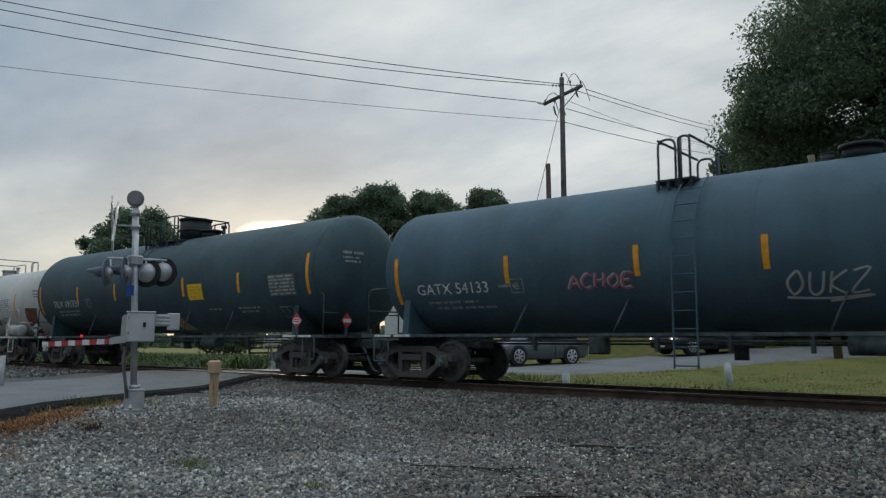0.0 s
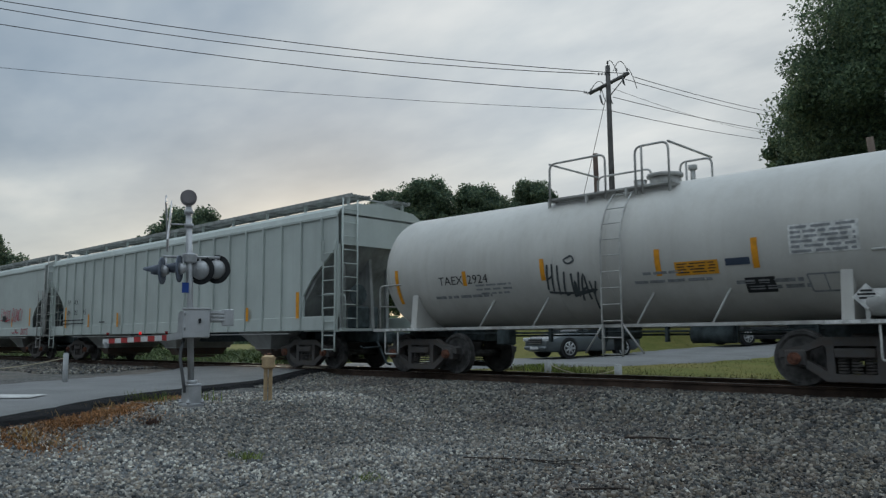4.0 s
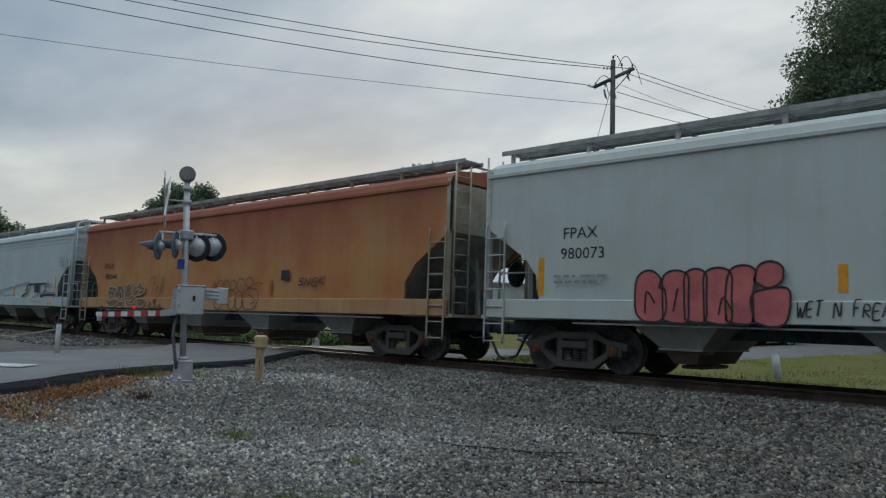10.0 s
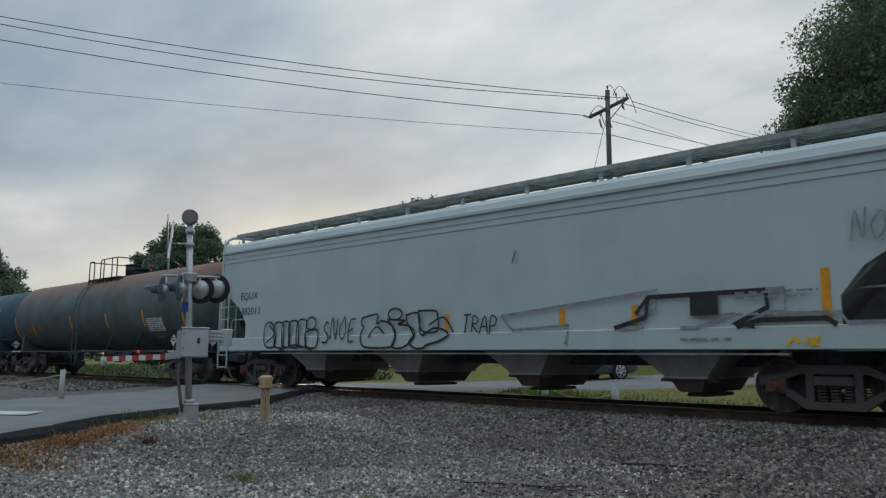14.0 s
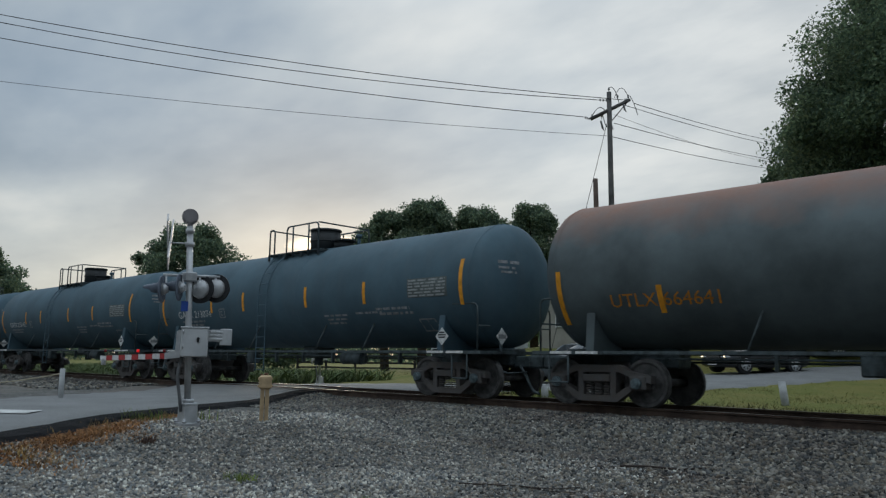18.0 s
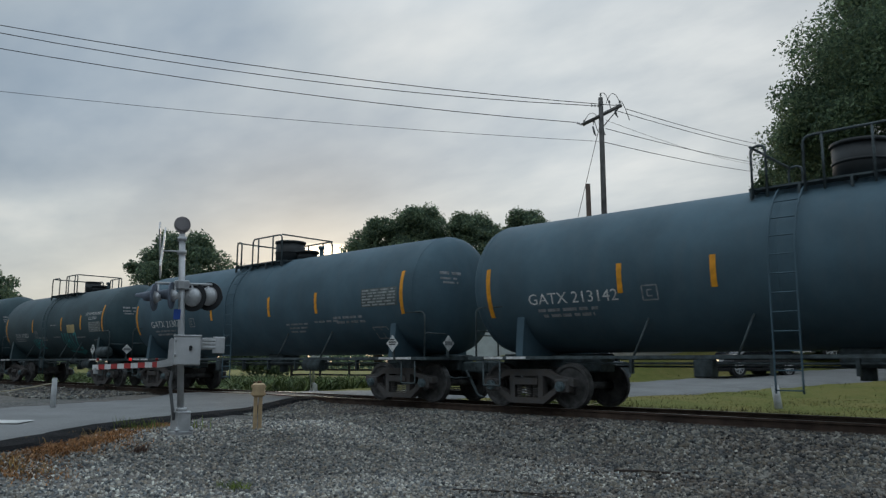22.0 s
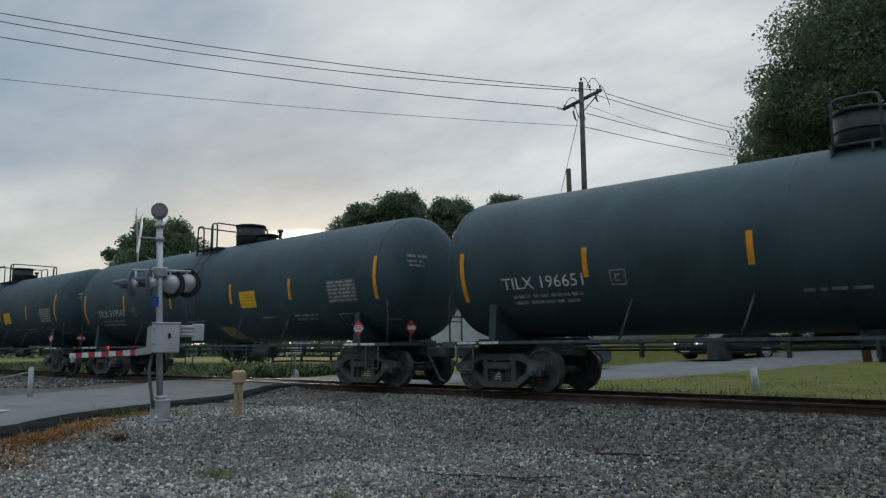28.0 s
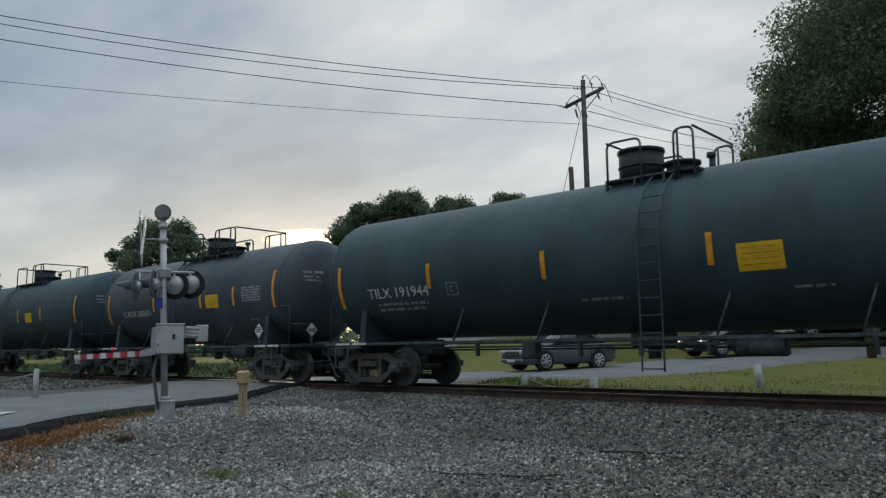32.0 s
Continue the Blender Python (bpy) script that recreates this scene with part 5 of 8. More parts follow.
    wild = [[(0.028, 0.368), (0.019, 0.632), (0.057, 0.816), (0.17, 0.789), (0.255, 0.726), (0.264, 0.632), (0.189, 0.579), (0.17, 0.368), (0.123, 0.526), (0.104, 0.342), (0.066, 0.526)],
            [(0.211, 0.474), (0.245, 0.737), (0.321, 0.868), (0.415, 0.763), (0.453, 0.579), (0.449, 0.368), (0.396, 0.358), (0.381, 0.579), (0.349, 0.658), (0.321, 0.553), (0.325, 0.379), (0.245, 0.379)],
            [(0.481, 0.763), (0.547, 0.921), (0.626, 0.737), (0.619, 0.411), (0.472, 0.411)],
            [(0.642, 0.605), (0.698, 0.789), (0.774, 0.842), (0.83, 0.984), (0.868, 0.842), (0.953, 0.711), (0.906, 0.526), (0.792, 0.463), (0.679, 0.437), (0.638, 0.5)],
            [(-0.019, 0.316), (0.019, 0.105), (0.151, 0.016), (0.283, 0.132), (0.306, 0.274), (0.189, 0.326), (0.075, 0.263)],
            [(0.317, 0.042), (0.336, 0.221), (0.434, 0.195), (0.419, 0.021)],
            [(0.519, 0.263), (0.623, 0.263), (0.717, 0.421), (0.777, 0.263), (0.764, 0.079), (0.604, 0.042), (0.519, 0.132)],
            [(0.774, 0.342), (0.925, 0.326), (0.991, 0.211), (0.887, 0.042), (0.792, 0.079)]]
    shapes("graffiti", -7.5, -4.3, 1.06, 2.0, wild, at, paint("smoky_fill", (0.12, 0.095, 0.075), 0.75, vary=0.3, scale=2.2, other=(0.27, 0.14, 0.07)), pale, c, "worn smoky graffiti letters with pale outlines", 0.036,
           [[(0.047, 0.684), (0.151, 0.632), (0.179, 0.737)], [(0.66, 0.526), (0.736, 0.684), (0.849, 0.684), (0.925, 0.632)], [(0.698, 0.211), (0.745, 0.316), (0.736, 0.132)], [(0.849, 0.684), (0.792, 0.553), (0.849, 0.5)], [(0.547, 0.184), (0.66, 0.132), (0.717, 0.263)]])
    scrawl("graffiti", -4.2, -3.2, 1.45, 2.15, 3, 0.028, on_side(-1.585, 0.01), paint("faded_red_spray", (0.31, 0.10, 0.055), 0.7, vary=0.3), c, "faded red-brown sprayed scribble", 46, tail=False)
    def oval(x, z, a, b, n=9):
        return [(x + a * math.cos(2 * math.pi * i / n), z + b * math.sin(2 * math.pi * i / n)) for i in range(n)]
    bubbles = [oval(0.11, 0.30, 0.11, 0.31), oval(0.15, 0.74, 0.08, 0.21), oval(0.30, 0.70, 0.06, 0.26), oval(0.42, 0.32, 0.09, 0.33), oval(0.45, 0.78, 0.06, 0.17), oval(0.58, 0.30, 0.08, 0.31), oval(0.62, 0.78, 0.08, 0.22),
               [(0.70, 0.04), (0.66, 0.3), (0.70, 0.58), (0.85, 0.68), (0.98, 0.58), (0.99, 0.3), (0.92, 0.06), (0.80, 0.0)], oval(0.80, 0.86, 0.07, 0.16)]
    shapes("graffiti", 0.1, 2.57, 1.08, 2.0, bubbles, at, None, dim, c, "faded dark outline graffiti letters", 0.034,
           [[(0.05, 0.36), (0.12, 0.30), (0.05, 0.22)], [(0.12, 0.80), (0.15, 0.68), (0.19, 0.80)], [(0.60, 0.66), (0.63, 0.82)], [(0.76, 0.5), (0.86, 0.42), (0.92, 0.28), (0.82, 0.18)], [(0.88, 0.80), (1.0, 0.86), (1.08, 0.80)], [(0.36, 0.6), (0.42, 0.68)]])
    scrawl("graffiti", -4.2, -3.3, 1.13, 1.35, 4, 0.05, sf, dim, c, "faded dark sprayed tag", 43)
    tag("SNEK", 4.4, 5.6, 1.78, 1.98, 0.045, sf, dim, c, "faded dark sprayed tag", 0.3, 0.12, 44)
    patch("notice_plate", 3.62, 4.0, 1.92, 2.2, sf, M_INK, c, "black stencil panel", 1)
    for x in (-2.25, 0.05, 3.1):
        patch("reflector_strip", x - 0.07, x + 0.07, 1.5, 1.95, sf, paint("worn_orange_strip", (0.5, 0.17, 0.04), 0.6), c, "worn orange reflective strip", 1)
    c = make_hopper(-118.3, 9.6, "pale blue-white covered hopper car with outline graffiti", M_HOP_PALE, M_HOP_PALE, False,
                    [("EQUX", -8.05, 2.55, 0.28), ("882013", -7.95, 2.1, 0.28)], [(8.0, 1.5, 2.3), (3.1, 1.5, 1.85), (4.7, 1.5, 1.85), (0.0, 1.5, 1.85)], (-5.4, -1.8, 1.8, 5.4), (1.4, 2.95, 2.3), M_HOP_PALE)
    for z in (3.72, 3.86, 4.0):
        bm = bmesh.new()
        box(bm, -9.6, 9.6, -1.545, -1.53, z, z + 0.035)
        part("side_moulding", bm, M_HOP_PALE, c)
    sf = on_side(-1.585, 0.01)
    shapes("graffiti", -7.1, -4.6, 1.12, 1.9, fingers, at, None, M_INK, c, "black outline graffiti letters", 0.05, [[(0.05, 0.2), (0.2, 0.5), (0.1, 0.8)], [(0.3, -0.1), (0.6, 0.1), (0.9, -0.1)]])
    shapes("graffiti", -2.9, 0.1, 1.1, 1.95, block, at, None, M_INK, c, "black outline graffiti letters", 0.05, [[(0.1, 0.3), (0.2, 0.6), (0.3, 0.4)], [(0.8, 0.6), (0.95, 0.8), (1.05, 0.4)]])
    tag("SNOE", -4.5, -3.1, 1.3, 1.85, 0.04, on_side(-1.585, 0.01), M_INK, c, "dense black sprayed tag", 0.2, 0.14, 57)
    scrawl("graffiti", 7.4, 7.9, 1.1, 1.24, 3, 0.04, on_side(-1.585, 0.012), M_PLACARD_Y, c, "small yellow sprayed mark on the sill", 58, tail=False)
    tag("TRAP", 0.5, 1.5, 1.42, 1.78, 0.035, sf, M_INK, c, "small black sprayed tag", 0.15, 0.08, 53)
    vs, fs = [], []
    for run in ([(1.6, 1.75), (5.2, 2.1), (5.15, 1.75), (4.75, 1.7), (4.9, 1.45), (4.4, 1.42)], [(1.6, 1.75), (1.9, 1.45), (3.3, 1.52), (3.2, 1.15)], [(5.2, 1.98), (7.4, 2.02), (7.4, 1.65), (7.0, 1.65), (6.9, 1.45)], [(6.0, 1.92), (6.05, 1.62), (6.6, 1.65), (5.9, 1.42), (5.6, 1.42)], [(7.4, 1.62), (8.2, 1.6), (8.3, 1.45), (8.9, 1.45)]):
        ribbon(vs, fs, run, 0.06, sf)
    part("graffiti", mesh_from("graffiti", vs, fs, M_GREYINK), None, c, "long grey outline strokes")
    vs3, fs3 = [], []
    for run in ([(4.75, 1.68), (5.0, 1.98), (7.1, 2.0)], [(7.1, 2.0), (7.12, 1.72), (6.55, 1.45), (6.9, 1.42)], [(5.0, 1.98), (4.95, 1.62), (4.3, 1.44)], [(6.6, 1.42), (7.0, 1.52), (8.0, 1.52), (8.15, 1.42)]):
        ribbon(vs3, fs3, run, 0.085, on_side(-1.585, 0.012))
    part("graffiti", mesh_from("graffiti", vs3, fs3, M_INK), None, c, "thick black angular strokes")
    for s2 in (-1, 1):
        hand_rail(c, [(s2 * 9.62, -1.5, 1.05), (s2 * 9.62, -1.5, 4.62), (s2 * 9.62, 1.5, 4.62), (s2 * 9.62, 1.5, 1.05)], 0.045, M_HOP_PALE, "end_hoop", 0.5)
    tag("NOZ", 8.4, 9.2, 2.62, 3.12, 0.03, sf, M_GREYINK, c, "thin black sprayed tag", 0.1, 0.14, 54)
    patch("notice_plate", 5.8, 6.3, 1.62, 1.95, on_side(-1.585, 0.014), M_INK, c, "black stencil panel", 1)
    stencil([(6.6, 7.9, 1.95, 0.04), (6.6, 7.7, 1.87, 0.04), (6.6, 7.8, 1.6, 0.04), (5.6, 6.5, 1.2, 0.04)], on_side(-1.585, 0.014), M_GREYINK, c, "stencil_block", "small stencil print", 8)
    ribbon(vs2 := [], fs2 := [], [(2.0, 3.1), (1.9, 2.85)], 0.03, sf)
    part("scratch", mesh_from("scratch", vs2, fs2, M_INK), None, c)
    # dark tank cars behind
    c = make_tank_car(-138.3, 18.6, 1.52, 2.62, 8.0, M_TANK_RUST, "grey-black tank car rusted along its top", [("UTLX 664641", -5.72, 1.88, 0.32)],
                      end_bars(7.9, (-1.47, 1.96, 5.03), 2.2) + [(-5.75, 1.75, 2.25)], ink=M_ORANGE_INK, ladder_x=-0.6, top=(-1.18, -0.7, -0.08, 1.45), dome=0.65, dome_x=0.9, panel=(5.2, 6.4, 1.75, 2.2), diamonds=((7.3, 1.4, M_WHITE),))
    for mark, uc in (("GATX 213074", -155.8), ("GATX 213142", -172.25), ("GATX 213078", -188.52)):
        make_tank_car(uc, label="dark blue-grey tank car with white lettering", marks=[(mark, -4.86, 2.1, 0.29)], **({**gatx, "shell": 7.0, "bars": end_bars(6.92, (-3.75, -1.93, 1.18, 3.35), 2.5)[:1] + [(6.65, 2.08, 3.12)] + end_bars(6.92, (-3.75, -1.93, 1.18, 3.35), 2.5)[2:]} if uc < -180 else gatx))
    c = make_tank_car(-203.6, 13.3, 1.43, 2.55, 5.45, M_TANK_BLACK, "black tank car with teal graffiti and a tan notice plate", [("TCIX 175021", -3.31, 2.02, 0.24), ("SODIUM HYDROXIDE", 4.35, 2.76, 0.17), ("SOLUTION", 4.3, 2.58, 0.17)],
                      end_bars(5.2, (-1.95, 1.25, 3.2), 2.5), ladder_x=-0.3, top=(-1.27, -0.46, 0.27, 1.43), dome_x=0.75, panel=(3.95, 5.05, 2.1, 2.5), diamonds=((4.57, 1.42, M_WHITE),), dome=0.65,
                      fine=[(-4.2, -2.9, 1.95, 0.04), (-4.1, -2.9, 1.86, 0.04), (-1.4, -0.5, 1.95, 0.05), (-1.4, -0.5, 1.85, 0.05), (0.3, 1.0, 1.95, 0.05), (2.6, 3.5, 1.9, 0.05), (0.1, 0.8, 2.45, 0.05)])
    teal = paint("teal_spray", (0.06, 0.31, 0.31), 0.6)
    tag("UHZ", -2.1, -1.0, 1.55, 1.92, 0.06, on_tank(1.43, 2.55, 0.012), teal, c, "teal sprayed tag", 0.0, 0.12, 61)
    tag("UHIZ", 1.2, 2.7, 1.48, 2.12, 0.07, on_tank(1.43, 2.55, 0.012), teal, c, "teal sprayed tag", 0.0, 0.12, 62, True)
    patch("notice_plate", 1.85, 2.6, 2.12, 2.45, on_tank(1.43, 2.55), paint("tan_plate", (0.55, 0.42, 0.2), 0.6), c, "tan notice plate", 3)
    bm = bmesh.new()
    lathe_x(bm, [(4.75, 0.0), (4.75, 0.15), (4.82, 0.2), (5.5, 0.2), (5.56, 0.15), (5.56, 0.0)], 16, -1.25, 1.32)
    part("air_reservoir", bm, M_GRIME, c)
    make_tank_car(-219.4, label="black tank car with a yellow notice plate", marks=[("TILX 196651", -5.7, 2.1, 0.31)], **{**tilx, "diamonds": ()})
    longer = end_bars(7.68, (-4.65, -1.55, 1.85, 4.62), 2.52)
    make_tank_car(-237.75, label="black tank car with a yellow notice plate and red placard", marks=[("TILX 319543", -5.7, 2.1, 0.31)], **{**tilx, "bars": longer[:1] + [(7.93, 2.1, 3.14)] + longer[2:], "top": (-1.0, -0.65, -0.2, 0.12), "dome_x": 0.55, "ladder_x": -0.1, "tan": True})
    make_tank_car(-255.85, label="black tank car with a yellow notice plate and red placard", marks=[("TILX 191944", -5.7, 2.1, 0.31)], **tilx)
    make_tank_car(-271.4, 12.9, 1.46, 2.6, 5.2, M_TANK_DULL, "dull black tank car with a yellow notice plate", [("CAOX 300471", -2.9, 2.1, 0.26)], end_bars(4.95, (-1.7, 1.2, 3.0), 2.5),
                  yellow=(1.5, 2.2, 2.2, 2.6), panel=(3.4, 4.4, 2.3, 2.75), diamonds=((4.3, 1.45, M_WHITE),))
    make_tank_car(-286.1, 16.4, 1.5, 2.62, 7.1, M_TANK_BLACK, "black tank car far down the line", [], end_bars(6.9, (-3.7, 1.2, 3.6), 2.5), yellow=(2.0, 2.7, 2.2, 2.6))
    make_tank_car(-302.6, 16.4, 1.5, 2.62, 7.1, M_TANK_DULL, "black tank car far down the line", [], end_bars(6.9, (-3.7, 1.2, 3.6), 2.5))


build_train()

# ---- ground ----
def smooth(a, b, v):
    t = np.clip((v - a) / (b - a), 0, 1)
    return t * t * (3 - 2 * t)


ROAD = [(-3, -14), (-9.6, -3.6), (-13.65, 1.7), (-16.0, 4.3), (-18.7, 9.0), (-19.9, 11.5), (-20.6, 14.2), (-20.2, 17.0), (-18.6, 20.2), (-14.8, 25.3), (-13.3, 29.3), (-11.5, 33.4), (-9.4, 36.6), (-5.4, 39.2), (2, 42.3), (30, 52.0), (90, 76)]


def road_line(n=14):
    """The road's middle line, its sideways direction and its half width."""
    p = [np.array(q, float) for q in ROAD]
    p = [2 * p[0] - p[1]] + p + [2 * p[-1] - p[-2]]
    out = []
    for a, b, c, d in zip(p, p[1:], p[2:], p[3:]):
        for i in range(n):
            t = i / n
            out.append(0.5 * (2 * b + (c - a) * t + (2 * a - 5 * b + 4 * c - d) * t * t + (3 * b - a - 3 * c + d) * t ** 3))
    return np.array(out)


LINE = road_line()
HALF_ROAD = 2.85


def road_distance(x, y):
    d = np.full(np.shape(x), 1e9)
    for px, py in LINE[::3]:
        d = np.minimum(d, np.hypot(x - px, y - py))
    return d


RISE = ((14.2, 17.0, 22.0, 25.0, 28.0, 34.0, 36.5, 43.0, 52.0, 66.0), (-0.012, -0.07, -0.06, 0.03, 0.13, 0.43, 0.58, 1.05, 1.5, 1.8))


def road_z(x, y):
    """Level with the rails at the crossing, a little lower on the near side, climbing beyond the track."""
    near = smooth(3.5, 1.2, np.abs(y - TRACK_Y))
    return np.where(y < TRACK_Y, -0.16 * (1 - near) - 0.012 * near, np.interp(y, *RISE))


def ground_z(x, y):
    x, y = np.asarray(x, float), np.asarray(y, float)
    left = smooth(-7.5, -12.5, x)
    near = -0.62 * (1 - left) - 0.27 * left
    near = near + 0.10 * smooth(9.0, 12.0, y) * (1 - left)
    field = smooth(-27.0, -35.0, x)
    d = road_distance(x, y)
    far = (np.interp(y, *RISE) - 0.30) * (1 - field) - 0.42 * field
    far = far - 0.22 * np.exp(-((y - 18.4) / 1.5) ** 2)
    # the house stands on a bank west of the road
    west = smooth(-13.0, -17.5, x - 0.40 * (y - 34))
    far = far + 1.25 * west * (1 - field) * smooth(27.5, 34.5, y) * smooth(4.0, 8.5, d)
    side = smooth(12.6, 15.8, y)
    base = near * (1 - side) + far * side
    bed = smooth(3.3, 1.75, np.abs(y - TRACK_Y))
    z = base * (1 - bed) - 0.185 * bed
    reach = np.where(y > 17.5, 3.4, 1.3)
    corridor = 1 - smooth(0.1, 1.0, (d - HALF_ROAD) / reach)
    return z * (1 - corridor) + (road_z(x, y) - 0.10) * corridor


def wave(x, y):
    return 0.025 * np.sin(1.7 * x + 0.6 * y) * np.sin(1.3 * y - 0.4 * x) + 0.012 * np.sin(5.1 * x) * np.sin(4.3 * y + 1)


M_STONE = paint("crushed_stone", (0.32, 0.315, 0.295), 0.85, 0.0, 0.1, 0.35, 0.2, 0.4, 60, other=(0.155, 0.145, 0.13), random_tint=0.8)
M_DIRTY = paint("dirty_stone", (0.172, 0.165, 0.143), 0.88, 0.0, 0.1, 0.6, 0.2, 0.4, 60, other=(0.10, 0.085, 0.075), random_tint=0.9)
M_BALLAST = paint("dark_ballast", (0.162, 0.162, 0.148), 0.88, 0.0, 0.1, 0.45, 0.2, 0.4, 60, other=(0.10, 0.09, 0.082), random_tint=0.8)
M_ASPHALT = paint("worn_asphalt", (0.21, 0.212, 0.21), 0.85, 0.0, 0.12, 0.7, 0.2, 0.5, 160, other=(0.165, 0.167, 0.165))
M_TAR = paint("fresh_tar_edge", (0.018, 0.018, 0.019), 0.9, 0.0, 0.2, 3.0, 0.2, 0.9, 60, spec=0.1)
M_BLADE = paint("grass_blades", (0.11, 0.13, 0.035), 0.8, 0.0, 0.2, 0.8, 0.2, other=(0.17, 0.135, 0.05), random_tint=0.45)
M_DRY = paint("dry_weeds", (0.33, 0.165, 0.07), 0.9, 0.0, 0.2, 1.2, 0.2, other=(0.25, 0.125, 0.055), random_tint=0.5)
M_WEED = paint("green_weeds", (0.15, 0.20, 0.04), 0.8, 0.0, 0.2, 2.0, 0.2, random_tint=0.4)
M_RAIL = paint("brown_rail", (0.085, 0.056, 0.042), 0.8, 0.2, 0.25, 2.5, 0.2, 0.4, 70)
M_TIE = paint("creosote_wood", (0.055, 0.045, 0.04), 0.9, 0.0, 0.3, 5.0, 0.25, 0.8, 40, random_tint=0.35)
M_ROADPAINT = paint("worn_road_paint", (0.62, 0.62, 0.60), 0.8, 0.0, 0.2, 3.0, 0.25, 0.3, 60)


def ground_material():
    """Gravel on the near side, grass on the far side, meeting along the track bed."""
    m = bpy.data.materials.new("ground_cover")
    m.use_nodes = True
    n = Nodes(m.node_tree)
    out = n.add("ShaderNodeOutputMaterial")
    b = n.add("ShaderNodeBsdfPrincipled", Roughness=0.92)
    b.inputs["Specular IOR Level"].default_value = 0.2
    n.link(b.outputs[0], out.inputs[0])
    tc = n.add("ShaderNodeTexCoord")
    v = tc.outputs["Object"]
    sep = n.add("ShaderNodeSeparateXYZ")
    n.link(v, sep.inputs[0])
    big, mid, fine = n.noise(v, 0.35, 5), n.noise(v, 2.5, 5), n.noise(v, 26, 4, 0.7)
    gravel = n.mix(n.ramp(mid, [(0.35, 0.0), (0.7, 1.0)]), (0.10, 0.098, 0.092), (0.16, 0.158, 0.148))
    vor = n.add("ShaderNodeTexVoronoi", Scale=28.0)
    n.link(v, vor.inputs["Vector"])
    gravel = n.mix(0.75, gravel, n.ramp(vor.outputs["Color"], [(0.1, 0.25), (0.9, 1.5)]), "MULTIPLY")
    dirt = n.mix(n.ramp(big, [(0.45, 0.0), (0.6, 0.5)]), gravel, (0.20, 0.175, 0.15))
    grass = n.mix(n.ramp(mid, [(0.3, 0.0), (0.7, 1.0)]), (0.115, 0.13, 0.032), (0.175, 0.175, 0.05))
    grass = n.mix(n.math("MULTIPLY", n.ramp(big, [(0.42, 0.0), (0.68, 1.0)]), 0.7), grass, (0.25, 0.20, 0.075))
    grass = n.mix(n.ramp(fine, [(0.3, 0.35), (0.7, 0.0)]), grass, (0.06, 0.07, 0.02))
    edge = n.math("ADD", sep.outputs["Y"], n.math("MULTIPLY_ADD", mid, 1.6, -0.8))
    mr = n.add("ShaderNodeMapRange")
    mr.inputs["From Min"].default_value, mr.inputs["From Max"].default_value = 16.3, 17.0
    n.link(edge, mr.inputs["Value"])
    n.link(n.mix(mr.outputs[0], dirt, grass), b.inputs["Base Color"])
    bp = n.add("ShaderNodeBump", Strength=0.8, Distance=0.03)
    n.link(fine, bp.inputs["Height"])
    n.link(bp.outputs[0], b.inputs["Normal"])
    return m


def build_ground():
    xs = np.concatenate([np.linspace(-1800, -80, 14), np.linspace(-70, -30, 28), np.linspace(-29.4, 8, 125), np.linspace(10, 60, 20), np.linspace(90, 1800, 12)])
    ys = np.concatenate([np.linspace(-1800, -40, 10), np.linspace(-30, 0, 16), np.linspace(0.4, 22, 110), np.linspace(22.6, 60, 50), np.linspace(66, 130, 12), np.linspace(170, 1800, 10)])
    gx, gy = np.meshgrid(xs, ys, indexing="ij")
    gz = ground_z(gx, gy) + np.where(np.abs(gy - TRACK_Y) < 2.2, 0.3, 1.0) * wave(gx, gy)
    n, m = len(xs), len(ys)
    vs = np.stack([gx, gy, gz], -1).reshape(-1, 3)
    fs = [(i * m + j, (i + 1) * m + j, (i + 1) * m + j + 1, i * m + j + 1) for i in range(n - 1) for j in range(m - 1)]
    g = new("ground", mesh_from("ground", vs.tolist(), fs, ground_material(), True))
    tagged(g, "grey gravel lot beside the track, rough grass beyond", "ground", kind="structure")


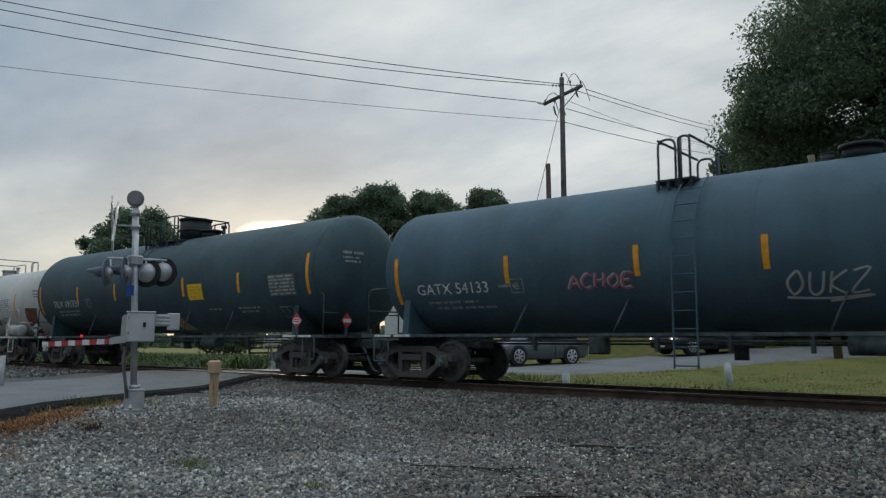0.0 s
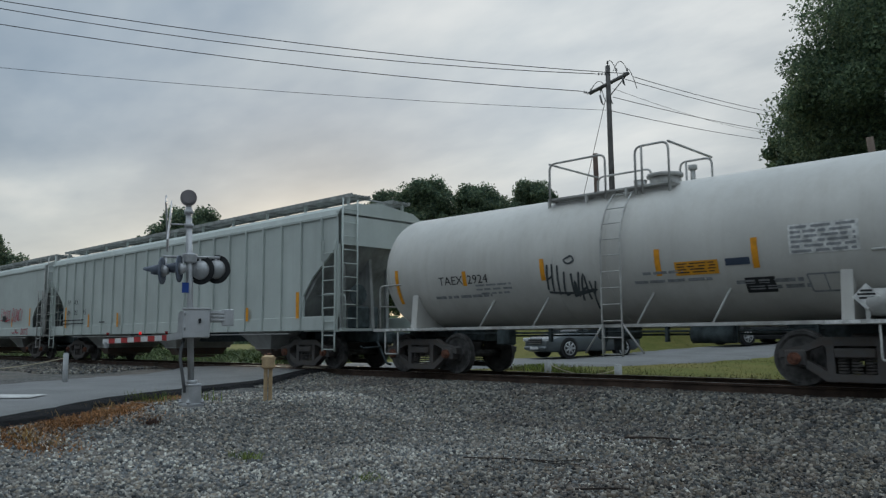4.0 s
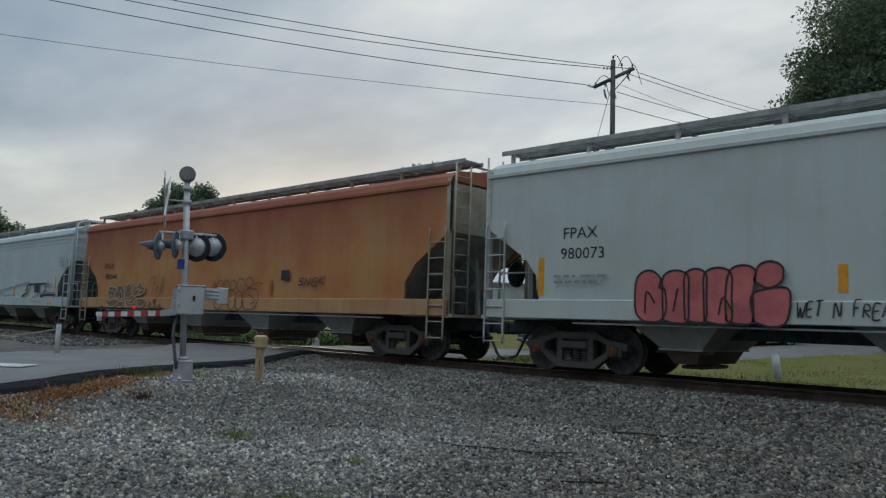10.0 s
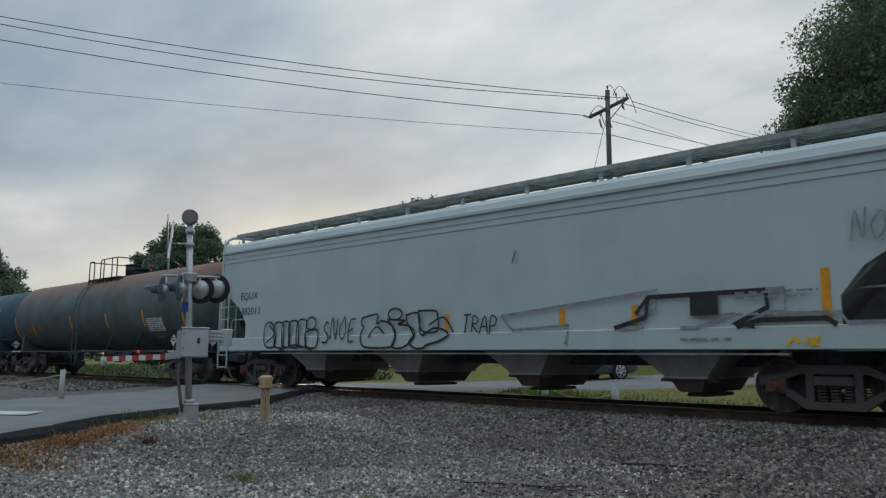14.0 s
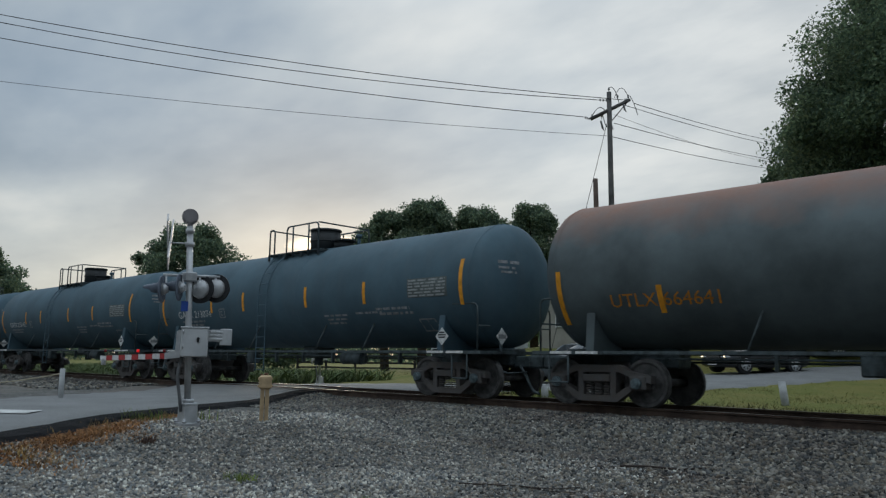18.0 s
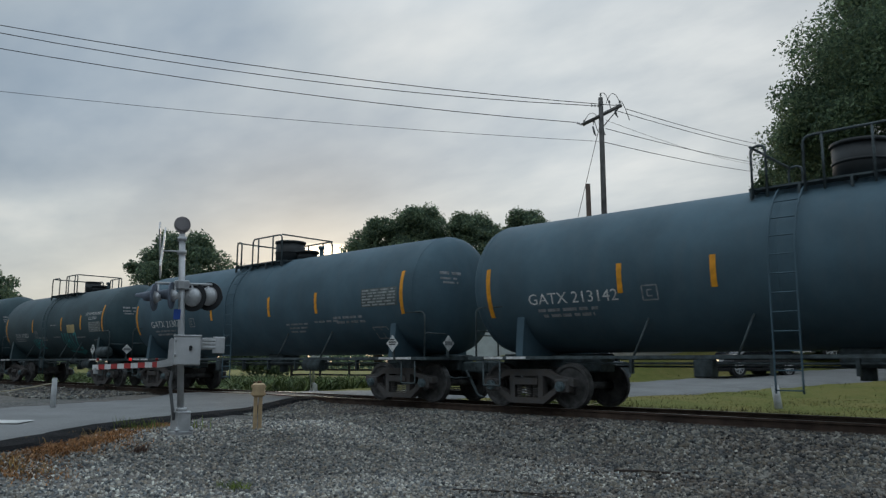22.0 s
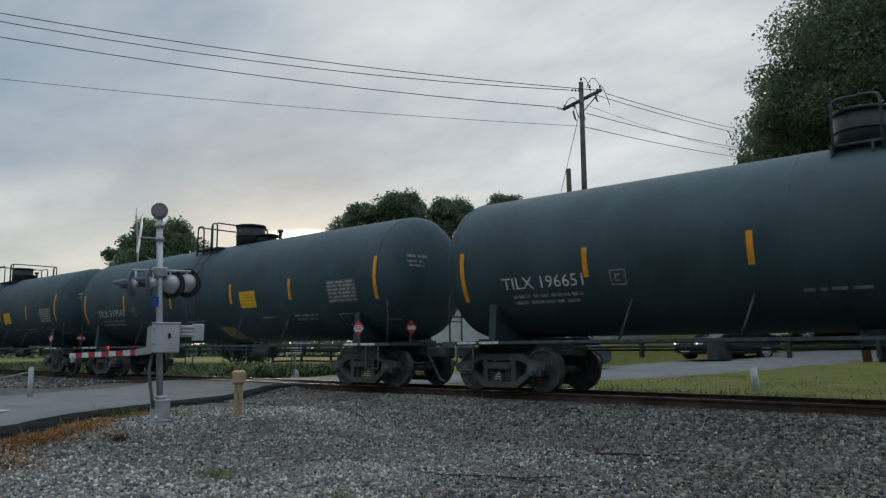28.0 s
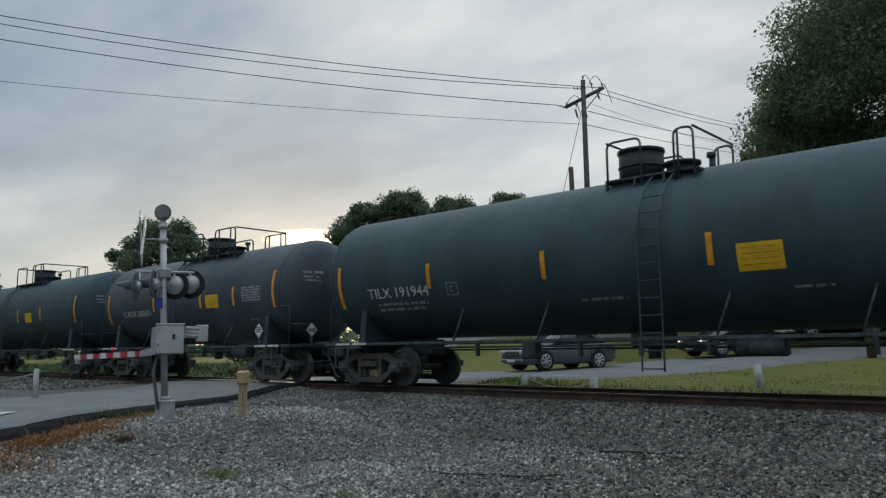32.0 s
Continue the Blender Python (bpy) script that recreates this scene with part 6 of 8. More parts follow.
def build_road():
    vs, fs = [], []
    d = np.gradient(LINE, axis=0)
    d /= np.linalg.norm(d, axis=1)[:, None]
    side = np.stack([-d[:, 1], d[:, 0]], 1)
    cols = (-1.06, -1.0, -0.5, 0.0, 0.5, 1.0, 1.06)
    rnd = random.Random(4)
    for k, (p, s) in enumerate(zip(LINE, side)):
        wob = 0.12 * math.sin(k * 1.3) + rnd.uniform(-0.06, 0.06)
        for c in cols:
            w = HALF_ROAD * c + (wob if abs(c) >= 1 else 0)
            x, y = p + s * w
            z = float(road_z(x, y)) - (0.16 if abs(c) > 1 else 0.03 * abs(c))
            vs.append((x, y, z))
    q = len(cols)
    for k in range(len(LINE) - 1):
        for c in range(q - 1):
            a = k * q + c
            fs.append((a, a + 1, a + q + 1, a + q))
    road = tagged(new("road", mesh_from("road", vs, fs, M_ASPHALT, True)), "worn grey asphalt road over the level crossing", "road", kind="structure")
    # dark crumbling shoulder along the near edge
    sv, sf = [], []
    for k, (p, s) in enumerate(zip(LINE, side)):
        for w, dz in ((-HALF_ROAD + 0.12 + 0.08 * math.sin(k * 2.1), -0.022), (-HALF_ROAD - 0.05, 0.012), (-HALF_ROAD - 0.34 + 0.05 * math.sin(k * 1.7), -0.02), (-HALF_ROAD - 0.62 + 0.1 * math.sin(k * 0.9 + 1), -0.2)):
            x, y = p + s * w
            sv.append((x, y, float(road_z(x, y)) + dz + rnd.uniform(-0.008, 0.008)))
    lo, hi = 25, 92
    part("road_shoulder", mesh_from("road_shoulder", sv, [(4 * k + j, 4 * k + j + 1, 4 * k + j + 5, 4 * k + j + 4) for k in range(lo, hi) for j in range(3)], M_TAR), None, road, "black crumbled asphalt edge")
    # stop line
    bm = bmesh.new()
    z = float(road_z(-15, 5)) + 0.006
    for cx, cy in ((-15.5, 4.9),):
        v = [bm.verts.new((cx + dx, cy + dy, z)) for dx, dy in ((-0.75, -0.1), (-0.15, -0.65), (0.75, 0.1), (0.15, 0.6))]
        bm.faces.new(v)
    part("stop_line", bm, M_ROADPAINT, road, "worn white road marking")


def build_track():
    track = tagged(new("railway_track"), "brown steel rails on dark timber ties", "railway track", kind="structure")
    prof = [(-0.075, -0.175), (0.075, -0.175), (0.075, -0.162), (0.012, -0.145), (0.010, -0.045), (0.036, -0.035), (0.036, -0.004), (0.028, 0.0), (-0.028, 0.0), (-0.036, -0.004), (-0.036, -0.035), (-0.010, -0.045), (-0.012, -0.145), (-0.075, -0.162)]
    for s in (-1, 1):
        bm = bmesh.new()
        prism_x(bm, [(TRACK_Y + s * 0.755 + y, z) for y, z in prof], -420, 160)
        rail = part("rail", bm, M_RAIL, track)
        bm = bmesh.new()
        box(bm, -420, 160, TRACK_Y + s * 0.755 - 0.024, TRACK_Y + s * 0.755 + 0.024, 0.0005, 0.002)
        part("running_surface", bm, M_TREAD, rail, "bright worn rail head")
    bm = bmesh.new()
    box(bm, -0.115, 0.115, -1.3, 1.3, -0.30, -0.172, 0.012)
    tie = finish(bm, "tie", M_TIE)
    rnd = random.Random(2)
    x = -44.0
    while x < 16:
        part("tie", tie, None, track, "", pose(x + rnd.uniform(-0.03, 0.03), TRACK_Y + rnd.uniform(-0.05, 0.05), rnd.uniform(-0.01, 0.008), 0, 0, rnd.uniform(-1, 1)))
        x += 0.53
    vs, fs = [], []
    for k in range(500):
        x = -44.6 - 0.53 * k if k < 450 else 16 + 0.53 * (k - 450)
        a = len(vs)
        vs += [(x + i * 0.115, TRACK_Y + j * 1.3, z) for i in (-1, 1) for j in (-1, 1) for z in (-0.3, -0.172)]
        fs += [tuple(a + i for i in q) for q in ((1, 5, 7, 3), (0, 1, 3, 2), (4, 6, 7, 5), (0, 4, 5, 1), (2, 3, 7, 6))]
    far = part("far_ties", mesh_from("far_ties", vs, fs, M_TIE), None, track, "timber ties far down the line")
    far["kind"] = "stuff"


def stones(name, count, area, size, seed, label, material=None):
    """Loose crushed stone as one mesh of chipped blocks."""
    rng = np.random.default_rng(seed)
    x, y, s = area(rng, count)
    keep = (road_distance(x, y) > HALF_ROAD + 0.25 + 0.25 * rng.random(len(x)))
    x, y, s = x[keep], y[keep], s[keep] * size
    n = len(x)
    z = ground_z(x, y) + np.where(np.abs(y - TRACK_Y) < 2.2, 0.3, 1.0) * wave(x, y)
    cube = np.array([(-1, -1, -1), (1, -1, -1), (1, 1, -1), (-1, 1, -1), (-0.7, -0.7, 1), (0.8, -0.6, 0.9), (0.65, 0.75, 1), (-0.75, 0.6, 0.8)], float) * 0.5
    p = cube[None] * rng.uniform(0.55, 1.15, (n, 1, 3)) + rng.normal(0, 0.10, (n, 8, 3))
    q = rng.normal(size=(n, 4))
    q /= np.linalg.norm(q, axis=1)[:, None]
    w, a, b, c = q.T
    R = np.stack([1 - 2 * (b * b + c * c), 2 * (a * b - c * w), 2 * (a * c + b * w), 2 * (a * b + c * w), 1 - 2 * (a * a + c * c), 2 * (b * c - a * w), 2 * (a * c - b * w), 2 * (b * c + a * w), 1 - 2 * (a * a + b * b)], 1).reshape(n, 3, 3)
    p = np.einsum("nij,nkj->nki", R, p) * s[:, None, None]
    p += np.stack([x, y, z + s * 0.12], 1)[:, None]
    quads = np.array([(0, 3, 2, 1), (4, 5, 6, 7), (0, 1, 5, 4), (1, 2, 6, 5), (2, 3, 7, 6), (3, 0, 4, 7)])
    f = (quads[None] + 8 * np.arange(n)[:, None, None]).reshape(-1)
    me = bpy.data.meshes.new(name)
    me.vertices.add(8 * n)
    me.vertices.foreach_set("co", p.reshape(-1))
    me.loops.add(len(f))
    me.loops.foreach_set("vertex_index", f.astype(np.int32))
    me.polygons.add(6 * n)
    me.polygons.foreach_set("loop_start", np.arange(0, 24 * n, 4, dtype=np.int32))
    me.polygons.foreach_set("loop_total", np.full(6 * n, 4, np.int32))
    me.update(calc_edges=True)
    me.materials.append(material or M_STONE)
    tagged(new(name, me), label, "gravel", kind="stuff")


def build_stones():
    def lot(rng, n):
        # spread so that the density falls with distance from the standing place
        r = 3.4 + 13.5 * rng.random(n) ** 0.75
        a = np.radians(42 + rng.uniform(-37, 37, n))
        x, y = -np.sin(a) * r, np.cos(a) * r
        ok = y < 12.9
        return x[ok], y[ok], rng.uniform(0.6, 1.5, ok.sum())

    def bed(rng, n):
        x = rng.uniform(-22, 1.5, n)
        y = TRACK_Y + rng.uniform(-4.2, -0.9, n)
        return x, y, rng.uniform(0.8, 1.5, n)

    def far_bed(rng, n):
        x = rng.uniform(-45, 2, n)
        y = TRACK_Y + np.where(rng.random(n) < 0.5, rng.uniform(-0.66, 0.66, n), rng.uniform(0.85, 2.4, n))
        return x, y, rng.uniform(0.8, 1.6, n)

    def left_bed(rng, n):
        x = rng.uniform(-60, -26, n)
        y = TRACK_Y + rng.uniform(-4.5, -0.9, n)
        return x, y, rng.uniform(1.0, 1.8, n)

    def dirty(x, y, rng):
        # the lot gets dirtier and coarser towards the track
        return rng.random(len(x)) < 0.9 * smooth(-7.2, -3.2, x + 0.25 * (y - 8))

    def clean_lot(rng, n):
        x, y, s = lot(rng, n)
        ok = ~dirty(x, y, rng)
        return x[ok], y[ok], s[ok]

    def dirty_lot(rng, n):
        x, y, s = lot(rng, n)
        ok = dirty(x, y, rng)
        return x[ok], y[ok], s[ok] * (1.05 + 0.2 * smooth(6.5, 10.5, y[ok]))

    stones("gravel", 84000, clean_lot, 0.030, 1, "loose grey crushed stone on the lot")
    stones("gravel", 84000, dirty_lot, 0.030, 6, "dirty brown-grey crushed stone on the lot", M_DIRTY)
    def around(rng, n):
        r, a = 3.2 + 8 * rng.random(n) ** 0.7, rng.uniform(0, 2 * np.pi, n)
        x, y = r * np.cos(a), r * np.sin(a)
        ok = (np.abs((np.degrees(np.arctan2(-x, y)) - 42 + 180) % 360 - 180) > 36) & (y < 12)
        return x[ok], y[ok], rng.uniform(0.6, 1.5, ok.sum())

    stones("gravel", 13000, around, 0.038, 7, "loose grey crushed stone on the lot")
    stones("ballast", 34000, bed, 0.048, 2, "coarse grey ballast along the rail", M_BALLAST)
    stones("ballast", 9000, far_bed, 0.055, 3, "coarse grey ballast between the rails", M_BALLAST)
    stones("ballast", 9000, left_bed, 0.06, 5, "coarse brown-grey ballast beyond the road", M_BALLAST)


def blades(name, count, area, height, width, material, label, seed, droop=0.5, category="grass"):
    rng = np.random.default_rng(seed)
    x, y = area(rng, count)
    n = len(x)
    z = ground_z(x, y) - 0.01
    h = height * rng.uniform(0.45, 1.25, n)
    a = rng.uniform(0, 2 * np.pi, n)
    w = width * rng.uniform(0.6, 1.3, n)
    dx, dy = np.cos(a), np.sin(a)
    lx, ly = rng.normal(0, droop, n) * h, rng.normal(0, droop, n) * h
    base = np.stack([x, y, z], 1)
    sd = np.stack([dx * w, dy * w, np.zeros(n)], 1)
    mid = base + np.stack([lx * 0.4, ly * 0.4, h * 0.6], 1)
    tip = base + np.stack([lx, ly, h], 1)
    vs = np.stack([base - sd, base + sd, mid + sd * 0.6, mid - sd * 0.6, tip], 1).reshape(-1, 3)
    k = 5 * np.arange(n)
    fs = [(i, i + 1, i + 2, i + 3) for i in k.tolist()] + [(i + 3, i + 2, i + 4) for i in k.tolist()]
    tagged(new(name, mesh_from(name, vs.tolist(), fs, material)), label, category, kind="stuff")


def clumped(rng, n, centres, spread):
    c = np.array(centres)[rng.integers(0, len(centres), n)]
    return c[:, 0] + rng.normal(0, spread, n), c[:, 1] + rng.normal(0, spread, n)


def build_plants():
    def verge(rng, n):
        x, y = rng.uniform(-24, 4, n), rng.uniform(16.9, 27, n)
        ok = road_distance(x, y) > HALF_ROAD + 0.15
        return x[ok], y[ok]

    def left_verge(rng, n):
        x, y = rng.uniform(-62, -29, n), rng.uniform(17.2, 27, n)
        return x, y

    def field(rng, n):
        x, y = rng.uniform(-60, 5, n), rng.uniform(27, 56, n)
        ok = road_distance(x, y) > HALF_ROAD + 0.3
        return x[ok], y[ok]

    blades("verge_grass", 26000, verge, 0.05, 0.010, M_BLADE, "short rough grass along the track", 11)
    blades("tall_weeds", 24000, left_verge, 0.6, 0.05, paint("dark_green_scrub", (0.075, 0.115, 0.045), 0.8, 0.0, 0.2, 0.6, 0.2, other=(0.11, 0.14, 0.05), random_tint=0.5), "low dark green scrub beyond the track", 12, 1.0)
    def ditch(rng, n):
        x, y = np.clip(rng.normal(-9.6, 2.6, n), -15, -2), 18.9 + rng.normal(0, 0.9, n)
        ok = road_distance(x, y) > HALF_ROAD + 0.15
        return x[ok], y[ok]

    blades("ditch_weeds", 9000, ditch, 0.15, 0.014, paint("brown_green_weeds", (0.11, 0.085, 0.04), 0.9, 0.0, 0.2, 0.7, 0.2, other=(0.07, 0.085, 0.03), random_tint=0.45), "low brown and green weeds along the ditch", 16, 0.6, "weeds")
    blades("field_grass", 16000, field, 0.07, 0.016, M_BLADE, "mown grass field", 13)
    rnd = random.Random(8)
    spots = [(-10.3 - 4.0 * t + rnd.gauss(0, 0.35), 3.4 + 3.7 * t + rnd.gauss(0, 0.35)) for t in [rnd.random() for _ in range(60)]]
    blades("dry_weeds", 11000, lambda r, n: clumped(r, n, spots, 0.2), 0.055, 0.011, M_DRY, "dead orange-brown weeds beside the road", 14, 0.9, "weeds")
    blades("straw_weeds", 260, lambda r, n: clumped(r, n, spots[::8], 0.12), 0.14, 0.005, paint("straw_stalks", (0.36, 0.24, 0.09), 0.9, random_tint=0.4), "thin straw-coloured stalks beside the road", 17, 0.4, "weeds")
    blades("green_weeds", 130, lambda r, n: clumped(r, n, [(-13.2, 6.6), (-12.6, 7.2), (-13.4, 6.3)], 0.16), 0.22, 0.008, M_WEED, "tufts of green and straw weeds by the road", 15, 0.35, "weeds")
    for i, (x, y, s, cnt) in enumerate(((-8.35, 5.35, 0.09, 90), (-6.2, 5.4, 0.09, 60), (-4.6, 3.85, 0.45, 500), (-3.6, 3.6, 0.4, 300), (-5.0, 3.7, 0.3, 200))):
        blades("weed_tuft", cnt, lambda r, n: clumped(r, n, [(x, y)], s), 0.09, 0.006, M_WEED, "small green weed tuft in the gravel", 20 + i, 0.8, "weeds")
    brown = paint("brown_weed", (0.07, 0.04, 0.03), 0.9)
    blades("dead_plant", 90, lambda r, n: clumped(r, n, [(-10.75, 5.3)], 0.05), 0.13, 0.008, brown, "small dead brown plant in the gravel", 30, 0.3, "plant")
    blades("dead_plant", 46, lambda r, n: clumped(r, n, [(-7.0, 9.4), (-6.7, 9.6)], 0.14), 0.10, 0.004, brown, "thin dead stalks in the gravel", 31, 0.3, "plant")
    blades("verge_bush", 2200, lambda r, n: clumped(r, n, [(-14.6, 19.6), (-14.9, 20.3), (-13.6, 19.6), (-12.4, 19.2)], 0.4), 0.15, 0.014, M_WEED, "green weeds round the rope posts", 32, 0.5, "weeds")


def stick(name, pts, r, label):
    bm = bmesh.new()
    for i, (a, b) in enumerate(zip(pts, pts[1:])):
        cyl(bm, a, b, r * (1 - 0.12 * i), 6, r * (1 - 0.12 * (i + 1)))
    ob = part(name, bm, paint("dead_wood", (0.045, 0.033, 0.027), 0.9, bump=0.5), None)
    return tagged(ob, label, "twig")


def gz(x, y):
    return float(ground_z(x, y) + wave(x, y))


def build_twigs():
    def line(pts, up=0.05):
        return [(x, y, gz(x, y) + up) for x, y in pts]
    stick("twig", line([(-6.35, 7.05), (-6.0, 7.3), (-5.75, 7.45), (-5.45, 7.62), (-5.2, 7.9)], 0.025), 0.009, "thin dead branch on the gravel")
    stick("twig", line([(-5.75, 7.45), (-5.4, 7.5), (-5.1, 7.62)], 0.03), 0.006, "thin dead side shoot on the gravel")
    stick("twig", line([(-5.75, 9.75), (-5.4, 9.95), (-5.0, 10.05), (-4.75, 10.3)], 0.03), 0.018, "dark dead branch lying on the gravel")
    stick("twig", line([(-4.3, 6.35), (-4.0, 6.55), (-3.85, 6.6)], 0.025), 0.010, "short dead twig on the gravel")


# ---- crossing signal ----
M_SILVER = paint("aluminium_paint", (0.50, 0.51, 0.52), 0.42, 0.35, 0.15, 3.0, 0.1, 0.08, 60, streak=0.25, streak_col=(0.20, 0.19, 0.18))
M_BOXGREY = paint("grey_white_cabinet", (0.50, 0.51, 0.52), 0.5, 0.2, 0.08, 2.5, 0.06, 0.03, 40, streak=0.2, streak_col=(0.32, 0.31, 0.30))
M_LAMPBLACK = paint("signal_black", (0.02, 0.021, 0.024), 0.55, 0.0, 0.2, 5.0, 0.1)
M_LAMPBLUE = paint("faded_hood", (0.14, 0.165, 0.21), 0.5, 0.1, 0.2, 6.0, 0.1)
M_SIGNWHITE = paint("sign_white", (0.62, 0.62, 0.62), 0.5, 0.0, 0.1, 4.0, 0.06)
M_GATE_RED = paint("gate_red", (0.42, 0.03, 0.03), 0.45, 0.0, 0.1, 6.0, 0.06)
M_GATE_WHITE = paint("gate_white", (0.66, 0.66, 0.65), 0.45, 0.0, 0.1, 6.0, 0.06)
M_CONCRETE = paint("concrete", (0.33, 0.32, 0.31), 0.85, 0.0, 0.15, 3.0, 0.15, 0.4, 50)


def build_signal(x, y, z0, name, label, arm, mirrored=False):
    """A crossing signal mast with bell, crossbuck, four lamps, gate mechanism and a striped arm along -x."""
    sig = thing(name, label, "crossing signal", pose(x, y, z0))
    rt = Vector((0.477, 0.879, 0))    # sideways as one sees it from the lot
    fw = Vector((-0.879, 0.477, 0))
    lean = -0.040 * rt
    up = lambda h, a=0.0, b=0.0: Vector((0, 0, h)) + lean * h + rt * a + fw * b
    bm = bmesh.new()
    box(bm, -0.16, 0.16, -0.16, 0.16, -0.3, -0.02, 0.02)
    part("foundation", bm, M_CONCRETE, sig)
    bm = bmesh.new()
    frustum(bm, (-0.12, 0.12, -0.12, 0.12), (-0.11, 0.11, -0.11, 0.11), 0.02, 0.30)
    box(bm, -0.12, 0.12, -0.12, 0.12, 0.30, 0.34, 0.01)
    box(bm, -0.15, 0.15, -0.15, 0.15, -0.02, 0.02, 0.006)
    cyl(bm, (0, 0, 0.34), (0, 0, 0.40), 0.09, 14)
    for sx in (-1, 1):
        for sy in (-1, 1):
            cyl(bm, (sx * 0.128, sy * 0.128, 0.02), (sx * 0.128, sy * 0.128, 0.09), 0.022, 6)
            cyl(bm, (sx * 0.128, sy * 0.128, 0.03), (sx * 0.128, sy * 0.128, 0.06), 0.04, 6)
    part("base_casting", bm, M_SILVER, sig)
    bm = bmesh.new()
    cyl(bm, up(0.36), up(3.3), 0.053, 16)
    for h in (2.38, 2.95, 3.18):
        cyl(bm, up(h), up(h + 0.07), 0.075, 16)
    part("mast", bm, M_SILVER, sig)
    bm = bmesh.new()
    c = up(3.46)
    cyl(bm, c - fw * 0.05, c + fw * 0.05, 0.135, 24)
    cyl(bm, c - fw * 0.07, c - fw * 0.05, 0.105, 24)
    cyl(bm, up(3.25), up(3.34), 0.05, 10)
    part("bell", bm, paint("bell_grey", (0.27, 0.25, 0.255), 0.6, 0.4), sig, "round grey warning bell")
    # crossbuck, seen nearly edge on
    buck = thing_part("crossbuck", sig)
    for k in (-1, 1):
        bm = bmesh.new()
        n = rt
        mid = up(3.0, -0.33, 0.0)
        along = (fw * 0.66 * k + Vector((0, 0, 0.75)) + rt * 0.035 * k)
        wide = (fw * 0.707 * -k + Vector((0, 0, 0.707)))
        co = [mid + along * a + wide * b + n * c2 for c2 in (-0.012 + 0.02 * k, 0.012 + 0.02 * k) for a, b in ((-0.5, -0.1), (0.5, -0.1), (0.5, 0.1), (-0.5, 0.1))]
        v = [bm.verts.new(q) for q in co]
        for q in ((0, 1, 2, 3), (7, 6, 5, 4), (0, 4, 5, 1), (1, 5, 6, 2), (2, 6, 7, 3), (3, 7, 4, 0)):
            bm.faces.new([v[i] for i in q])
        part("board", bm, M_SIGNWHITE, buck)
    bm = bmesh.new()
    cyl(bm, up(3.0, -0.33), up(3.0), 0.014, 8)
    part("bracket", bm, M_SILVER, buck)
    # lamp arms and lamps
    bm = bmesh.new()
    cyl(bm, up(2.45, -0.42), up(2.45, 0.50), 0.024, 10)
    box(bm, *(lambda p: (p.x - 0.1, p.x + 0.1, p.y - 0.1, p.y + 0.1, p.z - 0.09, p.z + 0.07))(up(2.44)), 0.02)
    part("lamp_arm", bm, M_SILVER, sig)
    for a, zc in ((-0.33, 2.20), (-0.06, 2.24)):
        # hooded lamps that face down the road, seen nearly edge on
        aim = (-rt * 0.97 + fw * 0.24).normalized()
        c = up(zc, a - 0.10, -0.10)
        lamp = thing_part("lamp", sig)
        bm = bmesh.new()
        cyl(bm, c - aim * 0.010, c + aim * 0.010, 0.225, 26)
        part("target_disc", bm, M_LAMPBLUE, lamp)
        # a visor open underneath
        bm = bmesh.new()
        side = aim.cross(Vector((0, 0, 1))).normalized()
        for i in range(9):
            pts = []
            for q in (i, i + 1):
                g2 = radians(-35 + 250 * q / 9)
                o = side * math.cos(g2) + Vector((0, 0, math.sin(g2)))
                pts.append((c + aim * 0.01 + o * 0.115, c + aim * (0.29 - 0.13 * (math.sin(g2) < 0)) + o * 0.070 - Vector((0, 0, 0.015))))
            v = [bm.verts.new(p) for p in (pts[0][0], pts[1][0], pts[1][1], pts[0][1])]
            bm.faces.new(v).smooth = True
        bmesh.ops.remove_doubles(bm, verts=bm.verts[:], dist=0.0005)
        bmesh.ops.solidify(bm, geom=bm.faces[:], thickness=0.006)
        part("hood", bm, M_LAMPBLUE, lamp)
        bm = bmesh.new()
        cyl(bm, c - aim * 0.11, c - aim * 0.010, 0.05, 18, 0.11)
        part("housing", bm, M_SILVER, lamp)
        bm = bmesh.new()
        cyl(bm, c + aim * 0.011, c + aim * 0.028, 0.10, 18)
        part("lens", bm, paint("red_lens", (0.25, 0.01, 0.012), 0.2), lamp, "red lens")
        bm = bmesh.new()
        cyl(bm, c - aim * 0.06, up(2.45, a - 0.04), 0.018, 8)
        part("bracket", bm, M_SILVER, lamp)
    for a in (0.17, 0.43):
        # backs of the lamps that face the other way
        aim = (rt * 0.55 + fw * 0.83)
        c = up(2.235 if a < 0.3 else 2.255, a, 0.02)
        lamp = thing_part("lamp", sig)
        bm = bmesh.new()
        cyl(bm, c + aim * 0.02, c + aim * 0.045, 0.245, 26)
        part("target_disc", bm, M_LAMPBLACK, lamp)
        bm = bmesh.new()
        for i in range(5):
            t0, t1 = i / 5 * 1.45, (i + 1) / 5 * 1.45
            cyl(bm, c + aim * (0.02 - 0.12 * math.sin(t0)), c + aim * (0.02 - 0.12 * math.sin(t1)), 0.165 * math.cos(t0), 20, 0.165 * math.cos(t1), caps=False)
        cyl(bm, c - aim * 0.10, c - aim * 0.115, 0.022, 10)
        part("housing", bm, M_SILVER, lamp, "round silver lamp back")
        bm = bmesh.new()
        cyl(bm, c + aim * 0.045, c + aim * 0.3, 0.13, 18, 0.10, caps=False)
        part("hood", bm, M_LAMPBLACK, lamp)
        bm = bmesh.new()
        cyl(bm, c + aim * 0.01, up(2.45, a), 0.02, 8)
        part("bracket", bm, M_SILVER, lamp)
    bm = bmesh.new()
    p = up(1.93, -0.07, -0.075)
